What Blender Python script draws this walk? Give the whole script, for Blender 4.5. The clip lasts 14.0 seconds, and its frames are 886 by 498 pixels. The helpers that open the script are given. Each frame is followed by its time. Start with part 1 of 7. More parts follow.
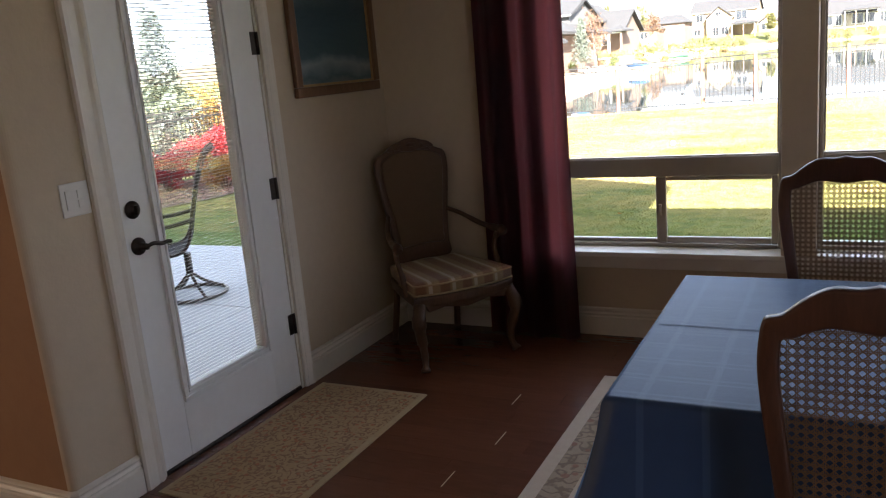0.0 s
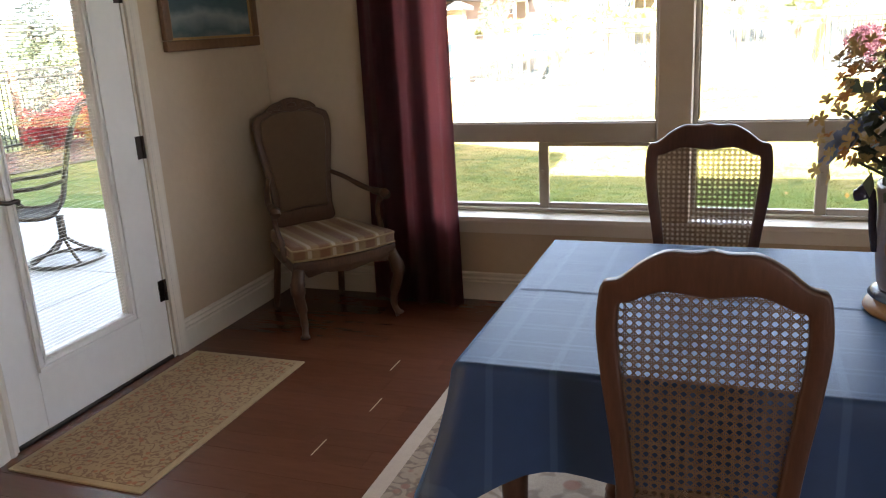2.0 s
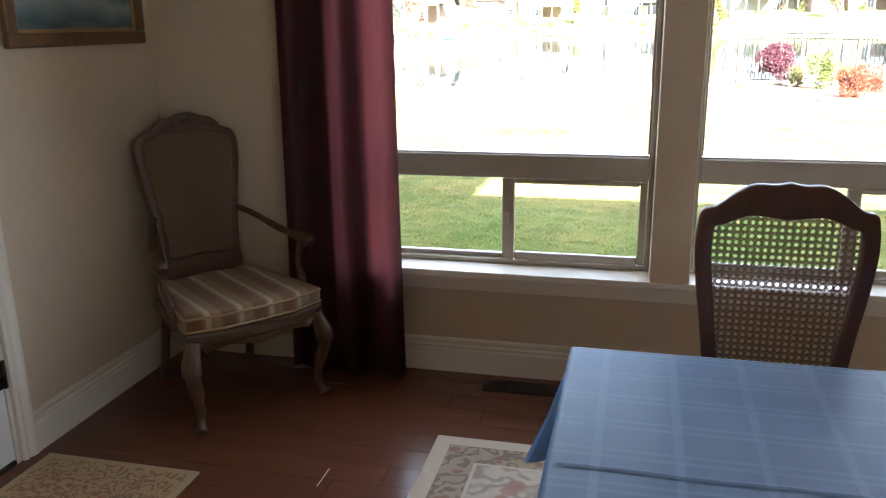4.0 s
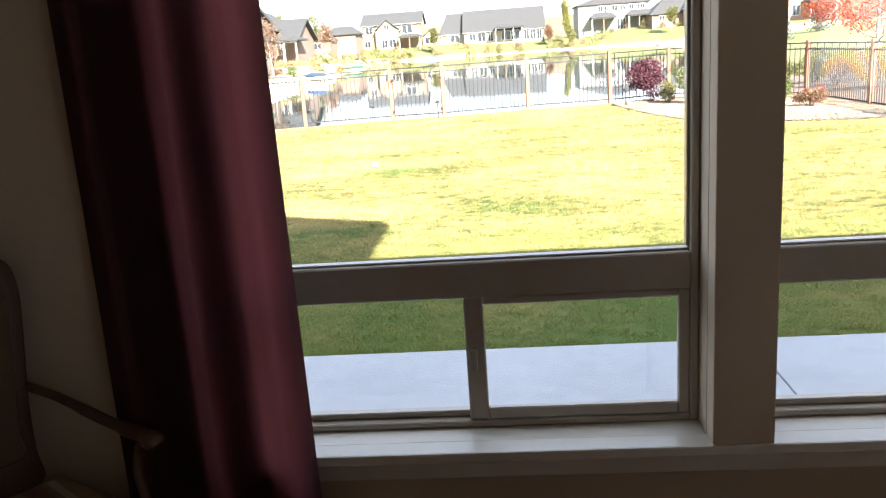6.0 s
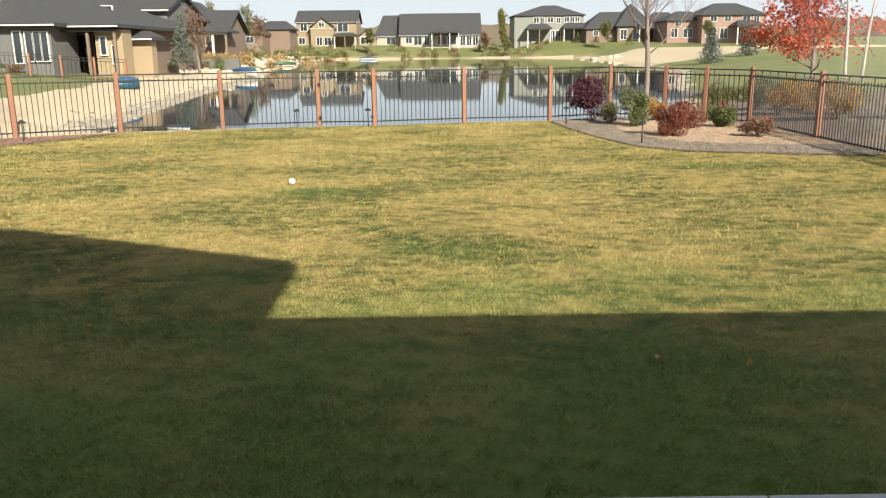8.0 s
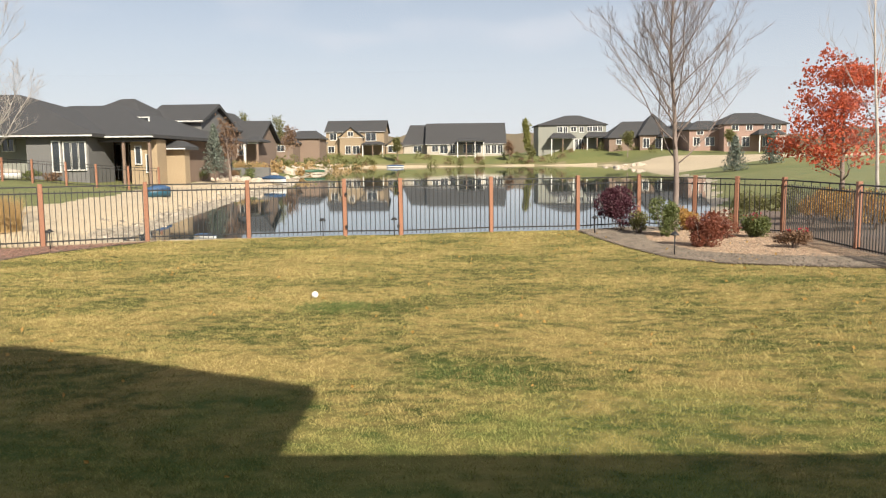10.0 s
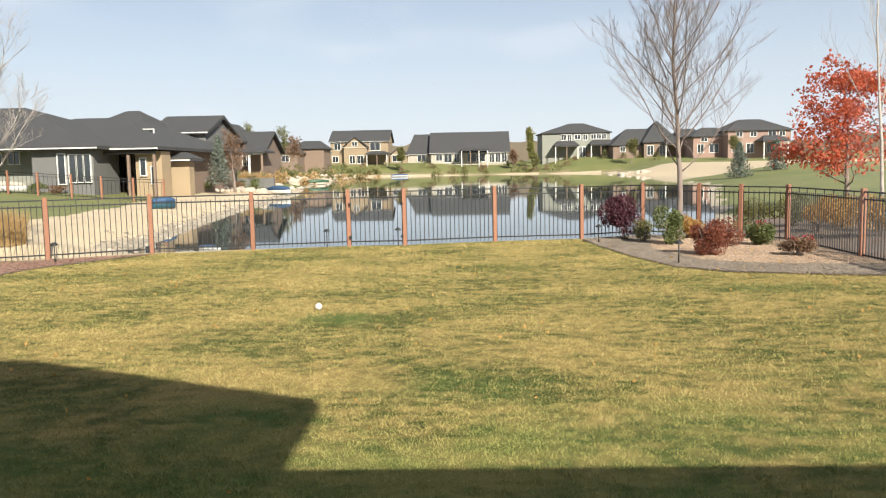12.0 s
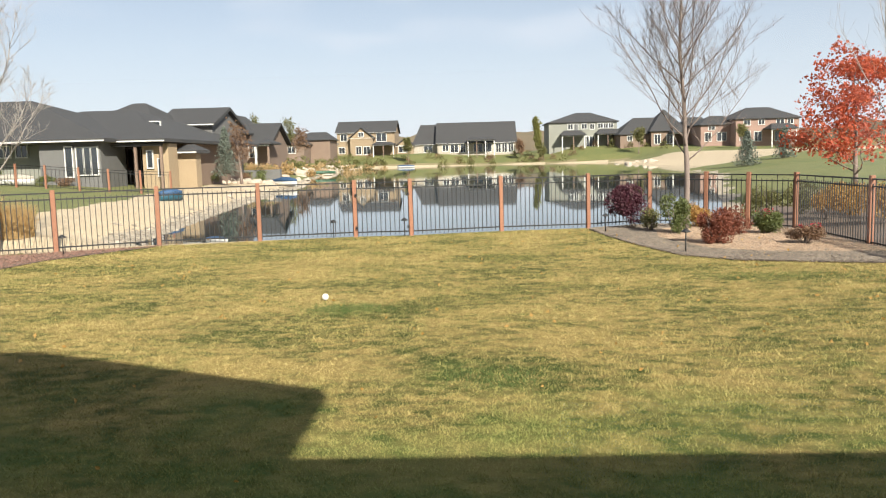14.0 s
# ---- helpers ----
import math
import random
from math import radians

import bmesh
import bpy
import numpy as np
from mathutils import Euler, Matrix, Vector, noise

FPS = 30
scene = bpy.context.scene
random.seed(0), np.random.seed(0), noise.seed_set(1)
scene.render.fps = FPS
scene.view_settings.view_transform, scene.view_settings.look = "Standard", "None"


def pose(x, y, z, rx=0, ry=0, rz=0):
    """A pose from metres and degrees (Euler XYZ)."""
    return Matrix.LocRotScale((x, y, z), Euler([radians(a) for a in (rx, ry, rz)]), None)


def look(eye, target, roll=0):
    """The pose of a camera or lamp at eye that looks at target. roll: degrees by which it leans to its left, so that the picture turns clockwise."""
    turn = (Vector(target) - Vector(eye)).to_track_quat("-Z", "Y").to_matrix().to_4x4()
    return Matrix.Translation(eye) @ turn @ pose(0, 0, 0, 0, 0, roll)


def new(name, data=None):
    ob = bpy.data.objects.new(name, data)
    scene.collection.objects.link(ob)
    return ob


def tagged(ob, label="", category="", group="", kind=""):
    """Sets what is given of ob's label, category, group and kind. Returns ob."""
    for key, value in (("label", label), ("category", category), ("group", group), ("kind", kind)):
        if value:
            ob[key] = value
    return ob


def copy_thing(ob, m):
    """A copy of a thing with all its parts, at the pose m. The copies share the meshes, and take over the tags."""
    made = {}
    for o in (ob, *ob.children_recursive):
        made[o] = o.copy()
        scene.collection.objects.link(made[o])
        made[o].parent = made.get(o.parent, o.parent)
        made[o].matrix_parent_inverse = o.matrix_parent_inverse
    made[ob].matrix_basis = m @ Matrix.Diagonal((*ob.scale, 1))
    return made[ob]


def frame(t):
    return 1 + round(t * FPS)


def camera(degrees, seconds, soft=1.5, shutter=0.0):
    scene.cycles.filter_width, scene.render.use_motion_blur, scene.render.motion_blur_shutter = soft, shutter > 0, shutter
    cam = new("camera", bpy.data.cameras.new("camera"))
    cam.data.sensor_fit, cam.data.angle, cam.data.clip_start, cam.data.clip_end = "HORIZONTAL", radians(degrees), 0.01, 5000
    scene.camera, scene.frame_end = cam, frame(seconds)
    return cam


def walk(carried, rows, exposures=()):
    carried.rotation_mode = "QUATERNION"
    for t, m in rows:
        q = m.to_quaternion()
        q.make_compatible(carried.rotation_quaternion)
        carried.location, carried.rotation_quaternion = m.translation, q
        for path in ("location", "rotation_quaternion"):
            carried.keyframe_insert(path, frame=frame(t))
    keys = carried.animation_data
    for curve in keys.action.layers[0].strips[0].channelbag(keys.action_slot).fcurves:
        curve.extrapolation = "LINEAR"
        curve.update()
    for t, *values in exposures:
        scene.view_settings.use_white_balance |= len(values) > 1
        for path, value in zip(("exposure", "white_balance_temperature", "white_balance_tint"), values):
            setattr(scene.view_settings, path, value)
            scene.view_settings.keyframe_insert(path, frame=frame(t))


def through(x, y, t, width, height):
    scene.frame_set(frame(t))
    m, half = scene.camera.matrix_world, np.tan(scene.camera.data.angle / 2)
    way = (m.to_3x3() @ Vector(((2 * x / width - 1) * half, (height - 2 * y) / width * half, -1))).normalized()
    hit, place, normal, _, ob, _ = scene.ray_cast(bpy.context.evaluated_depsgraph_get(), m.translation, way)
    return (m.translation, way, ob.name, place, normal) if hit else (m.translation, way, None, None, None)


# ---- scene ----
cam = camera(57.8, 14.0, 1.15)
PATH = [
    (0, (2.389, -3.828, 1.486), (1.492, -2.096, 1.044), -5.1),
    (0.5, (2.366, -3.833, 1.482), (1.275, -2.224, 1.013), -5.0),
    (1, (2.395, -3.812, 1.477), (1.331, -2.193, 0.979), -5.4),
    (1.5, (2.449, -3.77, 1.468), (1.598, -2.037, 0.946), -4.3),
    (2, (2.475, -3.721, 1.452), (1.794, -1.92, 0.913), -3.2),
    (2.5, (2.424, -3.626, 1.447), (1.879, -1.783, 0.893), -2.3),
    (3, (2.279, -3.44, 1.458), (1.892, -1.557, 0.904), -0.7),
    (3.5, (2.166, -3.222, 1.442), (1.758, -1.346, 0.883), -0.3),
    (3.7, (2.116, -3.104, 1.455), (1.655, -1.236, 0.906), -0.8),
    (5.8, (1.675, -1.838, 1.46), (1.406, 0.083, 0.972), -4.4),
    (6, (1.635, -1.698, 1.474), (1.471, 0.236, 0.994), -4.1),
    (6.5, (1.637, -1.329, 1.471), (1.656, 0.613, 0.997), -2.8),
    (7, (1.662, -0.988, 1.507), (1.667, 0.956, 1.037), -1.3),
    (7.5, (1.62, -0.662, 1.535), (1.624, 1.277, 1.044), -0.5),
    (8, (1.612, -0.32, 1.559), (1.627, 1.621, 1.078), -0.6),
    (8.5, (1.615, -0.1, 1.578), (1.551, 1.858, 1.174), -1.1),
    (9, (1.588, -0.005, 1.63), (1.513, 1.964, 1.286), -0.8),
    (9.2, (1.575, 0.079, 1.619), (1.526, 2.054, 1.307), -0.5),
    (11.3, (1.593, 0.134, 1.635), (1.544, 2.123, 1.439), -0.9),
    (11.5, (1.603, 0.138, 1.646), (1.548, 2.127, 1.444), -1.1),
    (12, (1.599, 0.124, 1.647), (1.543, 2.113, 1.444), -1.1),
    (12.5, (1.598, 0.123, 1.649), (1.528, 2.112, 1.446), -0.9),
    (13, (1.593, 0.131, 1.639), (1.513, 2.119, 1.435), -0.7),
    (13.5, (1.604, 0.137, 1.639), (1.52, 2.123, 1.425), -0.9),
    (14, (1.611, 0.125, 1.637), (1.537, 2.111, 1.411), -1.5),
]
EXPOSURES = [(0, 3.4, 6200, 15), (0.5, 4.35, 6200, 17), (1.0, 4.95, 6500, 18), (1.5, 4.8, 6500, 15), (2.0, 4.4, 6450, 12), (3.0, 4.4, 6250, 11), (3.7, 4.35, 6050, 9), (5.8, 3.4, 6200, 12), (6.0, 2.92, 6200, 12), (6.5, 1.8, 6050, 4),
             (7.0, 1.52, 6200, 2), (7.5, 1.45, 6400, 5), (8.0, 1.1, 6600, 8), (9.2, 0.88, 6900, 14), (11.3, 1.08, 6500, 10), (14.0, 1.08, 6500, 10)]
walk(cam, [(t, look(e, g, r)) for t, e, g, r in PATH], EXPOSURES)


# ---- light and exposure ----
SUN_AZ = radians(25)      # the light travels to -x by this much off +y
SUN_EL = radians(32)
world = bpy.data.worlds.new("sky")
scene.world = world
world.use_nodes = True
wn, wl = world.node_tree.nodes, world.node_tree.links
wbg = wn["Background"]
sky = wn.new("ShaderNodeTexSky")
sky.sky_type, sky.sun_disc = "NISHITA", False
sky.sun_elevation, sky.sun_rotation = SUN_EL, math.pi - SUN_AZ
sky.air_density, sky.dust_density, sky.ozone_density = 1.0, 0.25, 3.0
wtc = wn.new("ShaderNodeTexCoord")
wmap = wn.new("ShaderNodeMapping")
wmap.inputs["Scale"].default_value = (1.2, 1.2, 5.0)
wno = wn.new("ShaderNodeTexNoise")
wno.inputs["Scale"].default_value, wno.inputs["Detail"].default_value, wno.inputs["Roughness"].default_value = 2.2, 6.0, 0.55
wra = wn.new("ShaderNodeMapRange")
wra.inputs["From Min"].default_value, wra.inputs["From Max"].default_value = 0.34, 0.66
wra.inputs["To Min"].default_value, wra.inputs["To Max"].default_value = 0.25, 0.86
wmx = wn.new("ShaderNodeMixRGB")
wmx.inputs["Color2"].default_value = (9.0, 9.35, 10.5, 1)
wl.new(wtc.outputs["Generated"], wmap.inputs["Vector"])
wl.new(wmap.outputs["Vector"], wno.inputs["Vector"])
wl.new(wno.outputs["Fac"], wra.inputs["Value"])
wsp, whz, wmm = wn.new("ShaderNodeSeparateXYZ"), wn.new("ShaderNodeMapRange"), wn.new("ShaderNodeMath")
whz.inputs["From Max"].default_value = 0.3       # haze thins with height
whz.inputs["To Min"].default_value, whz.inputs["To Max"].default_value = 0.93, 0.25
wmm.operation = "MAXIMUM"
wl.new(wtc.outputs["Generated"], wsp.inputs[0])
wl.new(wsp.outputs[2], whz.inputs["Value"])
wl.new(wra.outputs["Result"], wmm.inputs[0])
wl.new(whz.outputs["Result"], wmm.inputs[1])
wl.new(wmm.outputs[0], wmx.inputs["Fac"])
wl.new(sky.outputs["Color"], wmx.inputs["Color1"])
wl.new(wmx.outputs["Color"], wbg.inputs["Color"])
wbg.inputs["Strength"].default_value = 0.05

sun = new("sun", bpy.data.lights.new("sun", "SUN"))
sun.data.energy, sun.data.angle, sun.data.color = 5.0, radians(0.53), (1.0, 0.93, 0.82)
sun.matrix_world = look((10, -20, 20), (10 - math.sin(SUN_AZ), -20 + math.cos(SUN_AZ), 20 - math.tan(SUN_EL)))


def area_lamp(name, m, w, h, power, colour):
    ob = new(name, bpy.data.lights.new(name, "AREA"))
    ob.data.shape, ob.data.size, ob.data.size_y = "RECTANGLE", w, h
    ob.data.energy, ob.data.color = power, colour
    ob.matrix_world = m
    return ob


# unseen fill lights added to brighten the room, set in assumed window openings
area_lamp("fill_light_side", look((5.12, -5.8, 1.5), (3, -5.3, 1.3)), 1.5, 1.3, 1.25, (0.98, 0.96, 1.0))
# warm fill standing in for unseen lamps in the back room
area_lamp("warm_fill_west", look((-3.1, -5.0, 1.5), (-1, -4.9, 1.3)), 1.5, 1.3, 3.0, (1.0, 0.74, 0.48))


# ---- materials ----
def mat(name, c1, c2=None, scale=8.0, rough=0.6, metal=0.0, bump=0.0, bump_scale=None, coords="Object", stretch=(1, 1, 1),
        rand=0.0, island=0.0, rough2=None, spec=0.5, fine=None, sheen=0.0, lo=0.65, hi=1.35):
    """A procedural surface: two tones mixed by coarse and fine noise, with relief."""
    m = bpy.data.materials.new(name)
    m.use_nodes = True
    n, l = m.node_tree.nodes, m.node_tree.links
    b = n["Principled BSDF"]
    c2 = c2 or tuple(v * 0.75 for v in c1)
    tc, mp = n.new("ShaderNodeTexCoord"), n.new("ShaderNodeMapping")
    mp.inputs["Scale"].default_value = stretch
    l.new(tc.outputs[coords], mp.inputs["Vector"])
    a, f = n.new("ShaderNodeTexNoise"), n.new("ShaderNodeTexNoise")
    a.inputs["Scale"].default_value, a.inputs["Detail"].default_value = scale, 4.0
    f.inputs["Scale"].default_value, f.inputs["Detail"].default_value = fine or scale * 7, 3.0
    l.new(mp.outputs["Vector"], a.inputs["Vector"])
    l.new(mp.outputs["Vector"], f.inputs["Vector"])
    ad = n.new("ShaderNodeMath")
    ad.operation = "ADD"
    l.new(a.outputs["Fac"], ad.inputs[0])
    l.new(f.outputs["Fac"], ad.inputs[1])
    src = ad.outputs[0]
    if rand or island:
        r = n.new("ShaderNodeObjectInfo") if rand else n.new("ShaderNodeNewGeometry")
        k = n.new("ShaderNodeMath")
        k.operation = "MULTIPLY_ADD"
        l.new(r.outputs["Random"] if rand else r.outputs["Random Per Island"], k.inputs[0])
        k.inputs[1].default_value = rand or island
        l.new(src, k.inputs[2])
        src = k.outputs[0]
    rg = n.new("ShaderNodeMapRange")
    rg.inputs["From Min"].default_value, rg.inputs["From Max"].default_value = lo, hi + (rand or island)
    l.new(src, rg.inputs["Value"])
    mx = n.new("ShaderNodeMixRGB")
    mx.inputs["Color1"].default_value, mx.inputs["Color2"].default_value = (*c1, 1), (*c2, 1)
    l.new(rg.outputs["Result"], mx.inputs["Fac"])
    l.new(mx.outputs["Color"], b.inputs["Base Color"])
    b.inputs["Roughness"].default_value, b.inputs["Metallic"].default_value = rough, metal
    b.inputs["Specular IOR Level"].default_value = spec
    b.inputs["Sheen Weight"].default_value = sheen
    if rough2 is not None:
        rr = n.new("ShaderNodeMapRange")
        rr.inputs["To Min"].default_value, rr.inputs["To Max"].default_value = rough, rough2
        l.new(a.outputs["Fac"], rr.inputs["Value"])
        l.new(rr.outputs["Result"], b.inputs["Roughness"])
    if bump:
        bn, bp = n.new("ShaderNodeTexNoise"), n.new("ShaderNodeBump")
        bn.inputs["Scale"].default_value, bn.inputs["Detail"].default_value = bump_scale or scale * 12, 4.0
        l.new(mp.outputs["Vector"], bn.inputs["Vector"])
        l.new(bn.outputs["Fac"], bp.inputs["Height"])
        bp.inputs["Strength"].default_value, bp.inputs["Distance"].default_value = bump, 0.01
        l.new(bp.outputs["Normal"], b.inputs["Normal"])
    return m


def translucent(m, amount, tint):
    """Lets some light through a thin sheet."""
    n, l = m.node_tree.nodes, m.node_tree.links
    out, b = n["Material Output"], n["Principled BSDF"]
    t, mx = n.new("ShaderNodeBsdfTranslucent"), n.new("ShaderNodeMixShader")
    t.inputs["Color"].default_value = (*tint, 1)
    mx.inputs["Fac"].default_value = amount
    l.new(b.outputs[0], mx.inputs[1])
    l.new(t.outputs[0], mx.inputs[2])
    l.new(mx.outputs[0], out.inputs["Surface"])
    return m


def glass_mat(name, tint=(1, 1, 1), gloss=1.0):
    m = bpy.data.materials.new(name)
    m.use_nodes = True
    n, l = m.node_tree.nodes, m.node_tree.links
    n.remove(n["Principled BSDF"])
    t, g, mx, lw = (n.new("ShaderNodeBsdfTransparent"), n.new("ShaderNodeBsdfGlossy"), n.new("ShaderNodeMixShader"), n.new("ShaderNodeLayerWeight"))
    pw, ma = n.new("ShaderNodeMath"), n.new("ShaderNodeMath")
    t.inputs["Color"].default_value = (*tint, 1)
    g.inputs["Roughness"].default_value = 0.01
    lw.inputs["Blend"].default_value = 0.5
    pw.operation, ma.operation = "POWER", "MULTIPLY_ADD"
    pw.inputs[1].default_value, ma.inputs[1].default_value, ma.inputs[2].default_value = 5.0, 0.7 * gloss, 0.035 * gloss
    l.new(lw.outputs["Facing"], pw.inputs[0])
    l.new(pw.outputs[0], ma.inputs[0])
    l.new(ma.outputs[0], mx.inputs["Fac"])
    l.new(t.outputs[0], mx.inputs[1])
    l.new(g.outputs[0], mx.inputs[2])
    l.new(mx.outputs[0], n["Material Output"].inputs["Surface"])
    return m


def pattern_rug(name, field, dark, accent, scale):
    """A woven pile with small scrolls and blossoms."""
    m = mat(name, field, tuple(v * 0.82 for v in field), 14, 0.95, bump=0.5, bump_scale=400)
    n, l = m.node_tree.nodes, m.node_tree.links
    b = n["Principled BSDF"]
    base = b.inputs["Base Color"].links[0].from_socket
    tc = n.new("ShaderNodeTexCoord")
    wv = n.new("ShaderNodeTexNoise")
    wv.inputs["Scale"].default_value, wv.inputs["Detail"].default_value = scale * 0.7, 2.0
    l.new(tc.outputs["Object"], wv.inputs["Vector"])
    ring = n.new("ShaderNodeMath")
    ring.operation = "PINGPONG"
    ring.inputs[1].default_value = 0.09
    l.new(wv.outputs["Fac"], ring.inputs[0])
    rr = n.new("ShaderNodeMapRange")
    rr.inputs["From Min"].default_value, rr.inputs["From Max"].default_value = 0.016, 0.045
    rr.inputs["To Min"].default_value, rr.inputs["To Max"].default_value = 0.75, 0.0
    l.new(ring.outputs[0], rr.inputs["Value"])
    m1 = n.new("ShaderNodeMixRGB")
    m1.inputs["Color2"].default_value = (*dark, 1)
    l.new(rr.outputs["Result"], m1.inputs["Fac"])
    l.new(base, m1.inputs["Color1"])
    vo = n.new("ShaderNodeTexVoronoi")
    vo.inputs["Scale"].default_value = scale
    l.new(tc.outputs["Object"], vo.inputs["Vector"])
    vr = n.new("ShaderNodeMapRange")
    vr.inputs["From Min"].default_value, vr.inputs["From Max"].default_value = 0.22, 0.3
    vr.inputs["To Min"].default_value, vr.inputs["To Max"].default_value = 0.8, 0.0
    l.new(vo.outputs["Distance"], vr.inputs["Value"])
    m2 = n.new("ShaderNodeMixRGB")
    m2.inputs["Color2"].default_value = (*accent, 1)
    l.new(vr.outputs["Result"], m2.inputs["Fac"])
    l.new(m1.outputs["Color"], m2.inputs["Color1"])
    l.new(m2.outputs["Color"], b.inputs["Base Color"])
    return m


def bands(m, axis, period, width, colour, amount, offset=0.0, coords="Object"):
    """Lays soft woven stripes across an existing surface."""
    n, l = m.node_tree.nodes, m.node_tree.links
    b = n["Principled BSDF"]
    base = b.inputs["Base Color"].links[0].from_socket
    tc, sp = n.new("ShaderNodeTexCoord"), n.new("ShaderNodeSeparateXYZ")
    l.new(tc.outputs[coords], sp.inputs[0])
    ad, pp, rg, mx = n.new("ShaderNodeMath"), n.new("ShaderNodeMath"), n.new("ShaderNodeMapRange"), n.new("ShaderNodeMixRGB")
    ad.operation, pp.operation = "ADD", "PINGPONG"
    ad.inputs[1].default_value, pp.inputs[1].default_value = 50 * period + offset, period / 2
    l.new(sp.outputs[axis], ad.inputs[0])
    l.new(ad.outputs[0], pp.inputs[0])
    l.new(pp.outputs[0], rg.inputs["Value"])
    rg.inputs["From Min"].default_value, rg.inputs["From Max"].default_value = width * 0.4, width * 0.6
    rg.inputs["To Min"].default_value, rg.inputs["To Max"].default_value = amount, 0.0
    mx.inputs["Color2"].default_value = (*colour, 1)
    l.new(rg.outputs["Result"], mx.inputs["Fac"])
    l.new(base, mx.inputs["Color1"])
    l.new(mx.outputs["Color"], b.inputs["Base Color"])
    return m


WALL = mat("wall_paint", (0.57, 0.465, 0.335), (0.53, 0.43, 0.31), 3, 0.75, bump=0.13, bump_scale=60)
# wall paint with the orange of warm light put into its base colour
WALL_WARM_LIT = mat("warm_lit_wall_paint", (0.36, 0.2, 0.105), (0.33, 0.18, 0.095), 3, 0.75, bump=0.25, bump_scale=60)
CEIL = mat("ceiling_paint", (0.78, 0.76, 0.71), (0.74, 0.72, 0.68), 3, 0.85, bump=0.3, bump_scale=50)
TRIM = mat("trim_paint", (0.74, 0.69, 0.6), (0.7, 0.65, 0.56), 5, 0.27, bump=0.04)
DOOR_WHITE = mat("door_paint", (0.78, 0.77, 0.74), (0.74, 0.73, 0.7), 4, 0.4, bump=0.04)
VINYL = mat("window_vinyl", (0.44, 0.385, 0.31), (0.41, 0.36, 0.29), 5, 0.27)
BRONZE = mat("dark_bronze", (0.035, 0.028, 0.024), (0.06, 0.045, 0.035), 30, 0.38, 0.85)
GLASS = glass_mat("window_glass", (0.96, 0.975, 0.965))
PLANK = mat("floor_wood", (0.15, 0.056, 0.03), (0.1, 0.037, 0.02), 3.0, 0.2, stretch=(1.0, 5, 1), rand=0.55, rough2=0.27, bump=0.01, bump_scale=9, fine=10)
PLANK_FAR = mat("floor_wood_rest", (0.15, 0.056, 0.03), (0.1, 0.037, 0.02), 3.0, 0.2, stretch=(1.0, 5, 1), island=0.55, rough2=0.27, bump=0.01, bump_scale=9, fine=10)
GAP = mat("floor_joint", (0.02, 0.01, 0.008), (0.03, 0.014, 0.01), 10, 0.8)
FILLER = mat("pale_wood_splinter", (0.55, 0.42, 0.28), (0.5, 0.36, 0.24), 30, 0.7)
CHAIRWOOD = mat("walnut_stain", (0.095, 0.04, 0.022), (0.058, 0.024, 0.013), 5, 0.4, stretch=(6, 6, 1), bump=0.06, bump_scale=40, fine=22)
OLDWOOD = mat("aged_fruitwood", (0.12, 0.062, 0.032), (0.07, 0.036, 0.02), 6, 0.42, stretch=(5, 5, 1), bump=0.06, bump_scale=40)
CANE = mat("woven_cane", (0.2, 0.125, 0.07), (0.13, 0.08, 0.045), 60, 0.5)
UPHOLSTERY = mat("beige_upholstery", (0.15, 0.092, 0.05), (0.125, 0.077, 0.042), 40, 0.9, bump=0.4, bump_scale=500, sheen=0.2)
SEATCLOTH = mat("striped_seat_cloth", (0.34, 0.235, 0.115), (0.29, 0.2, 0.095), 40, 0.8, bump=0.3, bump_scale=500, sheen=0.2)
bands(SEATCLOTH, 0, 0.115, 0.05, (0.2, 0.09, 0.045), 0.85)
bands(SEATCLOTH, 0, 0.115, 0.018, (0.52, 0.45, 0.32), 0.9, 0.045)
CLOTH = mat("blue_tablecloth", (0.018, 0.052, 0.14), (0.016, 0.046, 0.125), 5, 0.5, bump=0.12, bump_scale=700, spec=0.5)
bands(CLOTH, 0, 0.135, 0.016, (0.055, 0.11, 0.22), 0.5, 0.02)
bands(CLOTH, 1, 0.105, 0.008, (0.055, 0.11, 0.22), 0.45)
bands(CLOTH, 1, 0.105, 0.009, (0.055, 0.11, 0.22), 0.4, 0.022)
CLOTH.node_tree.nodes["Principled BSDF"].inputs["Sheen Weight"].default_value = 0.8
CLOTH.node_tree.nodes["Principled BSDF"].inputs["Sheen Roughness"].default_value = 0.35
CLOTH.node_tree.nodes["Principled BSDF"].inputs["Sheen Tint"].default_value = (0.3, 0.56, 1.0, 1)
CLOTH.node_tree.nodes["Principled BSDF"].inputs["Coat Weight"].default_value = 0.04
CLOTH.node_tree.nodes["Principled BSDF"].inputs["Coat Roughness"].default_value = 0.4
CURTAIN = translucent(mat("burgundy_drape", (0.042, 0.025, 0.029), (0.031, 0.019, 0.023), 10, 0.75, stretch=(1, 1, 0.1), bump=0.2, bump_scale=300, sheen=0.2), 0.36, (0.52, 0.14, 0.15))
RUG = pattern_rug("tan_rug_pile", (0.47, 0.325, 0.17), (0.2, 0.1, 0.055), (0.38, 0.14, 0.065), 27)
RUG_EDGE = mat("rug_border", (0.46, 0.34, 0.19), (0.4, 0.29, 0.16), 30, 0.95, bump=0.4, bump_scale=400)
BIGRUG = pattern_rug("cream_rug_pile", (0.58, 0.51, 0.42), (0.3, 0.24, 0.19), (0.4, 0.22, 0.17), 9)
BIGRUG_BAND = pattern_rug("rug_band_pile", (0.42, 0.33, 0.24), (0.18, 0.13, 0.1), (0.3, 0.15, 0.11), 16)
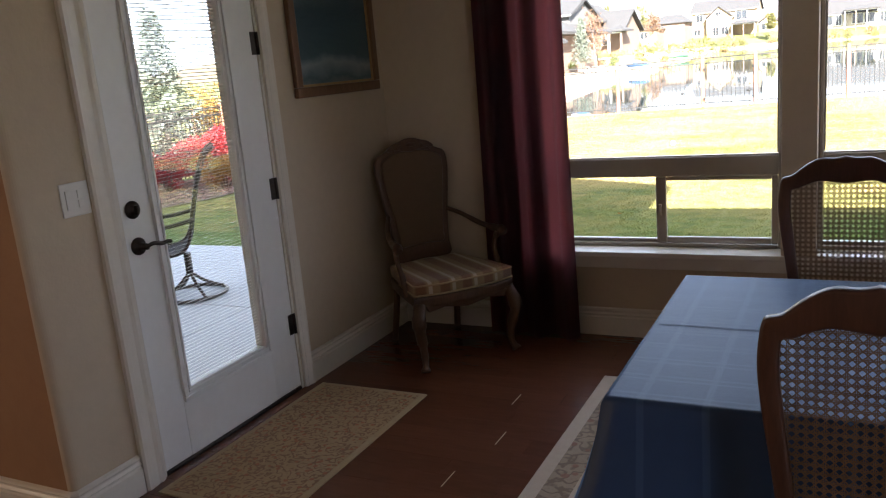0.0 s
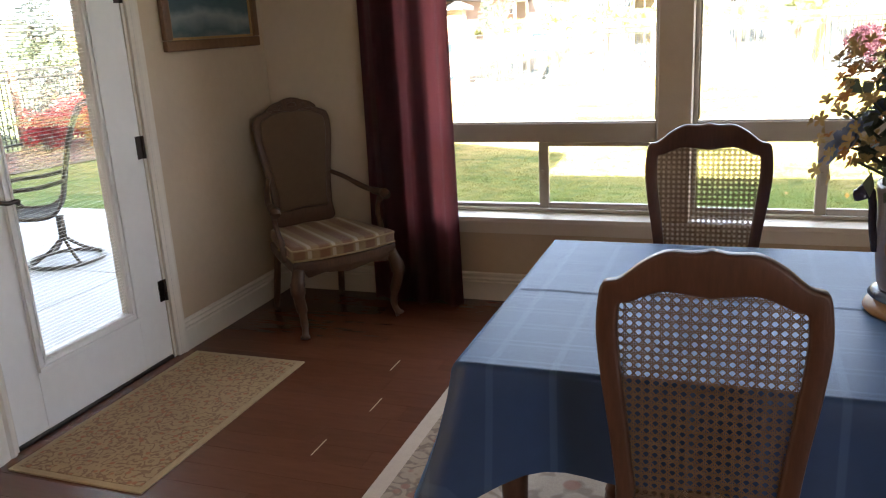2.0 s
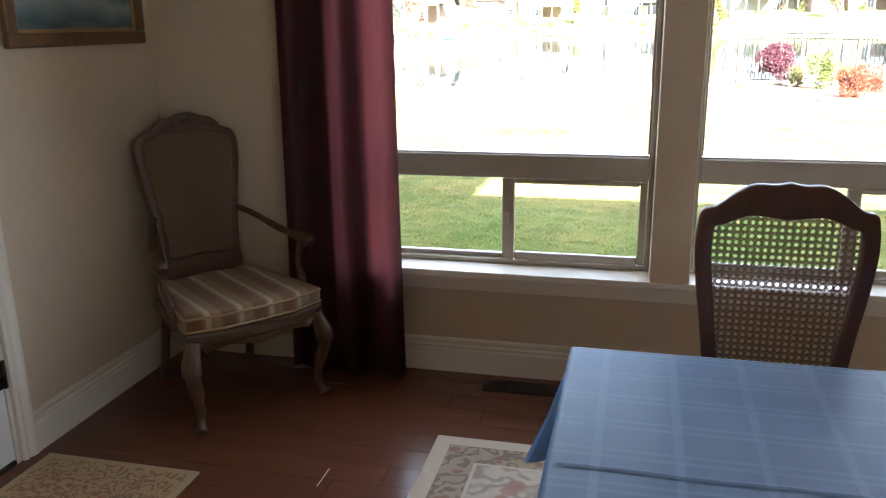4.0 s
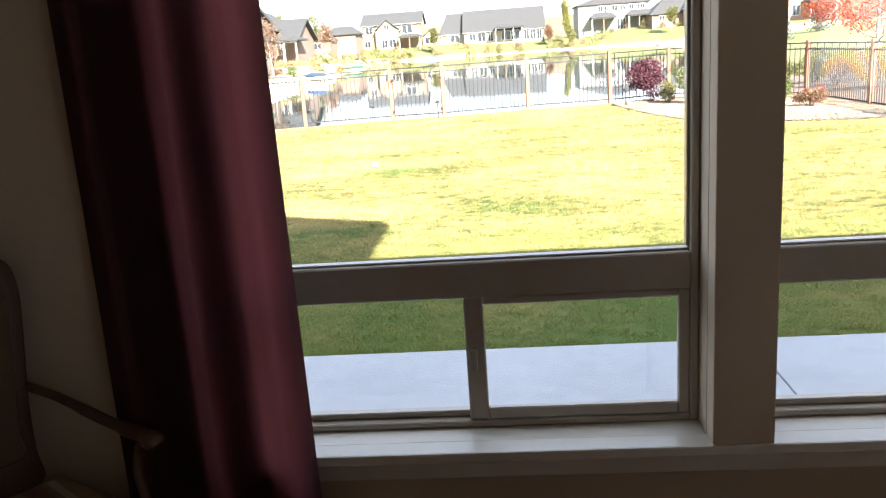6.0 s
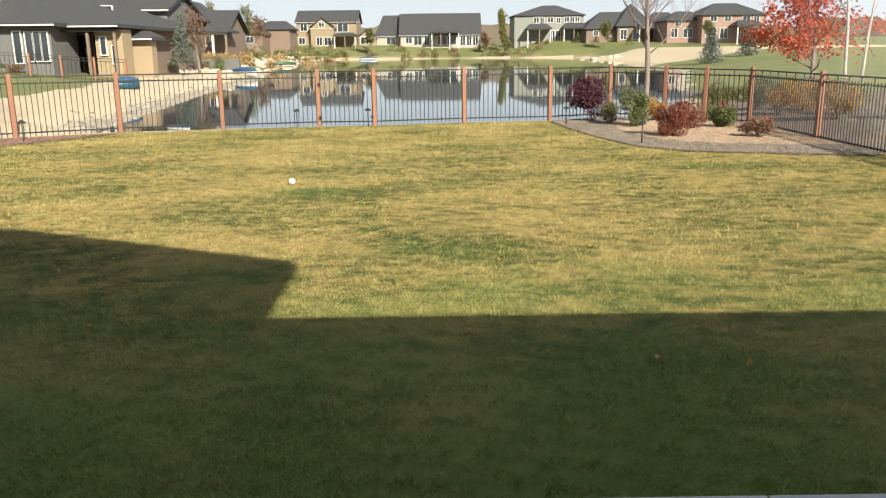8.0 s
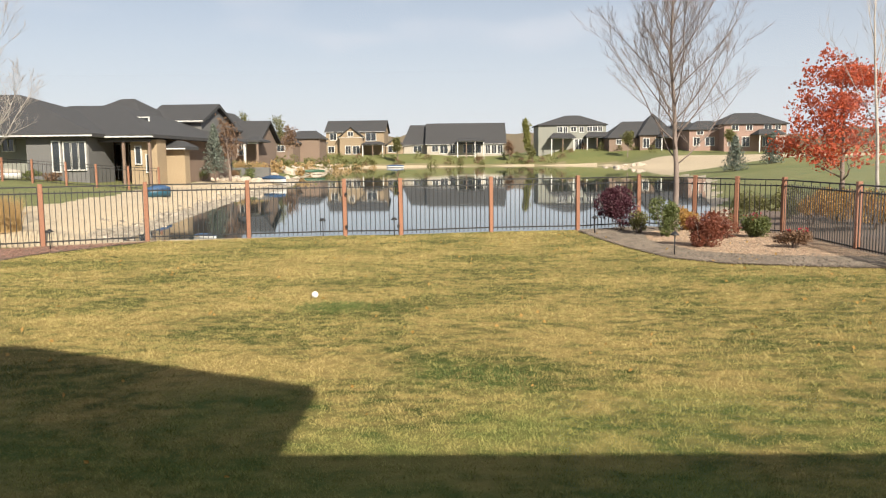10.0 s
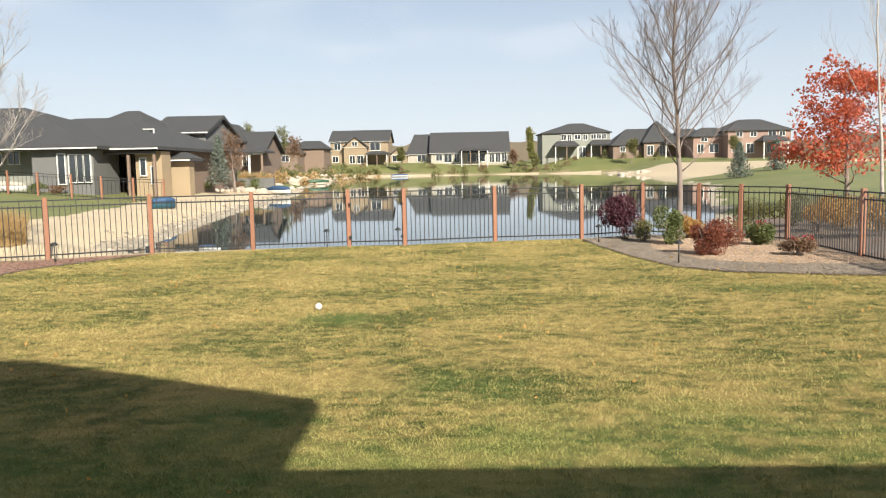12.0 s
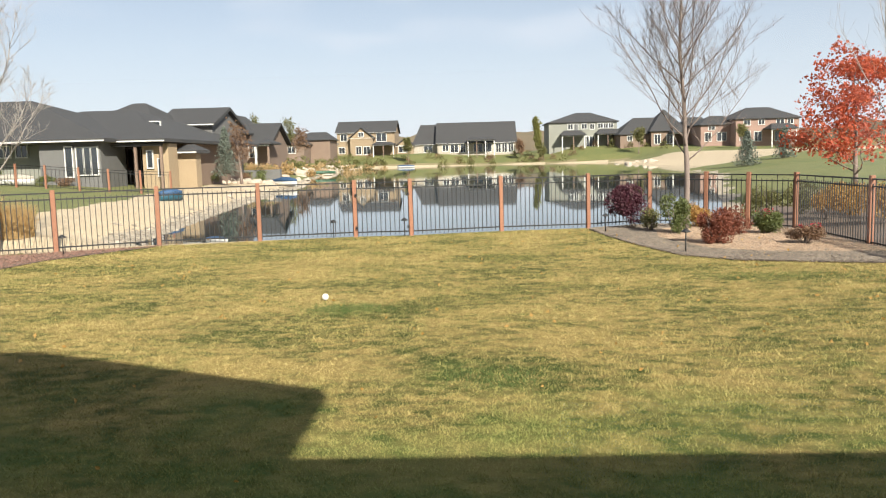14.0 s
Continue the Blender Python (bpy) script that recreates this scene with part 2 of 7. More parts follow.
BIGRUG_EDGE = mat("cream_rug_border", (0.6, 0.5, 0.4), (0.54, 0.44, 0.35), 30, 0.95, bump=0.4, bump_scale=400)
PLASTIC = mat("white_plastic", (0.72, 0.7, 0.66), (0.7, 0.68, 0.64), 10, 0.35)
BLACK_METAL = mat("black_iron", (0.012, 0.012, 0.013), (0.02, 0.019, 0.018), 20, 0.5, 0.0)
CEDAR = mat("cedar_post", (0.32, 0.145, 0.085), (0.22, 0.095, 0.055), 4, 0.75, stretch=(5, 5, 1), bump=0.3, rand=0.5)
CONCRETE = mat("patio_concrete", (0.4, 0.41, 0.43), (0.34, 0.35, 0.37), 1.5, 0.85, bump=0.2, bump_scale=80)
LAWN = mat("lawn", (0.22, 0.16, 0.058), (0.055, 0.065, 0.018), 0.7, 0.95, bump=0.6, bump_scale=60, fine=6.0, lo=0.87, hi=1.17, stretch=(0.7, 1.1, 1), spec=0.1)
BLADES = mat("grass_blades", (0.52, 0.405, 0.165), (0.115, 0.126, 0.033), 0.7, 0.8, fine=6.0, island=0.5, lo=0.83, hi=1.2, stretch=(0.7, 1.1, 1), spec=0.15)


def green_by_house(m, colour, y0, y1, amount):
    """Greener turf beside the patio, fading unevenly across the yard; the green look of the house's shade is put into
    this colour too.
    """
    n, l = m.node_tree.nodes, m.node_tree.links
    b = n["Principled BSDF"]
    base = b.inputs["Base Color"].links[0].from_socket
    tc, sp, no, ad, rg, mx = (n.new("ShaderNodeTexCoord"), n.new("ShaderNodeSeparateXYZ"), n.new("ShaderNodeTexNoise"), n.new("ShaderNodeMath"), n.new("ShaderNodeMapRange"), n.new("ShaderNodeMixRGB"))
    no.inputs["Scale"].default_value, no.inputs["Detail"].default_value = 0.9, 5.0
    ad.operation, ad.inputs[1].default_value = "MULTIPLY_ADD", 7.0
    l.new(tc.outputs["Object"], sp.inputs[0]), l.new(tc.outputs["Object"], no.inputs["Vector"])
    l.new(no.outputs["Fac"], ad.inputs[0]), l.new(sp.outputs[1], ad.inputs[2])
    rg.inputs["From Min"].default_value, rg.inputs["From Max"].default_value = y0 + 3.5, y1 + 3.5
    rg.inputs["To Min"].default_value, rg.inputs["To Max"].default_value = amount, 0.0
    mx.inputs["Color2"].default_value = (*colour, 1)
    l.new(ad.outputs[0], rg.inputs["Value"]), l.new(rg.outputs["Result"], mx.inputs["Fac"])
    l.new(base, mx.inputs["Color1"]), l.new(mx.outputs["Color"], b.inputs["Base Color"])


green_by_house(LAWN, (0.07, 0.11, 0.026), 2.5, 7.0, 0.9)
green_by_house(BLADES, (0.2, 0.255, 0.068), 2.5, 7.0, 0.85)
FARGRASS = mat("far_grass", (0.085, 0.11, 0.028), (0.19, 0.175, 0.055), 0.15, 0.95, fine=1.2)
SAND = mat("pale_sand", (0.53, 0.42, 0.28), (0.43, 0.335, 0.22), 0.5, 0.95, bump=0.5, bump_scale=12, fine=6)
BANK = mat("gravel_bank", (0.48, 0.4, 0.29), (0.26, 0.215, 0.16), 2.5, 0.95, bump=0.8, bump_scale=10, fine=14)
DRYGRASS = mat("dry_bank_grass", (0.25, 0.2, 0.1), (0.2, 0.17, 0.08), 0.3, 0.95, fine=2)
MULCH = mat("bark_mulch", (0.2, 0.14, 0.105), (0.09, 0.065, 0.05), 6, 0.95, bump=0.8, bump_scale=30, fine=30)
ROOF = mat("dark_shingles", (0.038, 0.037, 0.038), (0.055, 0.053, 0.053), 1.2, 0.9, bump=0.3, bump_scale=6, fine=8)


# ---- mesh tools ----
def bm_box(bm, x0, y0, z0, x1, y1, z1, bevel=0.0, segs=1):
    vs = [bm.verts.new(p) for p in ((x0, y0, z0), (x1, y0, z0), (x1, y1, z0), (x0, y1, z0), (x0, y0, z1), (x1, y0, z1), (x1, y1, z1), (x0, y1, z1))]
    fs = [bm.faces.new([vs[i] for i in f]) for f in ((3, 2, 1, 0), (4, 5, 6, 7), (0, 1, 5, 4), (1, 2, 6, 5), (2, 3, 7, 6), (3, 0, 4, 7))]
    if bevel:
        es = {e for f in fs for e in f.edges}
        bmesh.ops.bevel(bm, geom=list(es), offset=bevel, segments=segs, affect="EDGES", profile=0.6)
    return bm


def box(x0, y0, z0, x1, y1, z1, bevel=0.0, segs=1):
    return bm_box(bmesh.new(), x0, y0, z0, x1, y1, z1, bevel, segs)


def prism(outline, y0, y1, bevel=0.0, segs=2, holes=None):
    """A flat outline in x and z, given thickness along y."""
    bm = bmesh.new()
    a = [bm.verts.new((x, y0, z)) for x, z in outline]
    b = [bm.verts.new((x, y1, z)) for x, z in outline]
    n = len(a)
    front, back = bm.faces.new(a), bm.faces.new(list(reversed(b)))
    for i in range(n):
        bm.faces.new((a[i], b[i], b[(i + 1) % n], a[(i + 1) % n]))
    bmesh.ops.recalc_face_normals(bm, faces=bm.faces[:])
    if bevel:
        es = [e for f in (front, back) for e in f.edges]
        bmesh.ops.bevel(bm, geom=es, offset=bevel, segments=segs, affect="EDGES", profile=0.6)
    return bm


def lathe(profile, n=24, centre=(0, 0, 0), bm=None):
    """A turned shape from (radius, height) pairs."""
    bm = bm or bmesh.new()
    rings = []
    for r, z in profile:
        rings.append([bm.verts.new((centre[0] + max(r, 1e-4) * math.cos(6.28319 * i / n), centre[1] + max(r, 1e-4) * math.sin(6.28319 * i / n), centre[2] + z)) for i in range(n)])
    for a, b in zip(rings, rings[1:]):
        for i in range(n):
            bm.faces.new((a[i], a[(i + 1) % n], b[(i + 1) % n], b[i]))
    bm.faces.new(list(reversed(rings[0])))
    bm.faces.new(rings[-1])
    for f in bm.faces:
        f.smooth = True
    return bm


def tube(points, radii, n=8, bm=None, flat=1.0):
    """A round bar along a line of points, its thickness given point by point."""
    bm = bm or bmesh.new()
    pts = [Vector(p) for p in points]
    radii = [radii] * len(pts) if not hasattr(radii, "__len__") else radii
    rings, side = [], None
    for i, p in enumerate(pts):
        d = (pts[min(i + 1, len(pts) - 1)] - pts[max(i - 1, 0)]).normalized()
        if side is None:
            side = d.orthogonal().normalized()
        side = (side - d * side.dot(d)).normalized()
        up = d.cross(side)
        rings.append([bm.verts.new(p + radii[i] * (math.cos(6.28319 * k / n) * side + flat * math.sin(6.28319 * k / n) * up)) for k in range(n)])
    for a, b in zip(rings, rings[1:]):
        for k in range(n):
            f = bm.faces.new((a[k], a[(k + 1) % n], b[(k + 1) % n], b[k]))
            f.smooth = True
    bm.faces.new(list(reversed(rings[0])))
    bm.faces.new(rings[-1])
    return bm


def spline(points, steps=6):
    """A smooth line through the points."""
    p = [Vector(v) for v in points]
    p = [2 * p[0] - p[1], *p, 2 * p[-1] - p[-2]]
    out = []
    for i in range(1, len(p) - 2):
        for k in range(steps):
            t = k / steps
            out.append(0.5 * (2 * p[i] + (p[i + 1] - p[i - 1]) * t + (2 * p[i - 1] - 5 * p[i] + 4 * p[i + 1] - p[i + 2]) * t * t
                              + (3 * p[i] - p[i - 1] - 3 * p[i + 1] + p[i + 2]) * t ** 3))
    return out + [p[-2]]


def finish(name, bm, material):
    me = bpy.data.meshes.new(name)
    bmesh.ops.recalc_face_normals(bm, faces=bm.faces[:])
    bm.to_mesh(me)
    bm.free()
    for m in material if isinstance(material, (list, tuple)) else [material]:
        me.materials.append(m)
    return me


def part(name, bm, material, parent, label=""):
    """Links a mesh as one part of a thing, in the thing's own axes."""
    ob = new(name, bm if isinstance(bm, bpy.types.Mesh) else finish(name, bm, material))
    ob.parent = parent
    if label:
        ob["label"] = label
    return ob


def thing(name, label, category, m=None, group="", kind=""):
    ob = new(name)
    ob.empty_display_size = 0.1
    if m is not None:
        ob.matrix_world = m
    return tagged(ob, label, category, group, kind)


def solid(name, bm, material, label, category, kind="", group=""):
    return tagged(new(name, finish(name, bm, material)), label, category, group, kind)


def stuff_mesh(name, verts, faces, material, smooth=False):
    me = bpy.data.meshes.new(name)
    me.from_pydata(verts, [], faces)
    me.materials.append(material)
    return new(name, me)


# ---- the room ----
WY, LAWN_Z, PATIO_Z, WATER_Z = 0.225, -0.25, -0.15, -0.45
CEIL_Z, W_TOP = 2.44, 2.28
S_Z = 0.475                                    # top of the window stools
WINDOWS = ((0.968, 2.114), (2.264, 3.442))
OUT = 0.40                                     # outer face of the window wall


def structure(name, bm, material, label, category):
    return solid(name, bm, material, label, category, "structure")


bm = bmesh.new()                               # the wall with the two big windows
bm_box(bm, -0.17, WY, -0.3, 5.37, OUT, S_Z - 0.03)
bm_box(bm, -0.17, WY, W_TOP, 5.37, OUT, CEIL_Z)
bm_box(bm, -0.17, WY, S_Z - 0.03, WINDOWS[0][0], OUT, W_TOP)
bm_box(bm, WINDOWS[0][1], WY, S_Z - 0.03, WINDOWS[1][0], OUT, W_TOP)
bm_box(bm, WINDOWS[1][1], WY, S_Z - 0.03, 5.37, OUT, W_TOP)
structure("wall_north", bm, WALL, "cream painted window wall of the dining nook", "wall")

D0, D1, DTOP = -1.775, -0.84, 2.06             # the door's opening
bm = bmesh.new()
bm_box(bm, -0.17, -2.0, -0.3, 0, D0, CEIL_Z)
bm_box(bm, -0.17, D1, -0.3, 0, WY - 0.001, CEIL_Z)
bm_box(bm, -0.17, D0, DTOP, 0, D1, CEIL_Z)
bm_box(bm, -0.17, D0, -0.3, 0, D1, -0.012)
structure("wall_west", bm, WALL, "cream painted wall round the patio door", "wall")
bm = bmesh.new()                               # the rounded outer corner
prof = [(-0.031, -2.0), (0, -2.0)] + [(-0.03 + 0.03 * math.cos(a), -2.14 - 0.03 * math.sin(a)) for a in np.linspace(0, 1.5708, 7)] + [(-0.031, -2.17)]
lo, hi = [bm.verts.new((x, y, -0.02)) for x, y in prof], [bm.verts.new((x, y, CEIL_Z)) for x, y in prof]
for i in range(len(prof)):
    bm.faces.new((lo[i], lo[(i + 1) % len(prof)], hi[(i + 1) % len(prof)], hi[i]))
structure("wall_corner", bm, WALL, "rounded plaster corner in cream paint", "wall")
structure("wall_return", box(-3.2, -2.17, -0.02, -0.032, -2.0, CEIL_Z), WALL_WARM_LIT, "wall in a warm-lit colour with a framed flower print", "wall")
# unseen wall with an opening made for the side fill light
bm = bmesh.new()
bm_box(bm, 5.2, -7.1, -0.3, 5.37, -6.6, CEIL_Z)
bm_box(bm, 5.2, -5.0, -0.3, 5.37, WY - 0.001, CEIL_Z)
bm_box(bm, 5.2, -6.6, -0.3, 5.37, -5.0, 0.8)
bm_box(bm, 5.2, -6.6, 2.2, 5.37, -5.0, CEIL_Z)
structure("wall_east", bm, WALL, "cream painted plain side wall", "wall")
structure("wall_south", box(-3.2, -7.25, -0.3, 5.37, -7.1, CEIL_Z), WALL_WARM_LIT, "plain back wall in a warm-lit colour", "wall")
# unseen wall with an opening made for the warm fill light
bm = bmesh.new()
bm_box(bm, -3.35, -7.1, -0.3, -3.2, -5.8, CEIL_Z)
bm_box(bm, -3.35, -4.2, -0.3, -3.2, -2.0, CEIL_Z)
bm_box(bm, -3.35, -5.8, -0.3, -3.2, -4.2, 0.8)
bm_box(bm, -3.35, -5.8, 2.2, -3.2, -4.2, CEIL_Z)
structure("wall_far_west", bm, WALL_WARM_LIT, "plain end wall in a warm-lit colour", "wall")
structure("ceiling", box(-3.35, -7.25, CEIL_Z, 5.37, OUT, CEIL_Z + 0.12), CEIL, "off-white plaster ceiling", "ceiling")


def moulded(points, profile, name, label, material=TRIM):
    """A trim profile of (out, up) pairs run along a line on the floor plan; out is to the right of the way."""
    bm = bmesh.new()
    pts = [Vector((x, y, 0)) for x, y in points]
    rings = []
    for i, p in enumerate(pts):
        a = (p - pts[i - 1]).normalized() if i else None
        b = (pts[i + 1] - p).normalized() if i + 1 < len(pts) else None
        na = Vector((a.y, -a.x, 0)) if a else None
        nb = Vector((b.y, -b.x, 0)) if b else None
        n = na or nb
        if na and nb:
            n = (na + nb).normalized()
            n /= max(0.3, n.dot(na))
        rings.append([bm.verts.new(p + n * o + Vector((0, 0, z))) for o, z in profile])
    for a, b in zip(rings, rings[1:]):
        for i in range(len(profile) - 1):
            bm.faces.new((a[i], b[i], b[i + 1], a[i + 1]))
    return structure(name, bm, material, label, "baseboard")


BASE = [(0.002, 0.0), (0.02, 0.0), (0.02, 0.1), (0.014, 0.106), (0.014, 0.113), (0.019, 0.117), (0.012, 0.127), (0.012, 0.133), (0.016, 0.139), (0.014, 0.148), (0.002, 0.153)]
moulded([(-3.1, -2.17), (-0.012, -2.17), (0, -2.158), (0, -1.886)], BASE, "baseboard", "cream painted stepped baseboard round the corner")
moulded([(0, -0.775), (0, WY), (5.2, WY)], BASE, "baseboard", "cream painted stepped baseboard under the windows")

# stools and aprons under the windows
structure("trim_stool", box(0.93, WY - 0.07, S_Z - 0.028, 3.62, WY + 0.001, S_Z, 0.006, 2), TRIM, "white painted window stool", "window sill")
for i, (x0, x1) in enumerate(WINDOWS):
    structure("trim_sill", box(x0 + 0.002, WY + 0.002, S_Z - 0.028, x1 - 0.002, OUT - 0.07, S_Z - 0.002), TRIM, "white painted inner window sill", "window sill")
structure("trim_apron", box(0.95, WY - 0.016, S_Z - 0.1, 3.58, WY - 0.001, S_Z - 0.029, 0.004, 2), TRIM, "cream painted apron under the window stool", "trim")

structure("trim_mullion", box(WINDOWS[0][1], WY - 0.068, S_Z + 0.001, WINDOWS[1][0], WY - 0.001, W_TOP, 0.005, 2), WALL, "cream painted post between the two windows", "trim")

# two picture windows over sliding sashes
PY = 0.325


def window_unit(name, x0, x1, label):
    w = thing(name, label, "window", kind="structure")
    y0, y1 = PY - 0.024, PY + 0.045
    f = 0.022
    z0, z1, r0, r1 = S_Z, W_TOP - 0.001, 0.842, 0.938
    fr = bmesh.new()
    bm_box(fr, x0 + 0.001, y0, z0, x0 + f, y1, z1, 0.004)
    bm_box(fr, x1 - f, y0, z0, x1 - 0.001, y1, z1, 0.004)
    bm_box(fr, x0 + f, y0, z1 - f, x1 - f, y1, z1, 0.004)
    bm_box(fr, x0 + f, y0, z0, x1 - f, y1, z0 + 0.018, 0.003)
    bm_box(fr, x0 + f, y0, r0, x1 - f, y1, r1, 0.004)
    part("window_frame", fr, VINYL, w)
    be = bmesh.new()                             # glazing bead of the upper pane
    for b in ((x0 + f, r1, x1 - f, r1 + 0.006), (x0 + f, z1 - f - 0.01, x1 - f, z1 - f), (x0 + f, r1 + 0.01, x0 + f + 0.008, z1 - f - 0.01), (x1 - f - 0.008, r1 + 0.01, x1 - f, z1 - f - 0.01)):
        bm_box(be, b[0], PY - 0.004, b[1], b[2], y1 - 0.02, b[3], 0.002)
    part("glazing_bead", be, VINYL, w)
    mid = (x0 + x1) / 2 - 0.012
    lf = bmesh.new()                             # fixed sash
    bm_box(lf, x0 + f, y0 + 0.03, z0 + 0.018, mid + 0.02, y1 - 0.008, z0 + 0.036, 0.003)
    bm_box(lf, mid - 0.005, y0 + 0.03, z0 + 0.036, mid + 0.02, y1 - 0.008, r0, 0.003)
    part("fixed_sash", lf, VINYL, w)
    sl = bmesh.new()                             # sliding sash
    s0, s1 = mid - 0.022, x1 - f
    bm_box(sl, s0, y0 + 0.004, z0 + 0.02, s0 + 0.052, y0 + 0.028, r0 - 0.002, 0.004)
    bm_box(sl, s1 - 0.03, y0 + 0.004, z0 + 0.02, s1 - 0.001, y0 + 0.028, r0 - 0.002, 0.004)
    bm_box(sl, s0 + 0.052, y0 + 0.004, z0 + 0.02, s1 - 0.03, y0 + 0.028, z0 + 0.052, 0.004)
    bm_box(sl, s0 + 0.052, y0 + 0.004, r0 - 0.022, s1 - 0.03, y0 + 0.028, r0 - 0.002, 0.004)
    sash = part("sliding_sash", sl, VINYL, w)
    part("sash_latch", box(s0 + 0.012, y0 - 0.012, 0.64, s0 + 0.03, y0 + 0.006, 0.7, 0.005, 2), VINYL, sash)
    for b in ((x0 + f + 0.004, r1 + 0.004, x1 - f - 0.004, z1 - f - 0.004, PY + 0.012), (x0 + f + 0.002, z0 + 0.03, mid, r0, PY + 0.016), (s0 + 0.05, z0 + 0.05, s1 - 0.028, r0 - 0.02, PY - 0.014)):
        p = part("pane", box(b[0], b[4], b[1], b[2], b[4] + 0.004, b[3]), GLASS, w, "clear window glass")
        p.visible_shadow = False
    return w


window_unit("window_1", *WINDOWS[0], "tan vinyl picture window over a sliding sash")
window_unit("window_2", *WINDOWS[1], "tan vinyl picture window over a sliding sash")
# unseen windows added round the two fill lights
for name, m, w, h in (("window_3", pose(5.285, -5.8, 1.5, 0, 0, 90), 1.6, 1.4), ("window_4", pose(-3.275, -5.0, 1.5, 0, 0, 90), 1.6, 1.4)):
    wi = thing(name, "plain assumed window opening for an unseen fill light", "window", m, kind="structure")
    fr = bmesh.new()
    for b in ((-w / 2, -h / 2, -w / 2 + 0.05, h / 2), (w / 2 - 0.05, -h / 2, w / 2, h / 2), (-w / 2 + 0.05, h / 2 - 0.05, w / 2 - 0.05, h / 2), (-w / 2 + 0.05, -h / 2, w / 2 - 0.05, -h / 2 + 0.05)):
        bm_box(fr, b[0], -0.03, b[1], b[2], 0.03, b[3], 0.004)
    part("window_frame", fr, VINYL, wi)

# ---- the patio door ----
casing_prof = [(0.0, 0.0), (0.0, 0.012), (0.02, 0.02), (0.035, 0.014), (0.05, 0.019), (0.075, 0.024), (0.092, 0.024), (0.1, 0.016), (0.1, 0.0)]
bm = bmesh.new()


def casing(bm, pts, out):
    rings = []
    for (y, z), (oy, oz) in zip(pts, out):
        rings.append([bm.verts.new((0.001 + h, y + oy * o, z + oz * o)) for o, h in casing_prof])
    for a, b in zip(rings, rings[1:]):
        for i in range(len(casing_prof) - 1):
            bm.faces.new((a[i], b[i], b[i + 1], a[i + 1]))


casing(bm, [(D0 - 0.004, -0.001), (D0 - 0.004, DTOP), (D1 + 0.004, DTOP), (D1 + 0.004, -0.001)], [(-1, 0), (-1, 1), (0.62, 1), (0.62, 0)])
structure("trim_door_casing", bm, TRIM, "cream painted moulded door casing", "trim")
bm = bmesh.new()
bm_box(bm, -0.169, D0, -0.011, -0.0, D0 + 0.014, DTOP)
bm_box(bm, -0.169, D1 - 0.014, -0.011, -0.0, D1, DTOP)
bm_box(bm, -0.169, D0 + 0.014, DTOP - 0.014, -0.0, D1 - 0.014, DTOP)
structure("trim_door_jamb", bm, TRIM, "cream painted door jamb", "trim")
bm = bmesh.new()
bm_box(bm, -0.19, D0 + 0.015, -0.011, 0.0, D1 - 0.015, 0.012, 0.004)
structure("trim_threshold", bm, BRONZE, "dark bronze door threshold", "threshold")

door = thing("door_1", "white full-lite patio door with blinds in the glass", "door", pose(-0.048, 0, 0), kind="structure")
y0, y1 = D0 + 0.017, D1 - 0.017
G = (-1.565, 0.30, -1.085, 1.9)                 # the glass
L0, L1, B0, B1 = G[0] - 0.045, G[2] + 0.045, G[1] - 0.05, G[3] + 0.05
bm = bmesh.new()
bm_box(bm, 0, y0, 0.016, 0.044, L0, 2.043, 0.002)
bm_box(bm, 0, L1, 0.016, 0.044, y1, 2.043, 0.002)
bm_box(bm, 0, L0, 0.016, 0.044, L1, B0, 0.0)
bm_box(bm, 0, L0, B1, 0.044, L1, 2.043, 0.0)
slab = part("door_slab", bm, DOOR_WHITE, door)
bm = bmesh.new()
for b in ((L0, B0, L1, G[1]), (L0, G[3], L1, B1), (L0, G[1], G[0], G[3]), (G[2], G[1], L1, G[3])):
    bm_box(bm, -0.004, b[0], b[1], 0.048, b[2], b[3], 0.003, 1)
lite = part("lite_frame", bm, DOOR_WHITE, door, "white moulded frame round the glass")
for k, (d, w, h) in enumerate(((0.0, 0.02, 0.058), (0.03, 0.012, 0.054))):
    bm = bmesh.new()
    for b in ((L0 + d, B0 + d, L1 - d, B0 + d + w), (L0 + d, B1 - d - w, L1 - d, B1 - d), (L0 + d, B0 + d + w, L0 + d + w, B1 - d - w), (L1 - d - w, B0 + d + w, L1 - d, B1 - d - w)):
        bm_box(bm, 0.0485, b[0], b[1], h, b[2], b[3], 0.004, 2)
    part("bead", bm, DOOR_WHITE, lite)
part("weatherstrip", box(0.004, y0 + 0.002, 0.0125, 0.03, y1 - 0.002, 0.0158), BLACK_METAL, door, "dark rubber sweep under the door")
for x in (0.012, 0.034):
    p = part("pane", box(x, G[0] - 0.01, G[1] - 0.01, x + 0.003, G[2] + 0.01, G[3] + 0.01), GLASS, door, "clear double glazing")
    p.visible_shadow = False
blind = part("blind", box(0.017, G[0] - 0.008, G[3] - 0.02, 0.03, G[2] + 0.008, G[3] + 0.004, 0.002), PLASTIC, door, "white mini blind between the panes, slats open")
slat = None
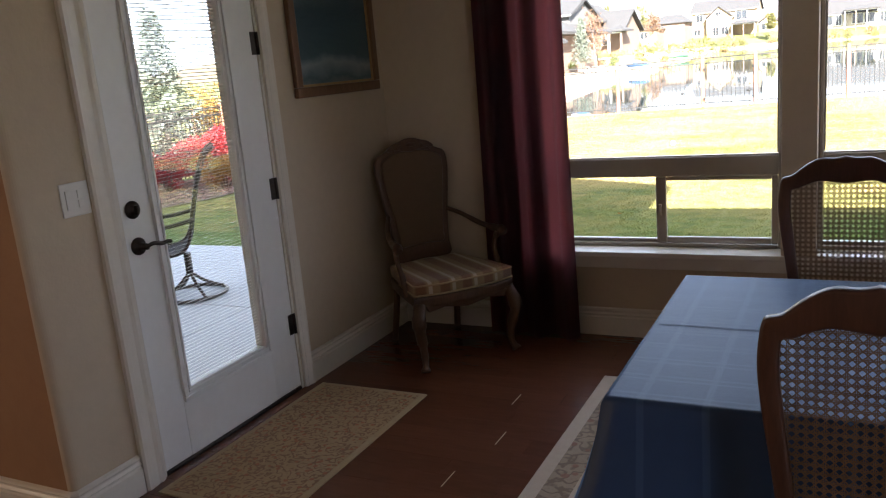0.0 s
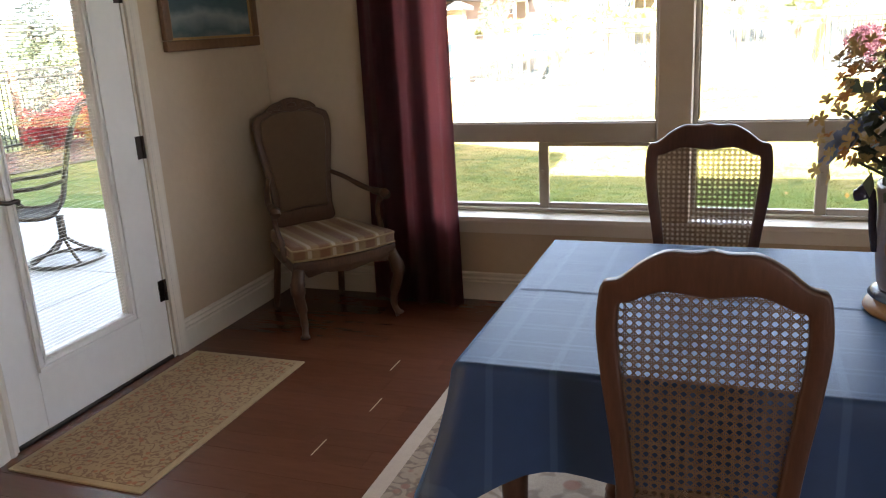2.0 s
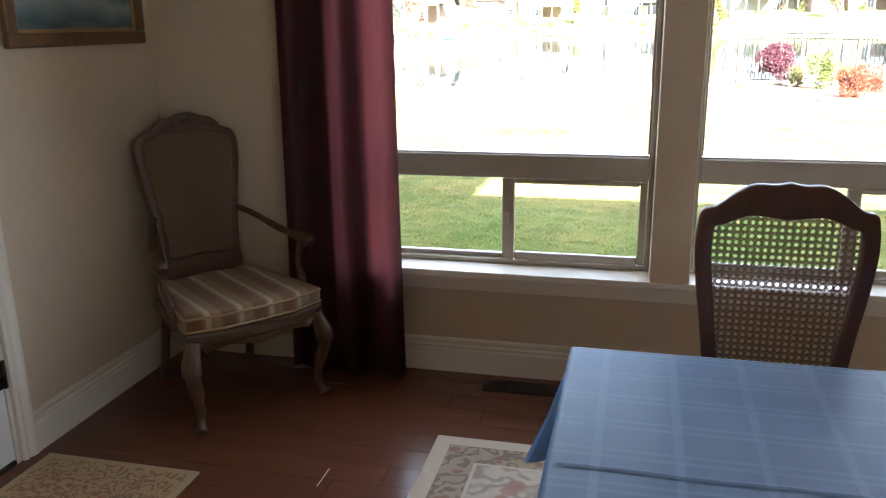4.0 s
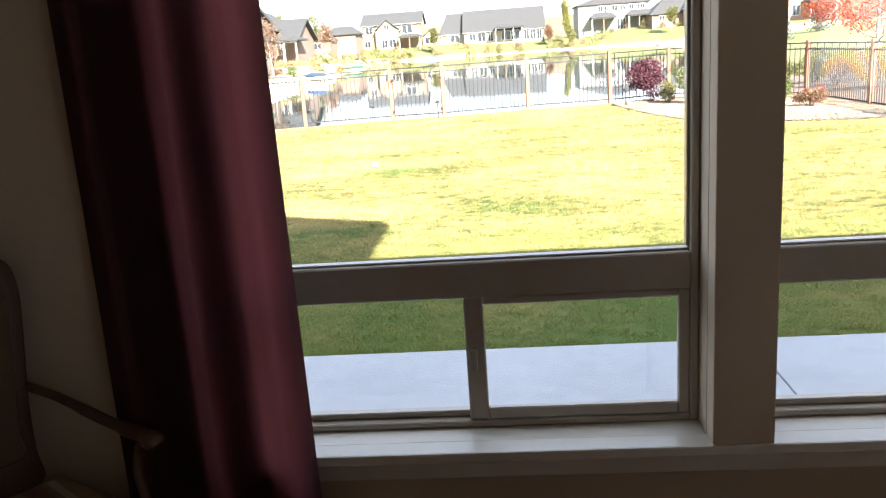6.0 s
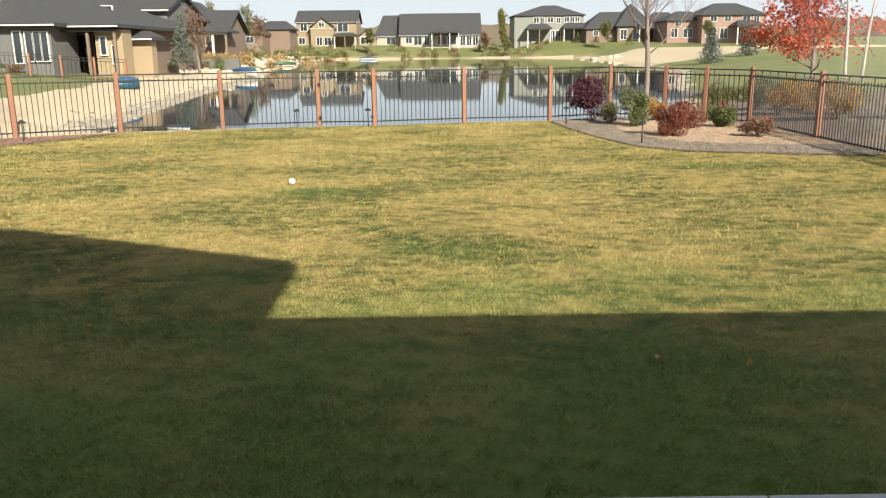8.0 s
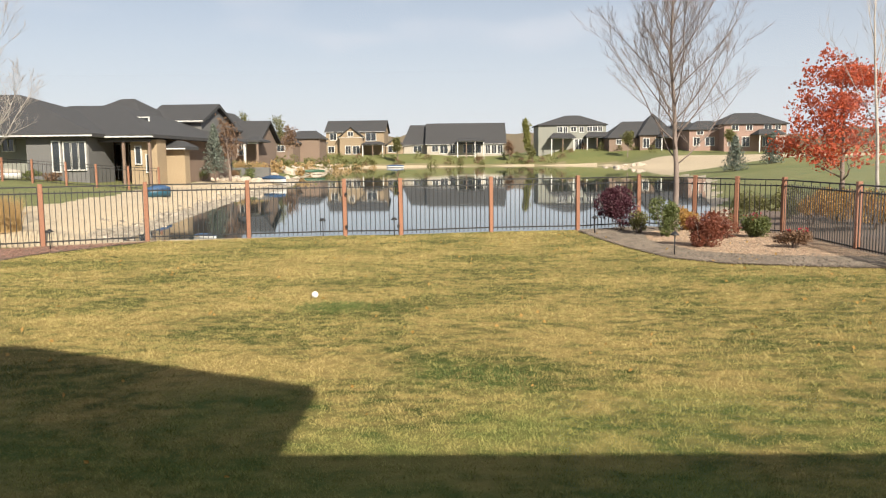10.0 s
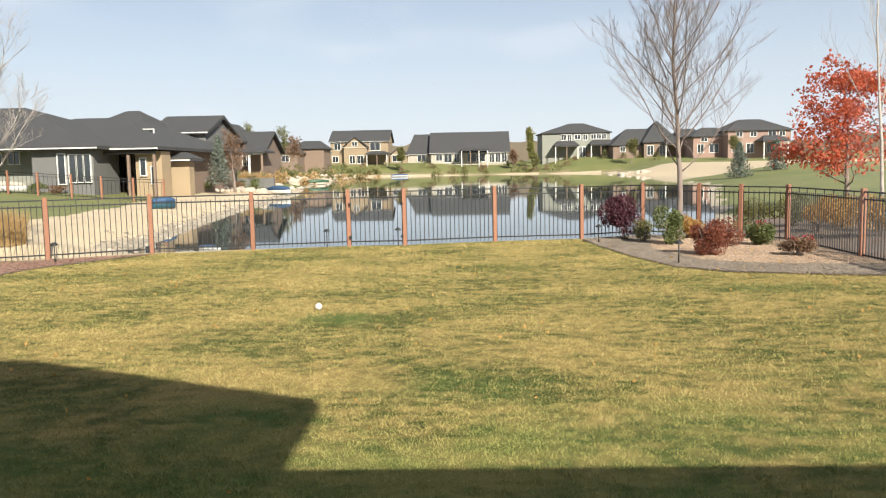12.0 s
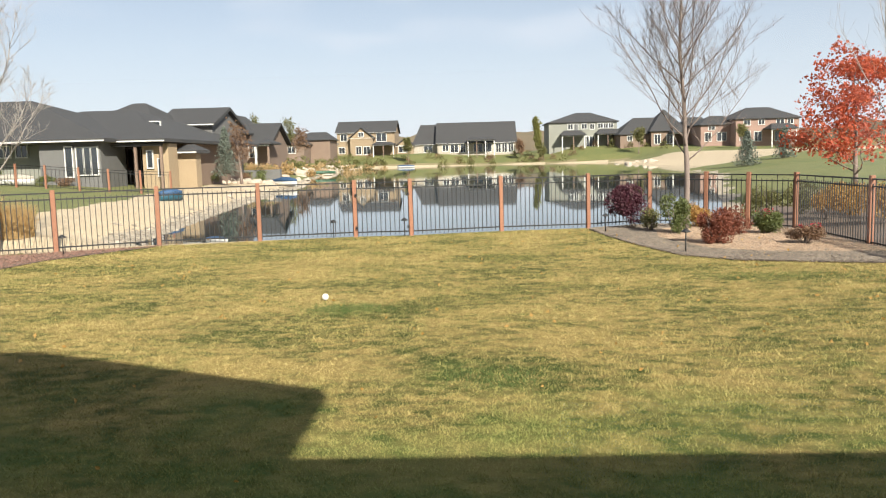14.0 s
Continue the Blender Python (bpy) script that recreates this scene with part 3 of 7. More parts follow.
for i in range(112):
    z = G[1] + 0.008 + i * 0.0141
    if slat is None:
        b = bmesh.new()
        vs = [b.verts.new(p) for p in ((-0.0055, G[0], -0.0012), (0.0055, G[0], 0.0012), (0.0055, G[2], 0.0012), (-0.0055, G[2], -0.0012))]
        top = [b.verts.new(v.co + Vector((0, 0, 0.0007))) for v in vs]
        b.faces.new(list(reversed(vs))), b.faces.new(top)
        for k in range(4):
            b.faces.new((vs[k], vs[(k + 1) % 4], top[(k + 1) % 4], top[k]))
        slat = finish("slat", b, PLASTIC)
    s = part("slat", slat, None, blind)
    s.location = (0.0235, 0, z)
for z in (0.335, 1.0, 1.66):
    h = part("hinge", tube([(0.05, D1 - 0.012, z - 0.05), (0.05, D1 - 0.012, z + 0.05)], 0.008, 10), BRONZE, door, "dark bronze hinge")
    part("hinge_leaf", box(0.0445, D1 - 0.05, z - 0.05, 0.047, D1 - 0.0175, z + 0.05), BRONZE, h)
yk = -1.705
rot = Matrix.Rotation(radians(90), 3, "Y")
for nm, z, prof in (("deadbolt", 1.065, [(0.034, 0), (0.034, 0.008), (0.028, 0.014), (0.018, 0.016), (0.018, 0.02), (0.0, 0.021)]), ("lever_handle", 0.925, [(0.034, 0), (0.034, 0.008), (0.026, 0.014), (0.012, 0.016), (0.012, 0.05), (0.0, 0.052)])):
    b = lathe(prof, 20)
    bmesh.ops.transform(b, matrix=Matrix.Translation((0.0445, yk, z)) @ rot.to_4x4(), verts=b.verts)
    k = part(nm, b, BRONZE, door, "dark bronze " + nm.replace("_", " "))
    if nm == "deadbolt":
        part("thumb_turn", box(0.062, yk - 0.006, z - 0.018, 0.078, yk + 0.006, z + 0.018, 0.004, 2), BRONZE, k)
    else:
        part("lever", tube(spline([(0.092, yk - 0.004, z), (0.097, yk + 0.03, z + 0.006), (0.095, yk + 0.07, z - 0.004), (0.094, yk + 0.11, z - 0.002), (0.092, yk + 0.118, z - 0.008)], 5), 0.008, 8), BRONZE, k)

# light switch
sw = thing("light_switch", "white two-gang light switch on the wall", "switch", pose(0, -1.945, 1.15))
part("plate", box(0.001, -0.058, -0.058, 0.007, 0.058, 0.058, 0.004, 2), PLASTIC, sw)
part("rocker", box(0.007, -0.041, -0.034, 0.012, -0.007, 0.034, 0.002, 2), PLASTIC, sw)
for z in (0.017, -0.017):
    part("rocker", box(0.007, 0.008, z - 0.014, 0.011, 0.04, z + 0.014, 0.002, 2), PLASTIC, sw)

# ---- curtain ----
def drape(name, x0, x1, y, z0, z1, folds, label, depth=0.05, m=None):
    bm = bmesh.new()
    nx, nz = folds * 10, 14
    rows = []
    for j in range(nz + 1):
        v = j / nz
        row = []
        for i in range(nx + 1):
            u = i / nx
            w = 1 + 0.05 * (1 - v)
            a = u * folds * 6.28319
            d = depth * (0.75 + 0.25 * math.sin(3 * u + 2 * v)) * (math.sin(a + 0.5 * math.sin(2.3 * v + 3 * u)) + 0.25 * math.sin(2 * a + 1))
            x = (x0 + x1) / 2 + (u - 0.5) * (x1 - x0) * w
            row.append(bm.verts.new((x, y + d, z0 + (z1 - z0) * v)))
        rows.append(row)
    for a, b in zip(rows, rows[1:]):
        for i in range(nx):
            bm.faces.new((a[i], a[i + 1], b[i + 1], b[i])).smooth = True
    bmesh.ops.solidify(bm, geom=bm.faces[:], thickness=0.003)
    c = thing(name, label, "curtain")
    part("drape_panel", bm, CURTAIN, c)
    return c


cu = drape("curtain", 0.635, 1.122, 0.085, 0.012, 2.36, 3, "burgundy floor-length curtain beside the window")
part("curtain_rod", tube([(0.45, 0.085, 2.385), (3.9, 0.085, 2.385)], 0.014, 12), BRONZE, cu, "dark metal curtain rod")
for x in (0.5, 2.2, 3.85):
    part("bracket", tube([(x, 0.085, 2.385), (x, WY, 2.385)], 0.008, 8), BRONZE, cu)
cu2 = drape("curtain", -1.35, -0.76, -2.27, 0.012, 2.36, 4, "dark burgundy curtain hanging against the warm-lit wall", 0.035)
part("curtain_rod", tube([(-2.6, -2.25, 2.385), (-0.7, -2.25, 2.385)], 0.014, 12), BRONZE, cu2)
for x in (-2.5, -0.74):
    part("bracket", tube([(x, -2.25, 2.385), (x, -2.15, 2.385)], 0.008, 8), BRONZE, cu2)


# ---- rugs ----
def rug(name, x0, y0, x1, y1, edge, field, border, label, band=None):
    r = thing(name, label, "rug", pose((x0 + x1) / 2, (y0 + y1) / 2, 0))
    w, d = (x1 - x0) / 2, (y1 - y0) / 2
    b = bmesh.new()
    bm_box(b, -w, -d, 0.0005, w, d, 0.007, 0.003, 2)
    part("border", b, border, r)
    if band:
        part("band", box(-w + edge, -d + edge, 0.0072, w - edge, d - edge, 0.0085), band, r)
        part("field", box(-w + edge * 3, -d + edge * 3, 0.0086, w - edge * 3, d - edge * 3, 0.0098), field, r)
        ln = bmesh.new()
        e = edge * 3
        for q in ((-w + e - 0.012, -d + e - 0.012, w - e + 0.012, -d + e), (-w + e - 0.012, d - e, w - e + 0.012, d - e + 0.012), (-w + e - 0.012, -d + e, -w + e, d - e), (w - e, -d + e, w - e + 0.012, d - e)):
            bm_box(ln, q[0], q[1], 0.0086, q[2], q[3], 0.0096)
        part("guard_stripe", ln, border, r)
    else:
        part("field", box(-w + edge, -d + edge, 0.0072, w - edge, d - edge, 0.009), field, r)
    return r


rug("door_rug", 0.07, -1.88, 0.66, -0.778, 0.028, RUG, RUG_EDGE, "tan patterned runner rug by the patio door")
rug("dining_rug", 1.388, -3.4, 4.4, -0.36, 0.06, BIGRUG, BIGRUG_EDGE, "cream floral rug under the dining table", BIGRUG_BAND)

# ---- table and cloth ----
TX0, TX1, TY0, TY1, TZ = 1.924, 3.75, -2.245, -1.235, 0.757
table = thing("dining_table", "brown wooden dining table under a blue cloth", "table")
part("tabletop", box(TX0 + 0.02, TY0 + 0.02, TZ - 0.034, TX1 - 0.02, TY1 - 0.02, TZ - 0.002, 0.005, 2), CHAIRWOOD, table)
b = bmesh.new()
for q in ((TX0 + 0.08, TY0 + 0.08, TX1 - 0.08, TY0 + 0.105), (TX0 + 0.08, TY1 - 0.105, TX1 - 0.08, TY1 - 0.08), (TX0 + 0.08, TY0 + 0.105, TX0 + 0.105, TY1 - 0.105), (TX1 - 0.105, TY0 + 0.105, TX1 - 0.08, TY1 - 0.105)):
    bm_box(b, q[0], q[1], TZ - 0.13, q[2], q[3], TZ - 0.035)
part("apron", b, CHAIRWOOD, table)
for x in (TX0 + 0.1, TX1 - 0.1):
    for y in (TY0 + 0.1, TY1 - 0.1):
        part("leg", lathe([(0.02, 0.01), (0.024, 0.05), (0.022, 0.12), (0.032, 0.45), (0.036, 0.56), (0.028, 0.6), (0.04, 0.625), (0.04, TZ - 0.036)], 14, (x, y, 0)), CHAIRWOOD, table)

bm = bmesh.new()                                # the cloth: a flat top with a draped skirt


def edge_loop(off, z, wave, n=44):
    pts = []
    r = 0.035
    x0, x1, y0, y1 = TX0 - off, TX1 + off, TY0 - off, TY1 + off
    sides = (((x0, y0), (x1, y0)), ((x1, y0), (x1, y1)), ((x1, y1), (x0, y1)), ((x0, y1), (x0, y0)))
    for (ax, ay), (bx, by) in sides:
        for k in range(n):
            u = k / n
            x, y = ax + (bx - ax) * u, ay + (by - ay) * u
            near = min(u, 1 - u)
            flare = wave * math.exp(-((near / 0.06) ** 2))
            ripple = wave * 0.14 * math.sin(u * 40 + ax * 3)
            nx, ny = (by - ay), -(bx - ax)
            s = math.hypot(nx, ny)
            nx, ny = nx / s, ny / s
            x, y = x + nx * (flare * 0.4 + ripple), y + ny * (flare * 0.4 + ripple)
            mx, my = (TX0 + TX1) / 2, (TY0 + TY1) / 2
            dc = math.exp(-((near / 0.05) ** 2))
            x += dc * flare * (1 if x > mx else -1) * 0.8
            y += dc * flare * (1 if y > my else -1) * 0.5
            zz = z - flare * 1.3
            pts.append(bm.verts.new((x, y, zz)))
    return pts


loops = [edge_loop(-0.012, TZ + 0.003, 0), edge_loop(-0.003, TZ + 0.001, 0), edge_loop(0.002, TZ - 0.01, 0), edge_loop(0.004, TZ - 0.06, 0.01), edge_loop(0.008, TZ - 0.14, 0.04), edge_loop(0.014, TZ - 0.222, 0.085)]
bm.faces.new(loops[0])
for a, b in zip(loops, loops[1:]):
    for i in range(len(a)):
        bm.faces.new((a[i], a[(i + 1) % len(a)], b[(i + 1) % len(a)], b[i])).smooth = True
cloth = solid("tablecloth", bm, CLOTH, "pale blue plaid cloth draped over the dining table", "tablecloth")
b = bmesh.new()                                 # the crease where it was folded
prev = None
for i in range(41):
    x = TX0 + 0.02 + i * (TX1 - TX0 - 0.04) / 40
    y = -1.742 + 0.002 * math.sin(i * 0.9)
    row = [b.verts.new((x, y - 0.012, TZ + 0.0035)), b.verts.new((x, y - 0.001, TZ + 0.0055)), b.verts.new((x, y + 0.001, TZ + 0.0054)), b.verts.new((x, y + 0.004, TZ + 0.0035))]
    if prev:
        for k in range(3):
            b.faces.new((prev[k], row[k], row[k + 1], prev[k + 1])).smooth = True
    prev = row
part("fold_crease", b, CLOTH, cloth)


# ---- cane-back dining chairs ----
def half_outline(pts):
    r = spline([(x, 0, z) for x, z in pts], 5)
    right = [(p.x, p.z) for p in r]
    return right


def back_frame(outer, inner, y0, y1, bevel=0.007):
    """A shaped frame: the ring between two outlines of the same number of points."""
    bm = bmesh.new()
    n = len(outer)
    ring = [[bm.verts.new((x, y, z)) for x, z in o] for o, y in ((outer, y0), (inner, y0), (inner, y1), (outer, y1))]
    for i in range(n):
        k = (i + 1) % n
        for a, c in ((0, 1), (1, 2), (2, 3), (3, 0)):
            bm.faces.new((ring[a][i], ring[a][k], ring[c][k], ring[c][i]))
    bmesh.ops.recalc_face_normals(bm, faces=bm.faces[:])
    es = [e for e in bm.edges if len(e.link_faces) == 2 and e.calc_face_angle(0) > 0.9]
    bmesh.ops.bevel(bm, geom=es, offset=bevel, segments=2, affect="EDGES", profile=0.6)
    for f in bm.faces:
        f.smooth = True
    return bm


def mirrored(right):
    return right + [(-x, z) for x, z in reversed(right)][1:-1]


# half outlines from the crest's middle down to the foot of the back, in x and z
OUTER = half_outline([(0.0, 1.104), (0.03, 1.098), (0.075, 1.098), (0.115, 1.078), (0.155, 1.046), (0.185, 1.036), (0.194, 1.0), (0.197, 0.94), (0.188, 0.85), (0.172, 0.74), (0.158, 0.62), (0.15, 0.52), (0.0, 0.515)])
INNER = half_outline([(0.0, 1.018), (0.03, 1.022), (0.075, 1.026), (0.105, 1.018), (0.135, 1.004), (0.152, 1.0), (0.157, 0.985), (0.158, 0.93), (0.15, 0.85), (0.137, 0.74), (0.124, 0.63), (0.117, 0.56), (0.0, 0.557)])


def cane_sheet(inner, y, pitch=0.0162):
    """Woven cane: two pairs of straight strands and two diagonals, cut to the frame's opening."""
    verts, faces = [], []
    poly = mirrored(inner)
    zs = [p[1] for p in poly]
    zlo, zhi = min(zs), max(zs)

    def width_at(z):
        xs = [a[0] + (b[0] - a[0]) * (z - a[1]) / (b[1] - a[1]) for a, b in zip(poly, poly[1:] + poly[:1]) if (a[1] - z) * (b[1] - z) < 0]
        return max(xs) if xs else 0.0

    def inside(x, z):
        return zlo < z < zhi and abs(x) < width_at(z) + 0.004

    def strand(p, q, half, yo):
        dx, dz = q[0] - p[0], q[1] - p[1]
        s = math.hypot(dx, dz)
        nx, nz = -dz / s * half, dx / s * half
        k = len(verts)
        verts.extend(((p[0] + nx, yo, p[1] + nz), (q[0] + nx, yo, q[1] + nz), (q[0] - nx, yo, q[1] - nz), (p[0] - nx, yo, p[1] - nz)))
        verts.extend(((p[0] + nx, yo + 0.0012, p[1] + nz), (q[0] + nx, yo + 0.0012, q[1] + nz), (q[0] - nx, yo + 0.0012, q[1] - nz), (p[0] - nx, yo + 0.0012, p[1] - nz)))
        faces.extend(((k, k + 1, k + 2, k + 3), (k + 7, k + 6, k + 5, k + 4)))

    def line(px, pz, dx, dz, half, yo):
        step, start = 0.004, None
        t = -0.8
        while t < 0.8:
            x, z = px + dx * t, pz + dz * t
            if inside(x, z):
                if start is None:
                    start = (x, z)
                last = (x, z)
            elif start is not None:
                if math.hypot(last[0] - start[0], last[1] - start[1]) > 0.004:
                    strand(start, last, half, yo)
                start = None
            t += step
    zc = (zlo + zhi) / 2
    n = int(0.35 / pitch)
    for i in range(-n, n + 1):
        o = i * pitch
        for d in (-0.0014, 0.0014):
            if abs(o) < 0.16:
                line(o + d, zc, 0, 1, 0.0008, y)
            line(0, zc + o + d, 1, 0, 0.0008, y + 0.0015)
        r = 0.70711
        line(o * 1.0 + pitch / 2, zc, r, r, 0.0011, y + 0.003)
        line(o * 1.0 + pitch / 2, zc, -r, r, 0.0011, y + 0.0045)
    me = bpy.data.meshes.new("cane_panel")
    me.from_pydata(verts, [], faces)
    me.materials.append(CANE)
    return me


def cabriole(x, y, z, dx, dy, h):
    """A leg that bows outward at the knee and sweeps in to a small foot."""
    pts = [(x, y, z), (x + dx * 0.02, y + dy * 0.02, z - 0.05), (x + dx * 0.035, y + dy * 0.035, z - 0.1), (x + dx * 0.012, y + dy * 0.012, z - h * 0.55), (x - dx * 0.004, y - dy * 0.004, z - h * 0.85), (x + dx * 0.014, y + dy * 0.014, z - h)]
    return tube(spline(pts, 5), [0.028] * 4 + [0.031] * 4 + [0.027] * 4 + [0.02] * 4 + [0.015] * 4 + [0.013] * 3 + [0.02] * 3, 10)


def cane_chair(m, label):
    c = thing("dining_chair", label, "chair", m, "cane-back chairs at the dining table")
    part("back_frame", back_frame(mirrored(OUTER), mirrored(INNER), -0.016, 0.016), CHAIRWOOD, c)
    tagged(part("cane_panel", cane_sheet(INNER, -0.003), None, c, "open woven cane"), kind="stuff")
    for s in (-1, 1):
        part("rear_leg", tube(spline([(s * 0.145, 0, 0.535), (s * 0.15, 0.0, 0.45), (s * 0.155, -0.005, 0.25), (s * 0.16, -0.05, 0.012)], 5), 0.019, 8), CHAIRWOOD, c)
        part("front_leg", cabriole(s * 0.2, 0.42, 0.4, s * 0.7, 0.7, 0.388), CHAIRWOOD, c)
    b = prism([(-0.17, 0.0), (0.17, 0.0), (0.19, 0.2), (0.225, 0.44), (0.0, 0.46), (-0.225, 0.44), (-0.19, 0.2)], 0, 0.05, 0.008)
    bmesh.ops.transform(b, matrix=Matrix.Translation((0, 0.0, 0.395)) @ Matrix(((1, 0, 0, 0), (0, 0, 1, 0), (0, 1, 0, 0), (0, 0, 0, 1))), verts=b.verts)
    part("seat_rail", b, CHAIRWOOD, c)
    b = prism([(-0.16, 0.02), (0.16, 0.02), (0.18, 0.2), (0.21, 0.425), (0.0, 0.445), (-0.21, 0.425), (-0.18, 0.2)], 0, 0.045, 0.018, 3)
    bmesh.ops.transform(b, matrix=Matrix.Translation((0, 0.0, 0.446)) @ Matrix(((1, 0, 0, 0), (0, 0, 1, 0), (0, 1, 0, 0), (0, 0, 0, 1))), verts=b.verts)
    part("seat", b, SEATCLOTH, c, "striped upholstered seat")
    return c


far_chair = cane_chair(pose(2.384, -1.02, 0, 0, 0, 180), "brown carved cane-back dining chair between table and window")
near_chair = copy_thing(far_chair, pose(2.442, -2.385, 0) @ Matrix.Diagonal((0.965, 0.97, 0.972, 1)))
tagged(near_chair, "brown carved dining chair with a cane back tucked under the table")

# ---- upholstered armchair in the corner ----
AO = half_outline([(0.0, 1.112), (0.05, 1.104), (0.1, 1.09), (0.14, 1.062), (0.185, 1.04), (0.2, 1.0), (0.2, 0.93), (0.185, 0.82), (0.165, 0.68), (0.155, 0.55), (0.15, 0.46), (0.0, 0.46)])
AI = half_outline([(0.0, 1.055), (0.05, 1.056), (0.1, 1.048), (0.135, 1.03), (0.158, 1.015), (0.166, 0.99), (0.166, 0.93), (0.153, 0.82), (0.136, 0.69), (0.126, 0.6), (0.12, 0.54), (0.0, 0.545)])
# local axes: +y is the way the chair faces
ac = thing("armchair", "carved wooden armchair with beige back and striped seat", "armchair", pose(0.29, -0.017, 0, 0, 0, -128) @ Matrix.Diagonal((1.06, 1.06, 1, 1)))
tilt = Matrix.Translation((0, 0, 0.46)) @ Matrix.Rotation(radians(6), 4, "X") @ Matrix.Translation((0, 0, -0.46))


def tilted(bm):
    bmesh.ops.transform(bm, matrix=tilt, verts=bm.verts)
    return bm


part("back_frame", tilted(back_frame(mirrored(AO), mirrored(AI), -0.018, 0.018)), OLDWOOD, ac)
part("back_cushion", tilted(prism(mirrored([(x * 1.02, z) for x, z in AI]), -0.014, 0.024, 0.012, 3)), UPHOLSTERY, ac, "beige upholstered back")
crest = part("crest", tilted(prism(mirrored(half_outline([(0.0, 1.126), (0.03, 1.122), (0.062, 1.11), (0.1, 1.098), (0.128, 1.074), (0.12, 1.062), (0.085, 1.066), (0.04, 1.058), (0.0, 1.05)])), 0.012, 0.03, 0.006, 2)), OLDWOOD, ac, "carved crest")
part("shell", tilted(lathe([(0.0, -0.012), (0.026, -0.009), (0.021, 0.006), (0.0, 0.012)], 12, (0, 0.03, 1.09))), OLDWOOD, crest)
for s in (-1, 1):
    part("scroll", tilted(tube([(s * (0.05 + 0.012 * a), 0.031, 1.085 - 0.005 * a + 0.006 * math.sin(2.2 * a)) for a in np.linspace(0, 5.2, 14)], [0.007 - 0.0003 * k for k in range(14)], 6)), OLDWOOD, crest)


def flat_up(bm, z):
    bmesh.ops.transform(bm, matrix=Matrix.Translation((0, 0, z)) @ Matrix(((1, 0, 0, 0), (0, 0, 1, 0), (0, 1, 0, 0), (0, 0, 0, 1))), verts=bm.verts)
    return bm


SEAT = [(-0.2, 0.0), (0.2, 0.0), (0.235, 0.2), (0.265, 0.46), (0.14, 0.495), (0.0, 0.5), (-0.14, 0.495), (-0.265, 0.46), (-0.235, 0.2)]
part("seat_rail", flat_up(prism(SEAT, 0, 0.055, 0.012, 2), 0.335), OLDWOOD, ac)
b = flat_up(prism([(x * 0.985, 0.012 + y * 0.97) for x, y in SEAT], 0, 0.075, 0.028, 4), 0.388)
for f in b.faces:
    f.smooth = True
cush = part("seat_cushion", b, SEATCLOTH, ac, "cream and brown striped cushion")
for z in (0.398, 0.447):
    part("piping", tube([(x * 0.985, 0.01 + y * 0.975, z) for x, y in SEAT[2:]], 0.005, 6), RUG_EDGE, cush)
part("apron_curve", prism([(-0.22, 0.345), (0.22, 0.345), (0.2, 0.31), (0.12, 0.322), (0.0, 0.3), (-0.12, 0.322), (-0.2, 0.31)], 0.455, 0.48, 0.004), OLDWOOD, ac, "shaped front apron")
for s in (-1, 1):
    part("front_leg", tube(spline([(s * 0.235, 0.45, 0.35), (s * 0.255, 0.472, 0.29), (s * 0.258, 0.478, 0.23), (s * 0.24, 0.458, 0.13), (s * 0.236, 0.458, 0.06), (s * 0.25, 0.485, 0.012)], 5), [0.03] * 5 + [0.034] * 5 + [0.026] * 5 + [0.018] * 5 + [0.015] * 4 + [0.022] * 2, 10), OLDWOOD, ac)
    part("rear_leg", tube(spline([(s * 0.17, 0.02, 0.4), (s * 0.175, 0.0, 0.25), (s * 0.185, -0.05, 0.012)], 5), 0.018, 8), OLDWOOD, ac)
    part("arm", tube(spline([(s * 0.165, -0.02, 0.715), (s * 0.205, 0.06, 0.69), (s * 0.25, 0.18, 0.645), (s * 0.27, 0.28, 0.632), (s * 0.28, 0.345, 0.63), (s * 0.283, 0.372, 0.612)], 5), [0.012] * 8 + [0.014] * 6 + [0.019] * 6 + [0.025] * 4 + [0.02] * 2, 10), OLDWOOD, ac)
    part("arm_support", tube(spline([(s * 0.276, 0.335, 0.62), (s * 0.27, 0.3, 0.575), (s * 0.262, 0.3, 0.52), (s * 0.258, 0.33, 0.46), (s * 0.255, 0.345, 0.37)], 5), [0.017] * 4 + [0.012] * 10 + [0.015] * 7, 8), OLDWOOD, ac)


# ---- pictures ----
FRAMEWOOD = mat("picture_frame_wood", (0.19, 0.095, 0.04), (0.12, 0.055, 0.022), 8, 0.4, stretch=(1, 4, 1))
GILT = mat("gilt_slip", (0.42, 0.27, 0.11), (0.34, 0.2, 0.08), 30, 0.4, 0.4)
FRAMEBLACK = mat("black_frame_paint", (0.02, 0.017, 0.016), (0.035, 0.03, 0.028), 12, 0.35)
MATBOARD = mat("cream_mat_board", (0.62, 0.5, 0.35), (0.58, 0.46, 0.32), 12, 0.85)


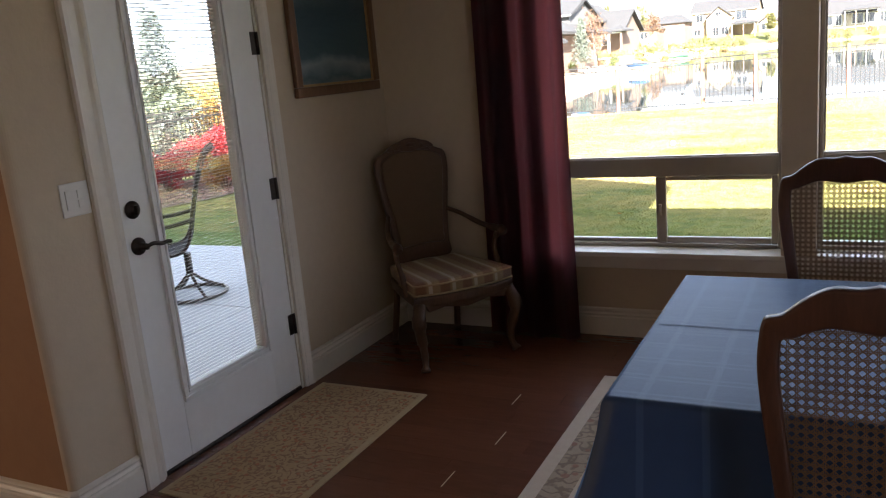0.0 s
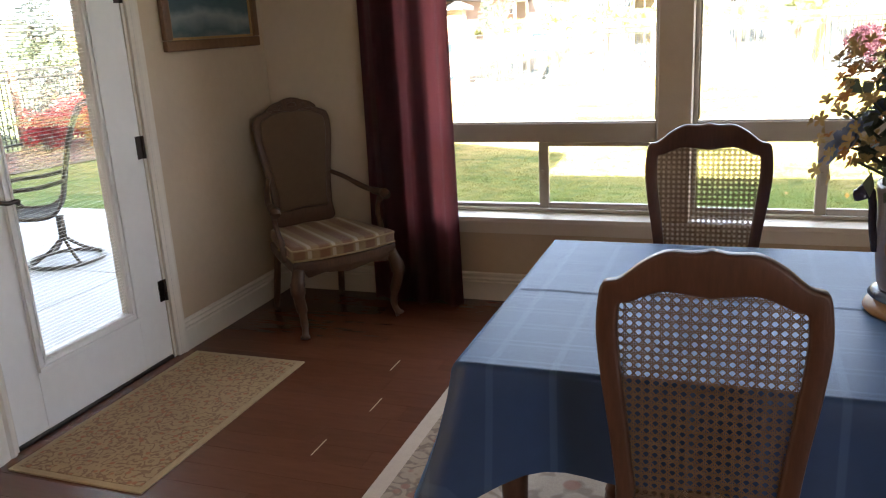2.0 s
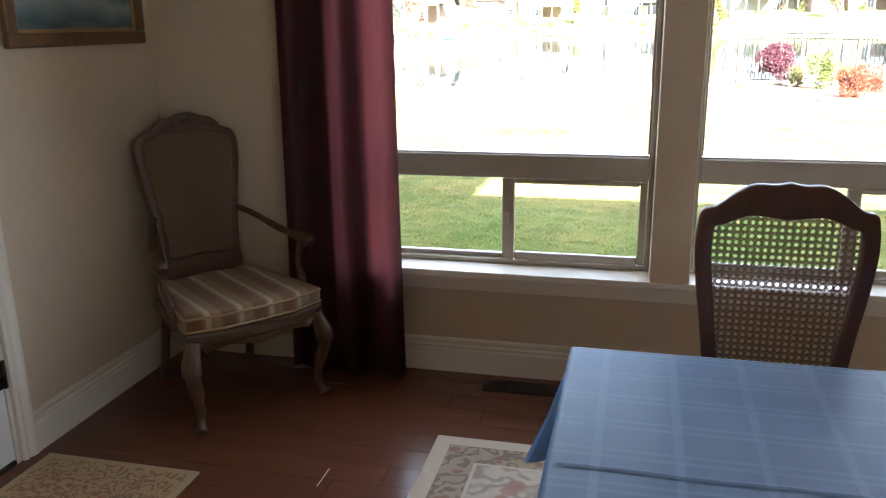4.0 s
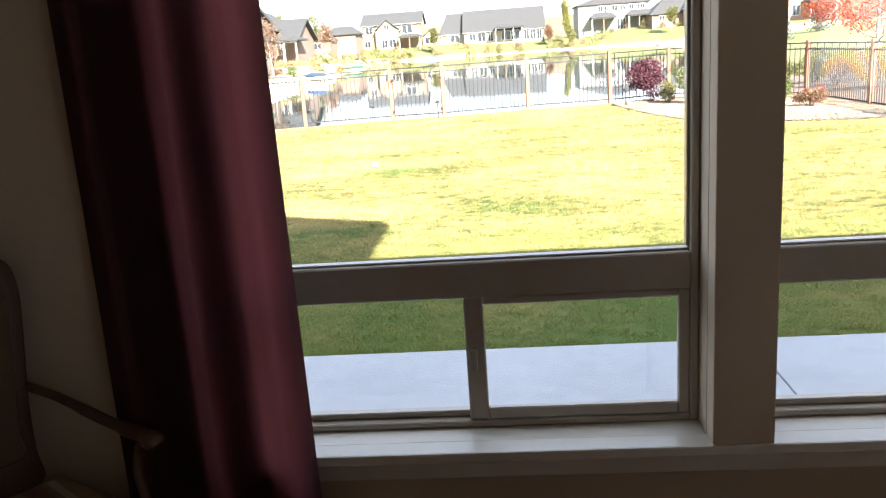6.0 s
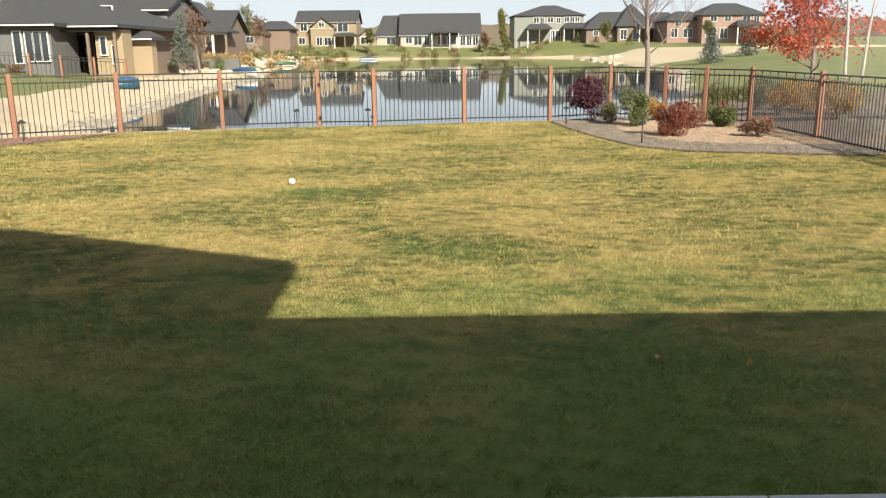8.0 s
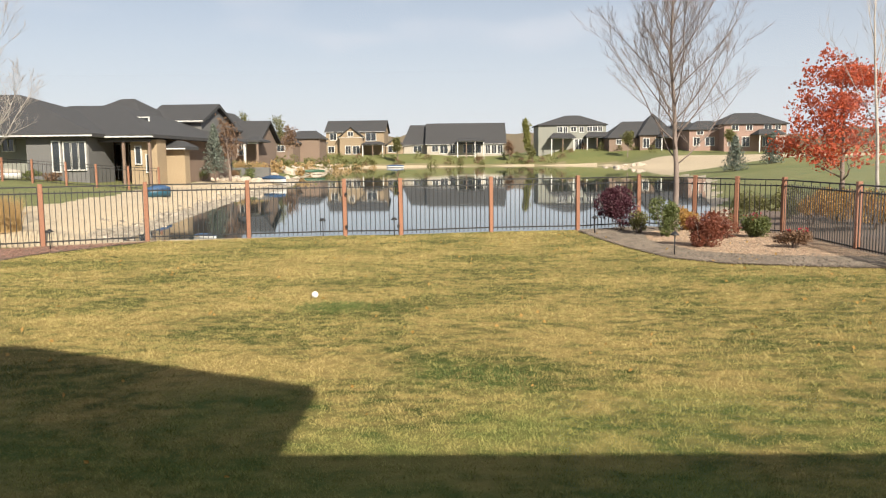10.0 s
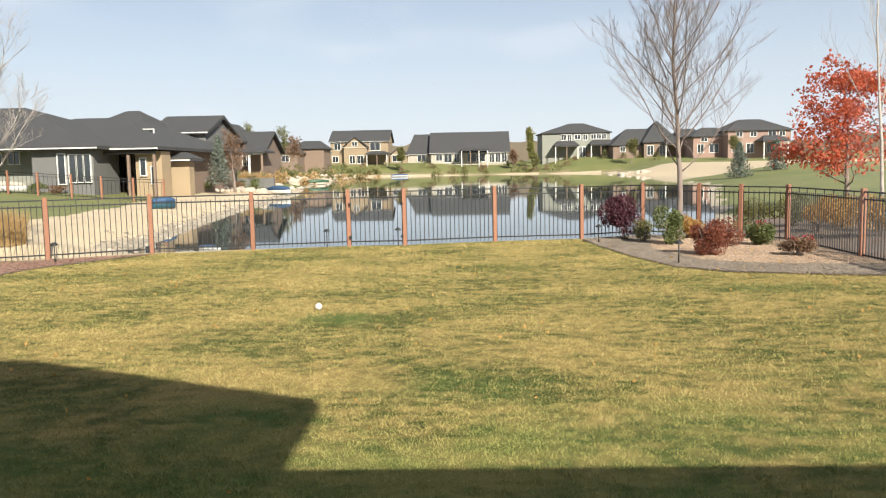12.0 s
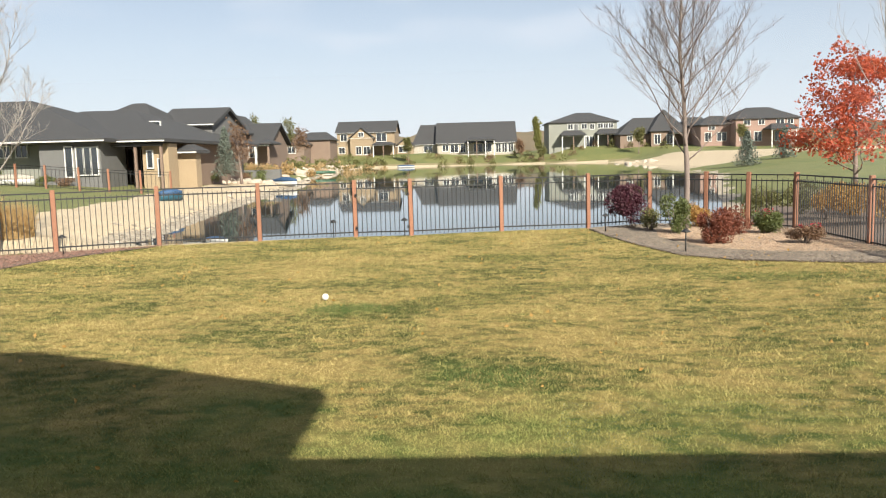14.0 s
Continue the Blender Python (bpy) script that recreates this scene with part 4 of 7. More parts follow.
def seascape():
    m = mat("sea_painting", (0.03, 0.075, 0.095), (0.1, 0.17, 0.19), 2.2, 0.45, stretch=(1, 1.2, 5), bump=0.3, bump_scale=60)
    n, l = m.node_tree.nodes, m.node_tree.links
    b = n["Principled BSDF"]
    base = b.inputs["Base Color"].links[0].from_socket
    tc, sp, no = n.new("ShaderNodeTexCoord"), n.new("ShaderNodeSeparateXYZ"), n.new("ShaderNodeTexNoise")
    no.inputs["Scale"].default_value, no.inputs["Detail"].default_value = 4.0, 5.0
    l.new(tc.outputs["Object"], sp.inputs[0]), l.new(tc.outputs["Object"], no.inputs["Vector"])
    ad = n.new("ShaderNodeMath")
    ad.operation = "MULTIPLY_ADD"
    ad.inputs[1].default_value = 0.16
    l.new(no.outputs["Fac"], ad.inputs[0]), l.new(sp.outputs[2], ad.inputs[2])
    ra = n.new("ShaderNodeValToRGB")
    e = ra.color_ramp.elements
    e[0].position, e[0].color = 0.02, (0.2, 0.16, 0.12, 1)
    e[1].position, e[1].color = 1.0, (0.3, 0.32, 0.33, 1)
    for p, c in ((0.1, (0.32, 0.3, 0.27)), (0.17, (0.05, 0.11, 0.13)), (0.24, (0.33, 0.38, 0.38)), (0.28, (0.04, 0.1, 0.13)), (0.5, (0.03, 0.07, 0.1)), (0.62, (0.16, 0.18, 0.19))):
        x = e.new(p)
        x.color = (*c, 1)
    l.new(ad.outputs[0], ra.inputs["Fac"])
    mx = n.new("ShaderNodeMixRGB")
    mx.inputs["Fac"].default_value = 0.7
    l.new(base, mx.inputs["Color1"]), l.new(ra.outputs["Color"], mx.inputs["Color2"]), l.new(mx.outputs["Color"], b.inputs["Base Color"])
    return m


def frame_ring(y0, z0, y1, z1, w, d, bevel):
    b = bmesh.new()
    for q in ((y0, z0, y1, z0 + w), (y0, z1 - w, y1, z1), (y0, z0 + w, y0 + w, z1 - w), (y1 - w, z0 + w, y1, z1 - w)):
        bm_box(b, 0.002, q[0], q[1], d, q[2], q[3], bevel, 2)
    return b


pic = thing("seascape_painting", "framed seascape in dark blue and green", "painting", pose(0, -0.24, 1.395))
part("frame", frame_ring(-0.385, 0, 0.385, 0.62, 0.05, 0.03, 0.008), FRAMEWOOD, pic, "brown wooden frame")
part("slip", frame_ring(-0.337, 0.048, 0.337, 0.572, 0.014, 0.02, 0.003), GILT, pic, "gilt inner slip")
part("canvas", box(0.004, -0.325, 0.06, 0.012, 0.325, 0.56), seascape(), pic)
fp = thing("flower_print", "red flower print in a black frame with cream mat", "picture", pose(-0.318, -2.17, 1.405, 0, 0, -90))
part("frame", frame_ring(-0.225, 0, 0.225, 0.62, 0.032, 0.026, 0.005), FRAMEBLACK, fp)
part("mat_board", box(0.003, -0.195, 0.03, 0.01, 0.195, 0.59), MATBOARD, fp)
part("inner_frame", frame_ring(-0.09, 0.115, 0.09, 0.48, 0.01, 0.014, 0.002), GILT, fp)
part("print", box(0.0105, -0.08, 0.125, 0.0125, 0.08, 0.47), mat("dark_print", (0.035, 0.02, 0.02), (0.06, 0.03, 0.025), 20, 0.6), fp)
b = bmesh.new()
for a in range(5):
    t = 6.28319 * a / 5
    cy, cz = 0.03 * math.cos(t), 0.26 + 0.03 * math.sin(t)
    vs = [b.verts.new((0.0135, cy + 0.028 * math.cos(k * 0.628), cz + 0.028 * math.sin(k * 0.628))) for k in range(10)]
    b.faces.new(vs)
    vs = [b.verts.new((0.0132, cy * 0.8 + 0.02 * math.cos(k * 0.628), cz + 0.09 + 0.02 * math.sin(k * 0.628))) for k in range(10)]
    b.faces.new(vs)
part("blossom", b, mat("red_print_ink", (0.5, 0.09, 0.06), (0.6, 0.2, 0.12), 40, 0.6), fp)

# ---- outdoors: the ground ----
FENCE = [(-8.6, -0.5), (-8.7, 1.9), (-8.8, 4.3), (-9.0, 6.7), (-9.2, 9.2), (-9.4, 11.7), (-9.6, 14.2), (-9.9, 16.6), (-7.664, 17.591), (-5.734, 18.613), (-3.498, 19.182), (-1.253, 19.697), (0.116, 19.721), (2.351, 20.351), (4.56, 20.585), (6.3, 21.5), (7.58, 20.8), (8.37, 20.0), (9.258, 19.346), (9.258, 15.769), (9.3, 12.2), (9.35, 8.6)]
LAKE = [(-6.4, 19.9), (-7.7, 21.6), (-8.15, 25.9), (-9.05, 32.3), (-10.1, 40.4), (-11.3, 53.8), (-12.2, 63.7), (-14.8, 75), (-19.5, 118), (-23, 160), (-24, 200), (-11.5, 201), (8.4, 203), (34, 190), (31, 150), (33, 112), (25, 92), (24, 74), (17, 52), (12.5, 36), (9.6, 26), (8.0, 22.2), (6.3, 22.2), (2.4, 21.2), (-1.2, 20.6)]
BEACH = [(-5.0, 18.0), (-9.6, 17.0), (-11.2, 20.5), (-12.7, 25.0), (-13.6, 30.0), (-14.3, 36.5), (-15.9, 44.0), (-16.8, 52.0), (-17.3, 62.0), (-18.0, 70.0), (-13.0, 70.0), (-8.0, 30.0)]
YARD = [(-30, -30)] + [(-8.6, -30)] + FENCE + [(9.5, -30)]


def sdf(poly, X, Y):
    """Signed distance to a closed outline: negative inside."""
    d = np.full(X.shape, 1e9)
    ins = np.zeros(X.shape, bool)
    for (ax, ay), (bx, by) in zip(poly, poly[1:] + poly[:1]):
        ex, ey = bx - ax, by - ay
        t = np.clip(((X - ax) * ex + (Y - ay) * ey) / (ex * ex + ey * ey + 1e-9), 0, 1)
        d = np.minimum(d, np.hypot(X - ax - t * ex, Y - ay - t * ey))
        cross = ((ay > Y) != (by > Y)) & (X < (bx - ax) * (Y - ay) / (by - ay + 1e-12) + ax)
        ins ^= cross
    return np.where(ins, -d, d)


def smooth(a, b, v):
    t = np.clip((v - a) / (b - a), 0, 1)
    return t * t * (3 - 2 * t)


def ground_z(X, Y):
    lk = sdf(LAKE, X, Y)
    yd = sdf(YARD[1:], X, Y)
    far = np.hypot(X, Y)
    left = smooth(2, -8, X)
    z = WATER_Z + 0.12 * np.clip(lk, -4, 0) * 2 + (0.30 + 0.18 * left) * smooth(0, 2.5, lk) + (0.77 * left + 0.5 * (1 - left)) * smooth(2, 16, lk)
    z += 2.2 * smooth(170, 215, Y) * smooth(4, 25, lk)
    z += 0.3 * smooth(10, 15, X) * smooth(22, 32, Y) * smooth(1.5, 7, lk) * (1 - smooth(90, 140, Y))
    z += 1.3 * smooth(60, 130, Y) * smooth(22, 30, X) * smooth(2, 14, lk)
    near = smooth(1.6, 0.0, yd)
    z = z * (1 - near) + LAWN_Z * near
    z = np.where(Y < 15, LAWN_Z, z)
    return z


def ground_mesh():
    ang = np.concatenate([np.linspace(-180, -52, 26)[:-1], np.linspace(-52, -34, 46)[:-1], np.linspace(-34, -2, 330)[:-1], np.linspace(-2, 52, 150), np.linspace(52, 180, 26)[1:-1]])
    rad = np.concatenate([[0.0], np.linspace(1.5, 14, 14), np.linspace(14.25, 40, 190), np.geomspace(40.4, 80, 110), np.geomspace(81, 330, 56), [420, 600, 1000, 2000, 3500]])
    A, R = np.meshgrid(np.radians(ang), rad)
    X, Y = 1.6 + R * np.sin(A), 0.1 + R * np.cos(A)
    Z = ground_z(X, Y)
    na, nr = len(ang), len(rad)
    verts = np.stack([X, Y, Z], -1).reshape(-1, 3)
    faces, cen = [], []
    for j in range(nr - 1):
        for i in range(na):
            k = (i + 1) % na
            faces.append((j * na + i, j * na + k, (j + 1) * na + k, (j + 1) * na + i))
    me = bpy.data.meshes.new("ground")
    me.from_pydata(verts.tolist(), [], faces)
    cx = verts[np.array(faces)].mean(1)
    wob = 0.5 * np.sin(cx[:, 0] * 2.1 + cx[:, 1] * 1.3) + 0.35 * np.sin(cx[:, 1] * 3.7 - cx[:, 0])
    lk, yd = sdf(LAKE, cx[:, 0], cx[:, 1]), sdf(YARD[1:], cx[:, 0], cx[:, 1])
    idx = np.full(len(cx), 1)                                    # far grass
    leftside = (cx[:, 0] < -2) & (cx[:, 1] < 75)
    beach = leftside & ((sdf(BEACH, cx[:, 0], cx[:, 1]) < 0.3 * wob) | (lk < 2.0)) & (yd > 0.05)
    idx[beach] = 2
    idx[(lk < 0.7 + 0.25 * np.sin(cx[:, 1] * 0.9)) & (yd > 0.05)] = 3
    farbank = (cx[:, 1] > 120) & (lk < 5)
    idx[farbank] = 5
    idx[(cx[:, 1] > 110) & (lk < 2.6)] = 2
    idx[(cx[:, 0] > 24) & (cx[:, 1] > 100) & (lk < 34) & (cx[:, 1] < 172)] = 2
    idx[(cx[:, 0] > 9) & (cx[:, 1] > 12) & (cx[:, 1] < 27) & (yd > 0) & (lk > 1)] = 4
    idx[yd <= 0.05] = 0
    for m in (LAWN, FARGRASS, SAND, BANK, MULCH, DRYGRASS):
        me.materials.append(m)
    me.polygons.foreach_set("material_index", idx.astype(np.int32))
    me.polygons.foreach_set("use_smooth", np.ones(len(faces), bool))
    return tagged(new("ground", me), "autumn lawn, pale sand and banks round the lake", "ground", kind="structure")


ground_mesh()

WATER = bpy.data.materials.new("lake_water")
WATER.use_nodes = True
n, l = WATER.node_tree.nodes, WATER.node_tree.links
b = n["Principled BSDF"]
b.inputs["Base Color"].default_value = (0.03, 0.045, 0.05, 1)
b.inputs["Roughness"].default_value = 0.03
b.inputs["IOR"].default_value = 1.33
b.inputs["Specular IOR Level"].default_value = 0.9
tc, mp, no, bp = n.new("ShaderNodeTexCoord"), n.new("ShaderNodeMapping"), n.new("ShaderNodeTexNoise"), n.new("ShaderNodeBump")
mp.inputs["Scale"].default_value = (0.25, 1.0, 1)
no.inputs["Scale"].default_value, no.inputs["Detail"].default_value = 0.9, 3.0
bp.inputs["Strength"].default_value, bp.inputs["Distance"].default_value = 0.05, 0.02
l.new(tc.outputs["Object"], mp.inputs["Vector"]), l.new(mp.outputs["Vector"], no.inputs["Vector"])
l.new(no.outputs["Fac"], bp.inputs["Height"]), l.new(bp.outputs["Normal"], b.inputs["Normal"])
bm = bmesh.new()
bm.faces.new([bm.verts.new((x, y, WATER_Z)) for x, y in ((-27, 19.6), (38, 19.6), (38, 206), (-27, 206))])
structure("water", bm, WATER, "calm lake reflecting houses and sky", "lake")

# patio slab with sawn joints
PATIO = thing("patio", "grey broom-finished concrete patio slab", "patio", kind="structure")
xs, ys = [-5.2, -1.62, 2.9, 7.4], [-2.6, 0.66, 2.5]
for i in range(3):
    for j in range(2):
        x0, x1, ya, yb = xs[i] + 0.004, xs[i + 1] - 0.004, ys[j] + 0.004, ys[j + 1] - 0.004
        if i == 0 or j == 1:
            part("slab", box(x0, ya, -0.42, x1, yb, PATIO_Z, 0.008, 2), CONCRETE, PATIO)
        elif i == 1:
            part("slab", box(x0, ya, -0.42, -0.172, yb, PATIO_Z, 0.008, 2), CONCRETE, PATIO)
            part("slab", box(-0.17, 0.402, -0.42, x1, yb, PATIO_Z, 0.008, 2), CONCRETE, PATIO)
        else:
            part("slab", box(x0, 0.402, -0.42, x1, yb, PATIO_Z, 0.008, 2), CONCRETE, PATIO)

# the roof overhead, whose shadow lies on the lawn
home = thing("own_house_roof", "dark shingled roof and upper storey of the house", "roof", kind="structure")


def hip(x0, x1, y0, y1, z0, z1, r0, r1, ry, t=0.16):
    b = bmesh.new()
    lo = [b.verts.new(p) for p in ((x0, y0, z0), (x1, y0, z0), (x1, y1, z0), (x0, y1, z0))]
    up = [b.verts.new(p) for p in ((x0, y0, z0 + t), (x1, y0, z0 + t), (x1, y1, z0 + t), (x0, y1, z0 + t))]
    a, c = b.verts.new((r0, ry, z1)), b.verts.new((r1, ry, z1))
    b.faces.new(list(reversed(lo)))
    for i in range(4):
        b.faces.new((lo[i], lo[(i + 1) % 4], up[(i + 1) % 4], up[i]))
    b.faces.new((up[0], up[1], c, a)), b.faces.new((up[1], up[2], c)), b.faces.new((up[2], up[3], a, c)), b.faces.new((up[3], up[0], a))
    return b


EAVE_Y, EAVE_Z = 0.64, 2.62
part("lower_roof", hip(-0.7, 9.0, -7.8, EAVE_Y, EAVE_Z, 4.4, 0.5, 5.5, -3.5), ROOF, home)
part("upper_wall", box(-9.5, -8.5, 2.99, 3.1, -1.2, 4.78), WALL, home)
part("upper_roof", hip(-10.5, 3.72, -9.0, -0.7, 4.62, 6.05, -7.5, 1.35, -1.02, 0.16), ROOF, home)
part("west_wing", box(-9.5, -8.4, -0.3, -3.4, -2.9, 2.85), WALL, home)


# ---- cedar and iron fence ----
def fence(name, posts, zfun, height, label, group, picket_step=0.105, thick=0.095, skip=()):
    f = thing(name, label, "fence", group=group)
    pm, km, tm = None, None, None
    bp = bmesh.new()
    bm_box(bp, -thick / 2, -thick / 2, -0.25, thick / 2, thick / 2, height, 0.008)
    pm = finish("post", bp, CEDAR)
    h1, h2, h3 = height - 0.07, height - 0.21, 0.12
    kb = box(-0.008, -0.008, 0.04, 0.008, 0.008, h2 + 0.05)
    km = finish("picket", kb, BLACK_METAL)
    tm = finish("picket", box(-0.008, -0.008, 0.04, 0.008, 0.008, h1 + 0.01), BLACK_METAL)
    for i, (x, y) in enumerate(posts):
        p = part("post", pm, None, f)
        ang = math.atan2(posts[min(i + 1, len(posts) - 1)][1] - posts[max(i - 1, 0)][1], posts[min(i + 1, len(posts) - 1)][0] - posts[max(i - 1, 0)][0])
        p.location, p.rotation_euler = (x, y, zfun(x, y)), (0.004 * math.sin(i * 5), 0.006 * math.cos(i * 7), ang)
    for i, ((ax, ay), (bx, by)) in enumerate(zip(posts, posts[1:])):
        za, zb = zfun(ax, ay), zfun(bx, by)
        d = Vector((bx - ax, by - ay, 0))
        s = d.length
        d /= s
        a, b = Vector((ax, ay, 0)) + d * thick / 2, Vector((bx, by, 0)) - d * thick / 2
        for h in (h1, h2, h3):
            nrm = Vector((-d.y, d.x, 0)) * 0.014
            rb = bmesh.new()
            up = Vector((0, 0, 0.015))
            q0, q1 = a + Vector((0, 0, za + h)), b + Vector((0, 0, zb + h))
            ring = [[rb.verts.new(q + sx * nrm + sz * up) for sx, sz in ((-1, -1), (1, -1), (1, 1), (-1, 1))] for q in (q0, q1)]
            for k in range(4):
                rb.faces.new((ring[0][k], ring[0][(k + 1) % 4], ring[1][(k + 1) % 4], ring[1][k]))
            part("rail", rb, BLACK_METAL, f)
        n = max(2, int((s - thick) / picket_step))
        for k in range(n):
            u = (k + 0.5) / n
            p = part("picket", tm if k % 4 == 1 else km, None, f)
            p.location = (ax + (bx - ax) * u, ay + (by - ay) * u, za + (zb - za) * u)
            p.rotation_euler = (0, 0, math.atan2(d.y, d.x))
    return f


def yard_z(x, y):
    return LAWN_Z - 0.06 * max(0.0, min(1.0, (x - 6) / 3.2))


fn = fence("fence", FENCE[8:], yard_z, 1.4, "black iron fence on cedar posts along the lake", "fences")
fence("fence", FENCE[:9], yard_z, 1.4, "black iron fence on cedar posts beside the yard", "fences")
for x, y in ((-1.2, 19.62), (0.06, 19.64)):                    # gate hardware
    for h in (0.2, 1.0):
        part("gate_hinge", box(x - 0.03, y - 0.03, LAWN_Z + h, x + 0.03, y - 0.005, LAWN_Z + h + 0.07), BLACK_METAL, fn)


def gz(x, y):
    return float(ground_z(np.array([float(x)]), np.array([float(y)]))[0])


fence("fence", [(-24.2, 42.5), (-22.5, 42.0), (-20.9, 42.0), (-19.1, 42.0), (-17.5, 42.0), (-15.8, 42.0), (-14.2, 42.0)], gz, 1.25, "distant iron fence on cedar posts across the beach", "fences", 0.2)

# ---- neighbouring houses ----
GREYWALL = mat("grey_stucco", (0.15, 0.145, 0.14), (0.12, 0.115, 0.11), 1.5, 0.9, bump=0.2, bump_scale=20)
TANWALL = mat("tan_stucco", (0.34, 0.255, 0.16), (0.29, 0.215, 0.135), 0.8, 0.9)
BROWNWALL = mat("brown_siding", (0.22, 0.155, 0.115), (0.18, 0.125, 0.095), 0.8, 0.9)
CREAMWALL = mat("cream_stucco", (0.4, 0.355, 0.29), (0.34, 0.3, 0.25), 0.5, 0.9)
TAUPEWALL = mat("taupe_siding", (0.3, 0.22, 0.14), (0.25, 0.185, 0.12), 0.6, 0.9)
SAGEWALL = mat("sage_siding", (0.25, 0.245, 0.21), (0.21, 0.21, 0.18), 0.5, 0.9)
PINKWALL = mat("pink_brick", (0.31, 0.2, 0.16), (0.25, 0.16, 0.13), 0.8, 0.9, fine=9)
WHITEPAINT = mat("white_exterior_paint", (0.62, 0.6, 0.56), (0.55, 0.53, 0.5), 1, 0.6)
DARKGLASS = mat("dark_window", (0.02, 0.024, 0.028), (0.04, 0.045, 0.05), 0.6, 0.08, spec=0.8)


def gable(x0, x1, y0, y1, z0, z1, along_x, t=0.2):
    """A ridged roof with open gable ends."""
    b = bmesh.new()
    if along_x:
        ym = (y0 + y1) / 2
        sec = [(y0, z0), (ym, z1), (y1, z0), (y1, z0 - t), (ym, z1 - t * 1.4), (y0, z0 - t)]
        rings = [[b.verts.new((x, y, z)) for y, z in sec] for x in (x0, x1)]
    else:
        xm = (x0 + x1) / 2
        sec = [(x0, z0), (xm, z1), (x1, z0), (x1, z0 - t), (xm, z1 - t * 1.4), (x0, z0 - t)]
        rings = [[b.verts.new((x, y, z)) for x, z in sec] for y in (y0, y1)]
    for i in range(6):
        k = (i + 1) % 6
        b.faces.new((rings[0][i], rings[0][k], rings[1][k], rings[1][i]))
    b.faces.new(rings[0]), b.faces.new(list(reversed(rings[1])))
    return b


def house(label, wall, blocks, windows, porches, roofs=None, east=0.0):
    h = thing("house", label, "house", group="houses round the lake")
    over = 0.5
    h.location.x = east
    for k, (x0, x1, y, d, zb, ze, zr, r0, r1, style, *own) in enumerate(blocks):
        b = bmesh.new()
        bm_box(b, x0, y, zb - 2.5, x1, y + d, ze)
        if style == "gable":
            for x in (x0, x1):
                b.faces.new([b.verts.new(p) for p in ((x, y, ze), (x, y + d, ze), (x, y + d / 2, zr - 0.4))])
        if style == "front":
            b.faces.new([b.verts.new(p) for p in ((x0, y, ze), (x1, y, ze), ((x0 + x1) / 2, y, zr - 0.3))])
        part("wall", b, own[0] if own else wall, h)
        if roofs is not None and roofs[k] is None:
            continue
        X0, X1, Y0, Y1 = (x0 - over, x1 + over, y - over, y + d + over) if roofs is None else roofs[k]
        if style == "hip":
            rf = hip(X0, X1, Y0, Y1, ze - 0.05, zr, max(r0, X0 + 0.2), min(r1, X1 - 0.2), (Y0 + Y1) / 2, 0.2)
        else:
            rf = gable(X0, X1, Y0, Y1, ze + 0.1, zr, style == "gable")
        roof = part("roof", rf, ROOF, h, "dark shingled roof")
        part("fascia", box(X0 + 0.02, Y0 - 0.04, ze - 0.02, X1 - 0.02, Y0 - 0.005, ze + 0.06), WHITEPAINT if "trim" in label or "white" in label or "porch" in label else ROOF, roof)
    for x0, z0, x1, z1 in windows:
        cands = [b for b in blocks if b[0] - 0.3 <= (x0 + x1) / 2 <= b[1] + 0.3 and (z0 + z1) / 2 < b[6]]
        y = min((b[2] for b in cands), default=blocks[0][2])
        w = part("window", box(x0, y - 0.08, z0, x1, y + 0.02, z1), DARKGLASS, h, "dark window with white trim")
        t = 0.06 * max(1.0, y / 90)
        fr = bmesh.new()
        for q in ((x0 - t, z0 - t, x1 + t, z0), (x0 - t, z1, x1 + t, z1 + t), (x0 - t, z0, x0, z1), (x1, z0, x1 + t, z1), ((x0 + x1) / 2 - t / 3, z0, (x0 + x1) / 2 + t / 3, z1))[:5 if x1 - x0 > 0.5 else 4]:
            bm_box(fr, q[0], y - 0.13, q[1], q[2], y + 0.01, q[3])
        part("window_frame", fr, WHITEPAINT, w)
    for x0, x1, y, zb, ze, zt in porches:
        y1 = y + 4.9
        if zt is not None:
            part("porch_roof", hip(x0 - 0.3, x1 + 0.3, y - 0.3, y1, ze, zt + 0.2, x0 + 0.8, x1 - 0.8, (y + y1) / 2, 0.2), ROOF, h)
        part("porch_beam", box(x0, y, ze - 0.2, x1, y + 0.2, ze - 0.06), WHITEPAINT if zt is not None else ROOF, h)
        pw = 0.12 if zt is not None else 0.07
        n = max(2, int((x1 - x0) / (2.4 if zt is not None else 1.15)) + 1)
        for i in range(n):
            x = x0 + 0.1 + (x1 - x0 - 0.2) * i / (n - 1)
            part("porch_post", box(x - pw, y, zb - 1.5, x + pw, y + 0.2, ze - 0.26, 0.01), WHITEPAINT if i != 1 and zt is not None or i == 0 else BROWNWALL, h)
    return h


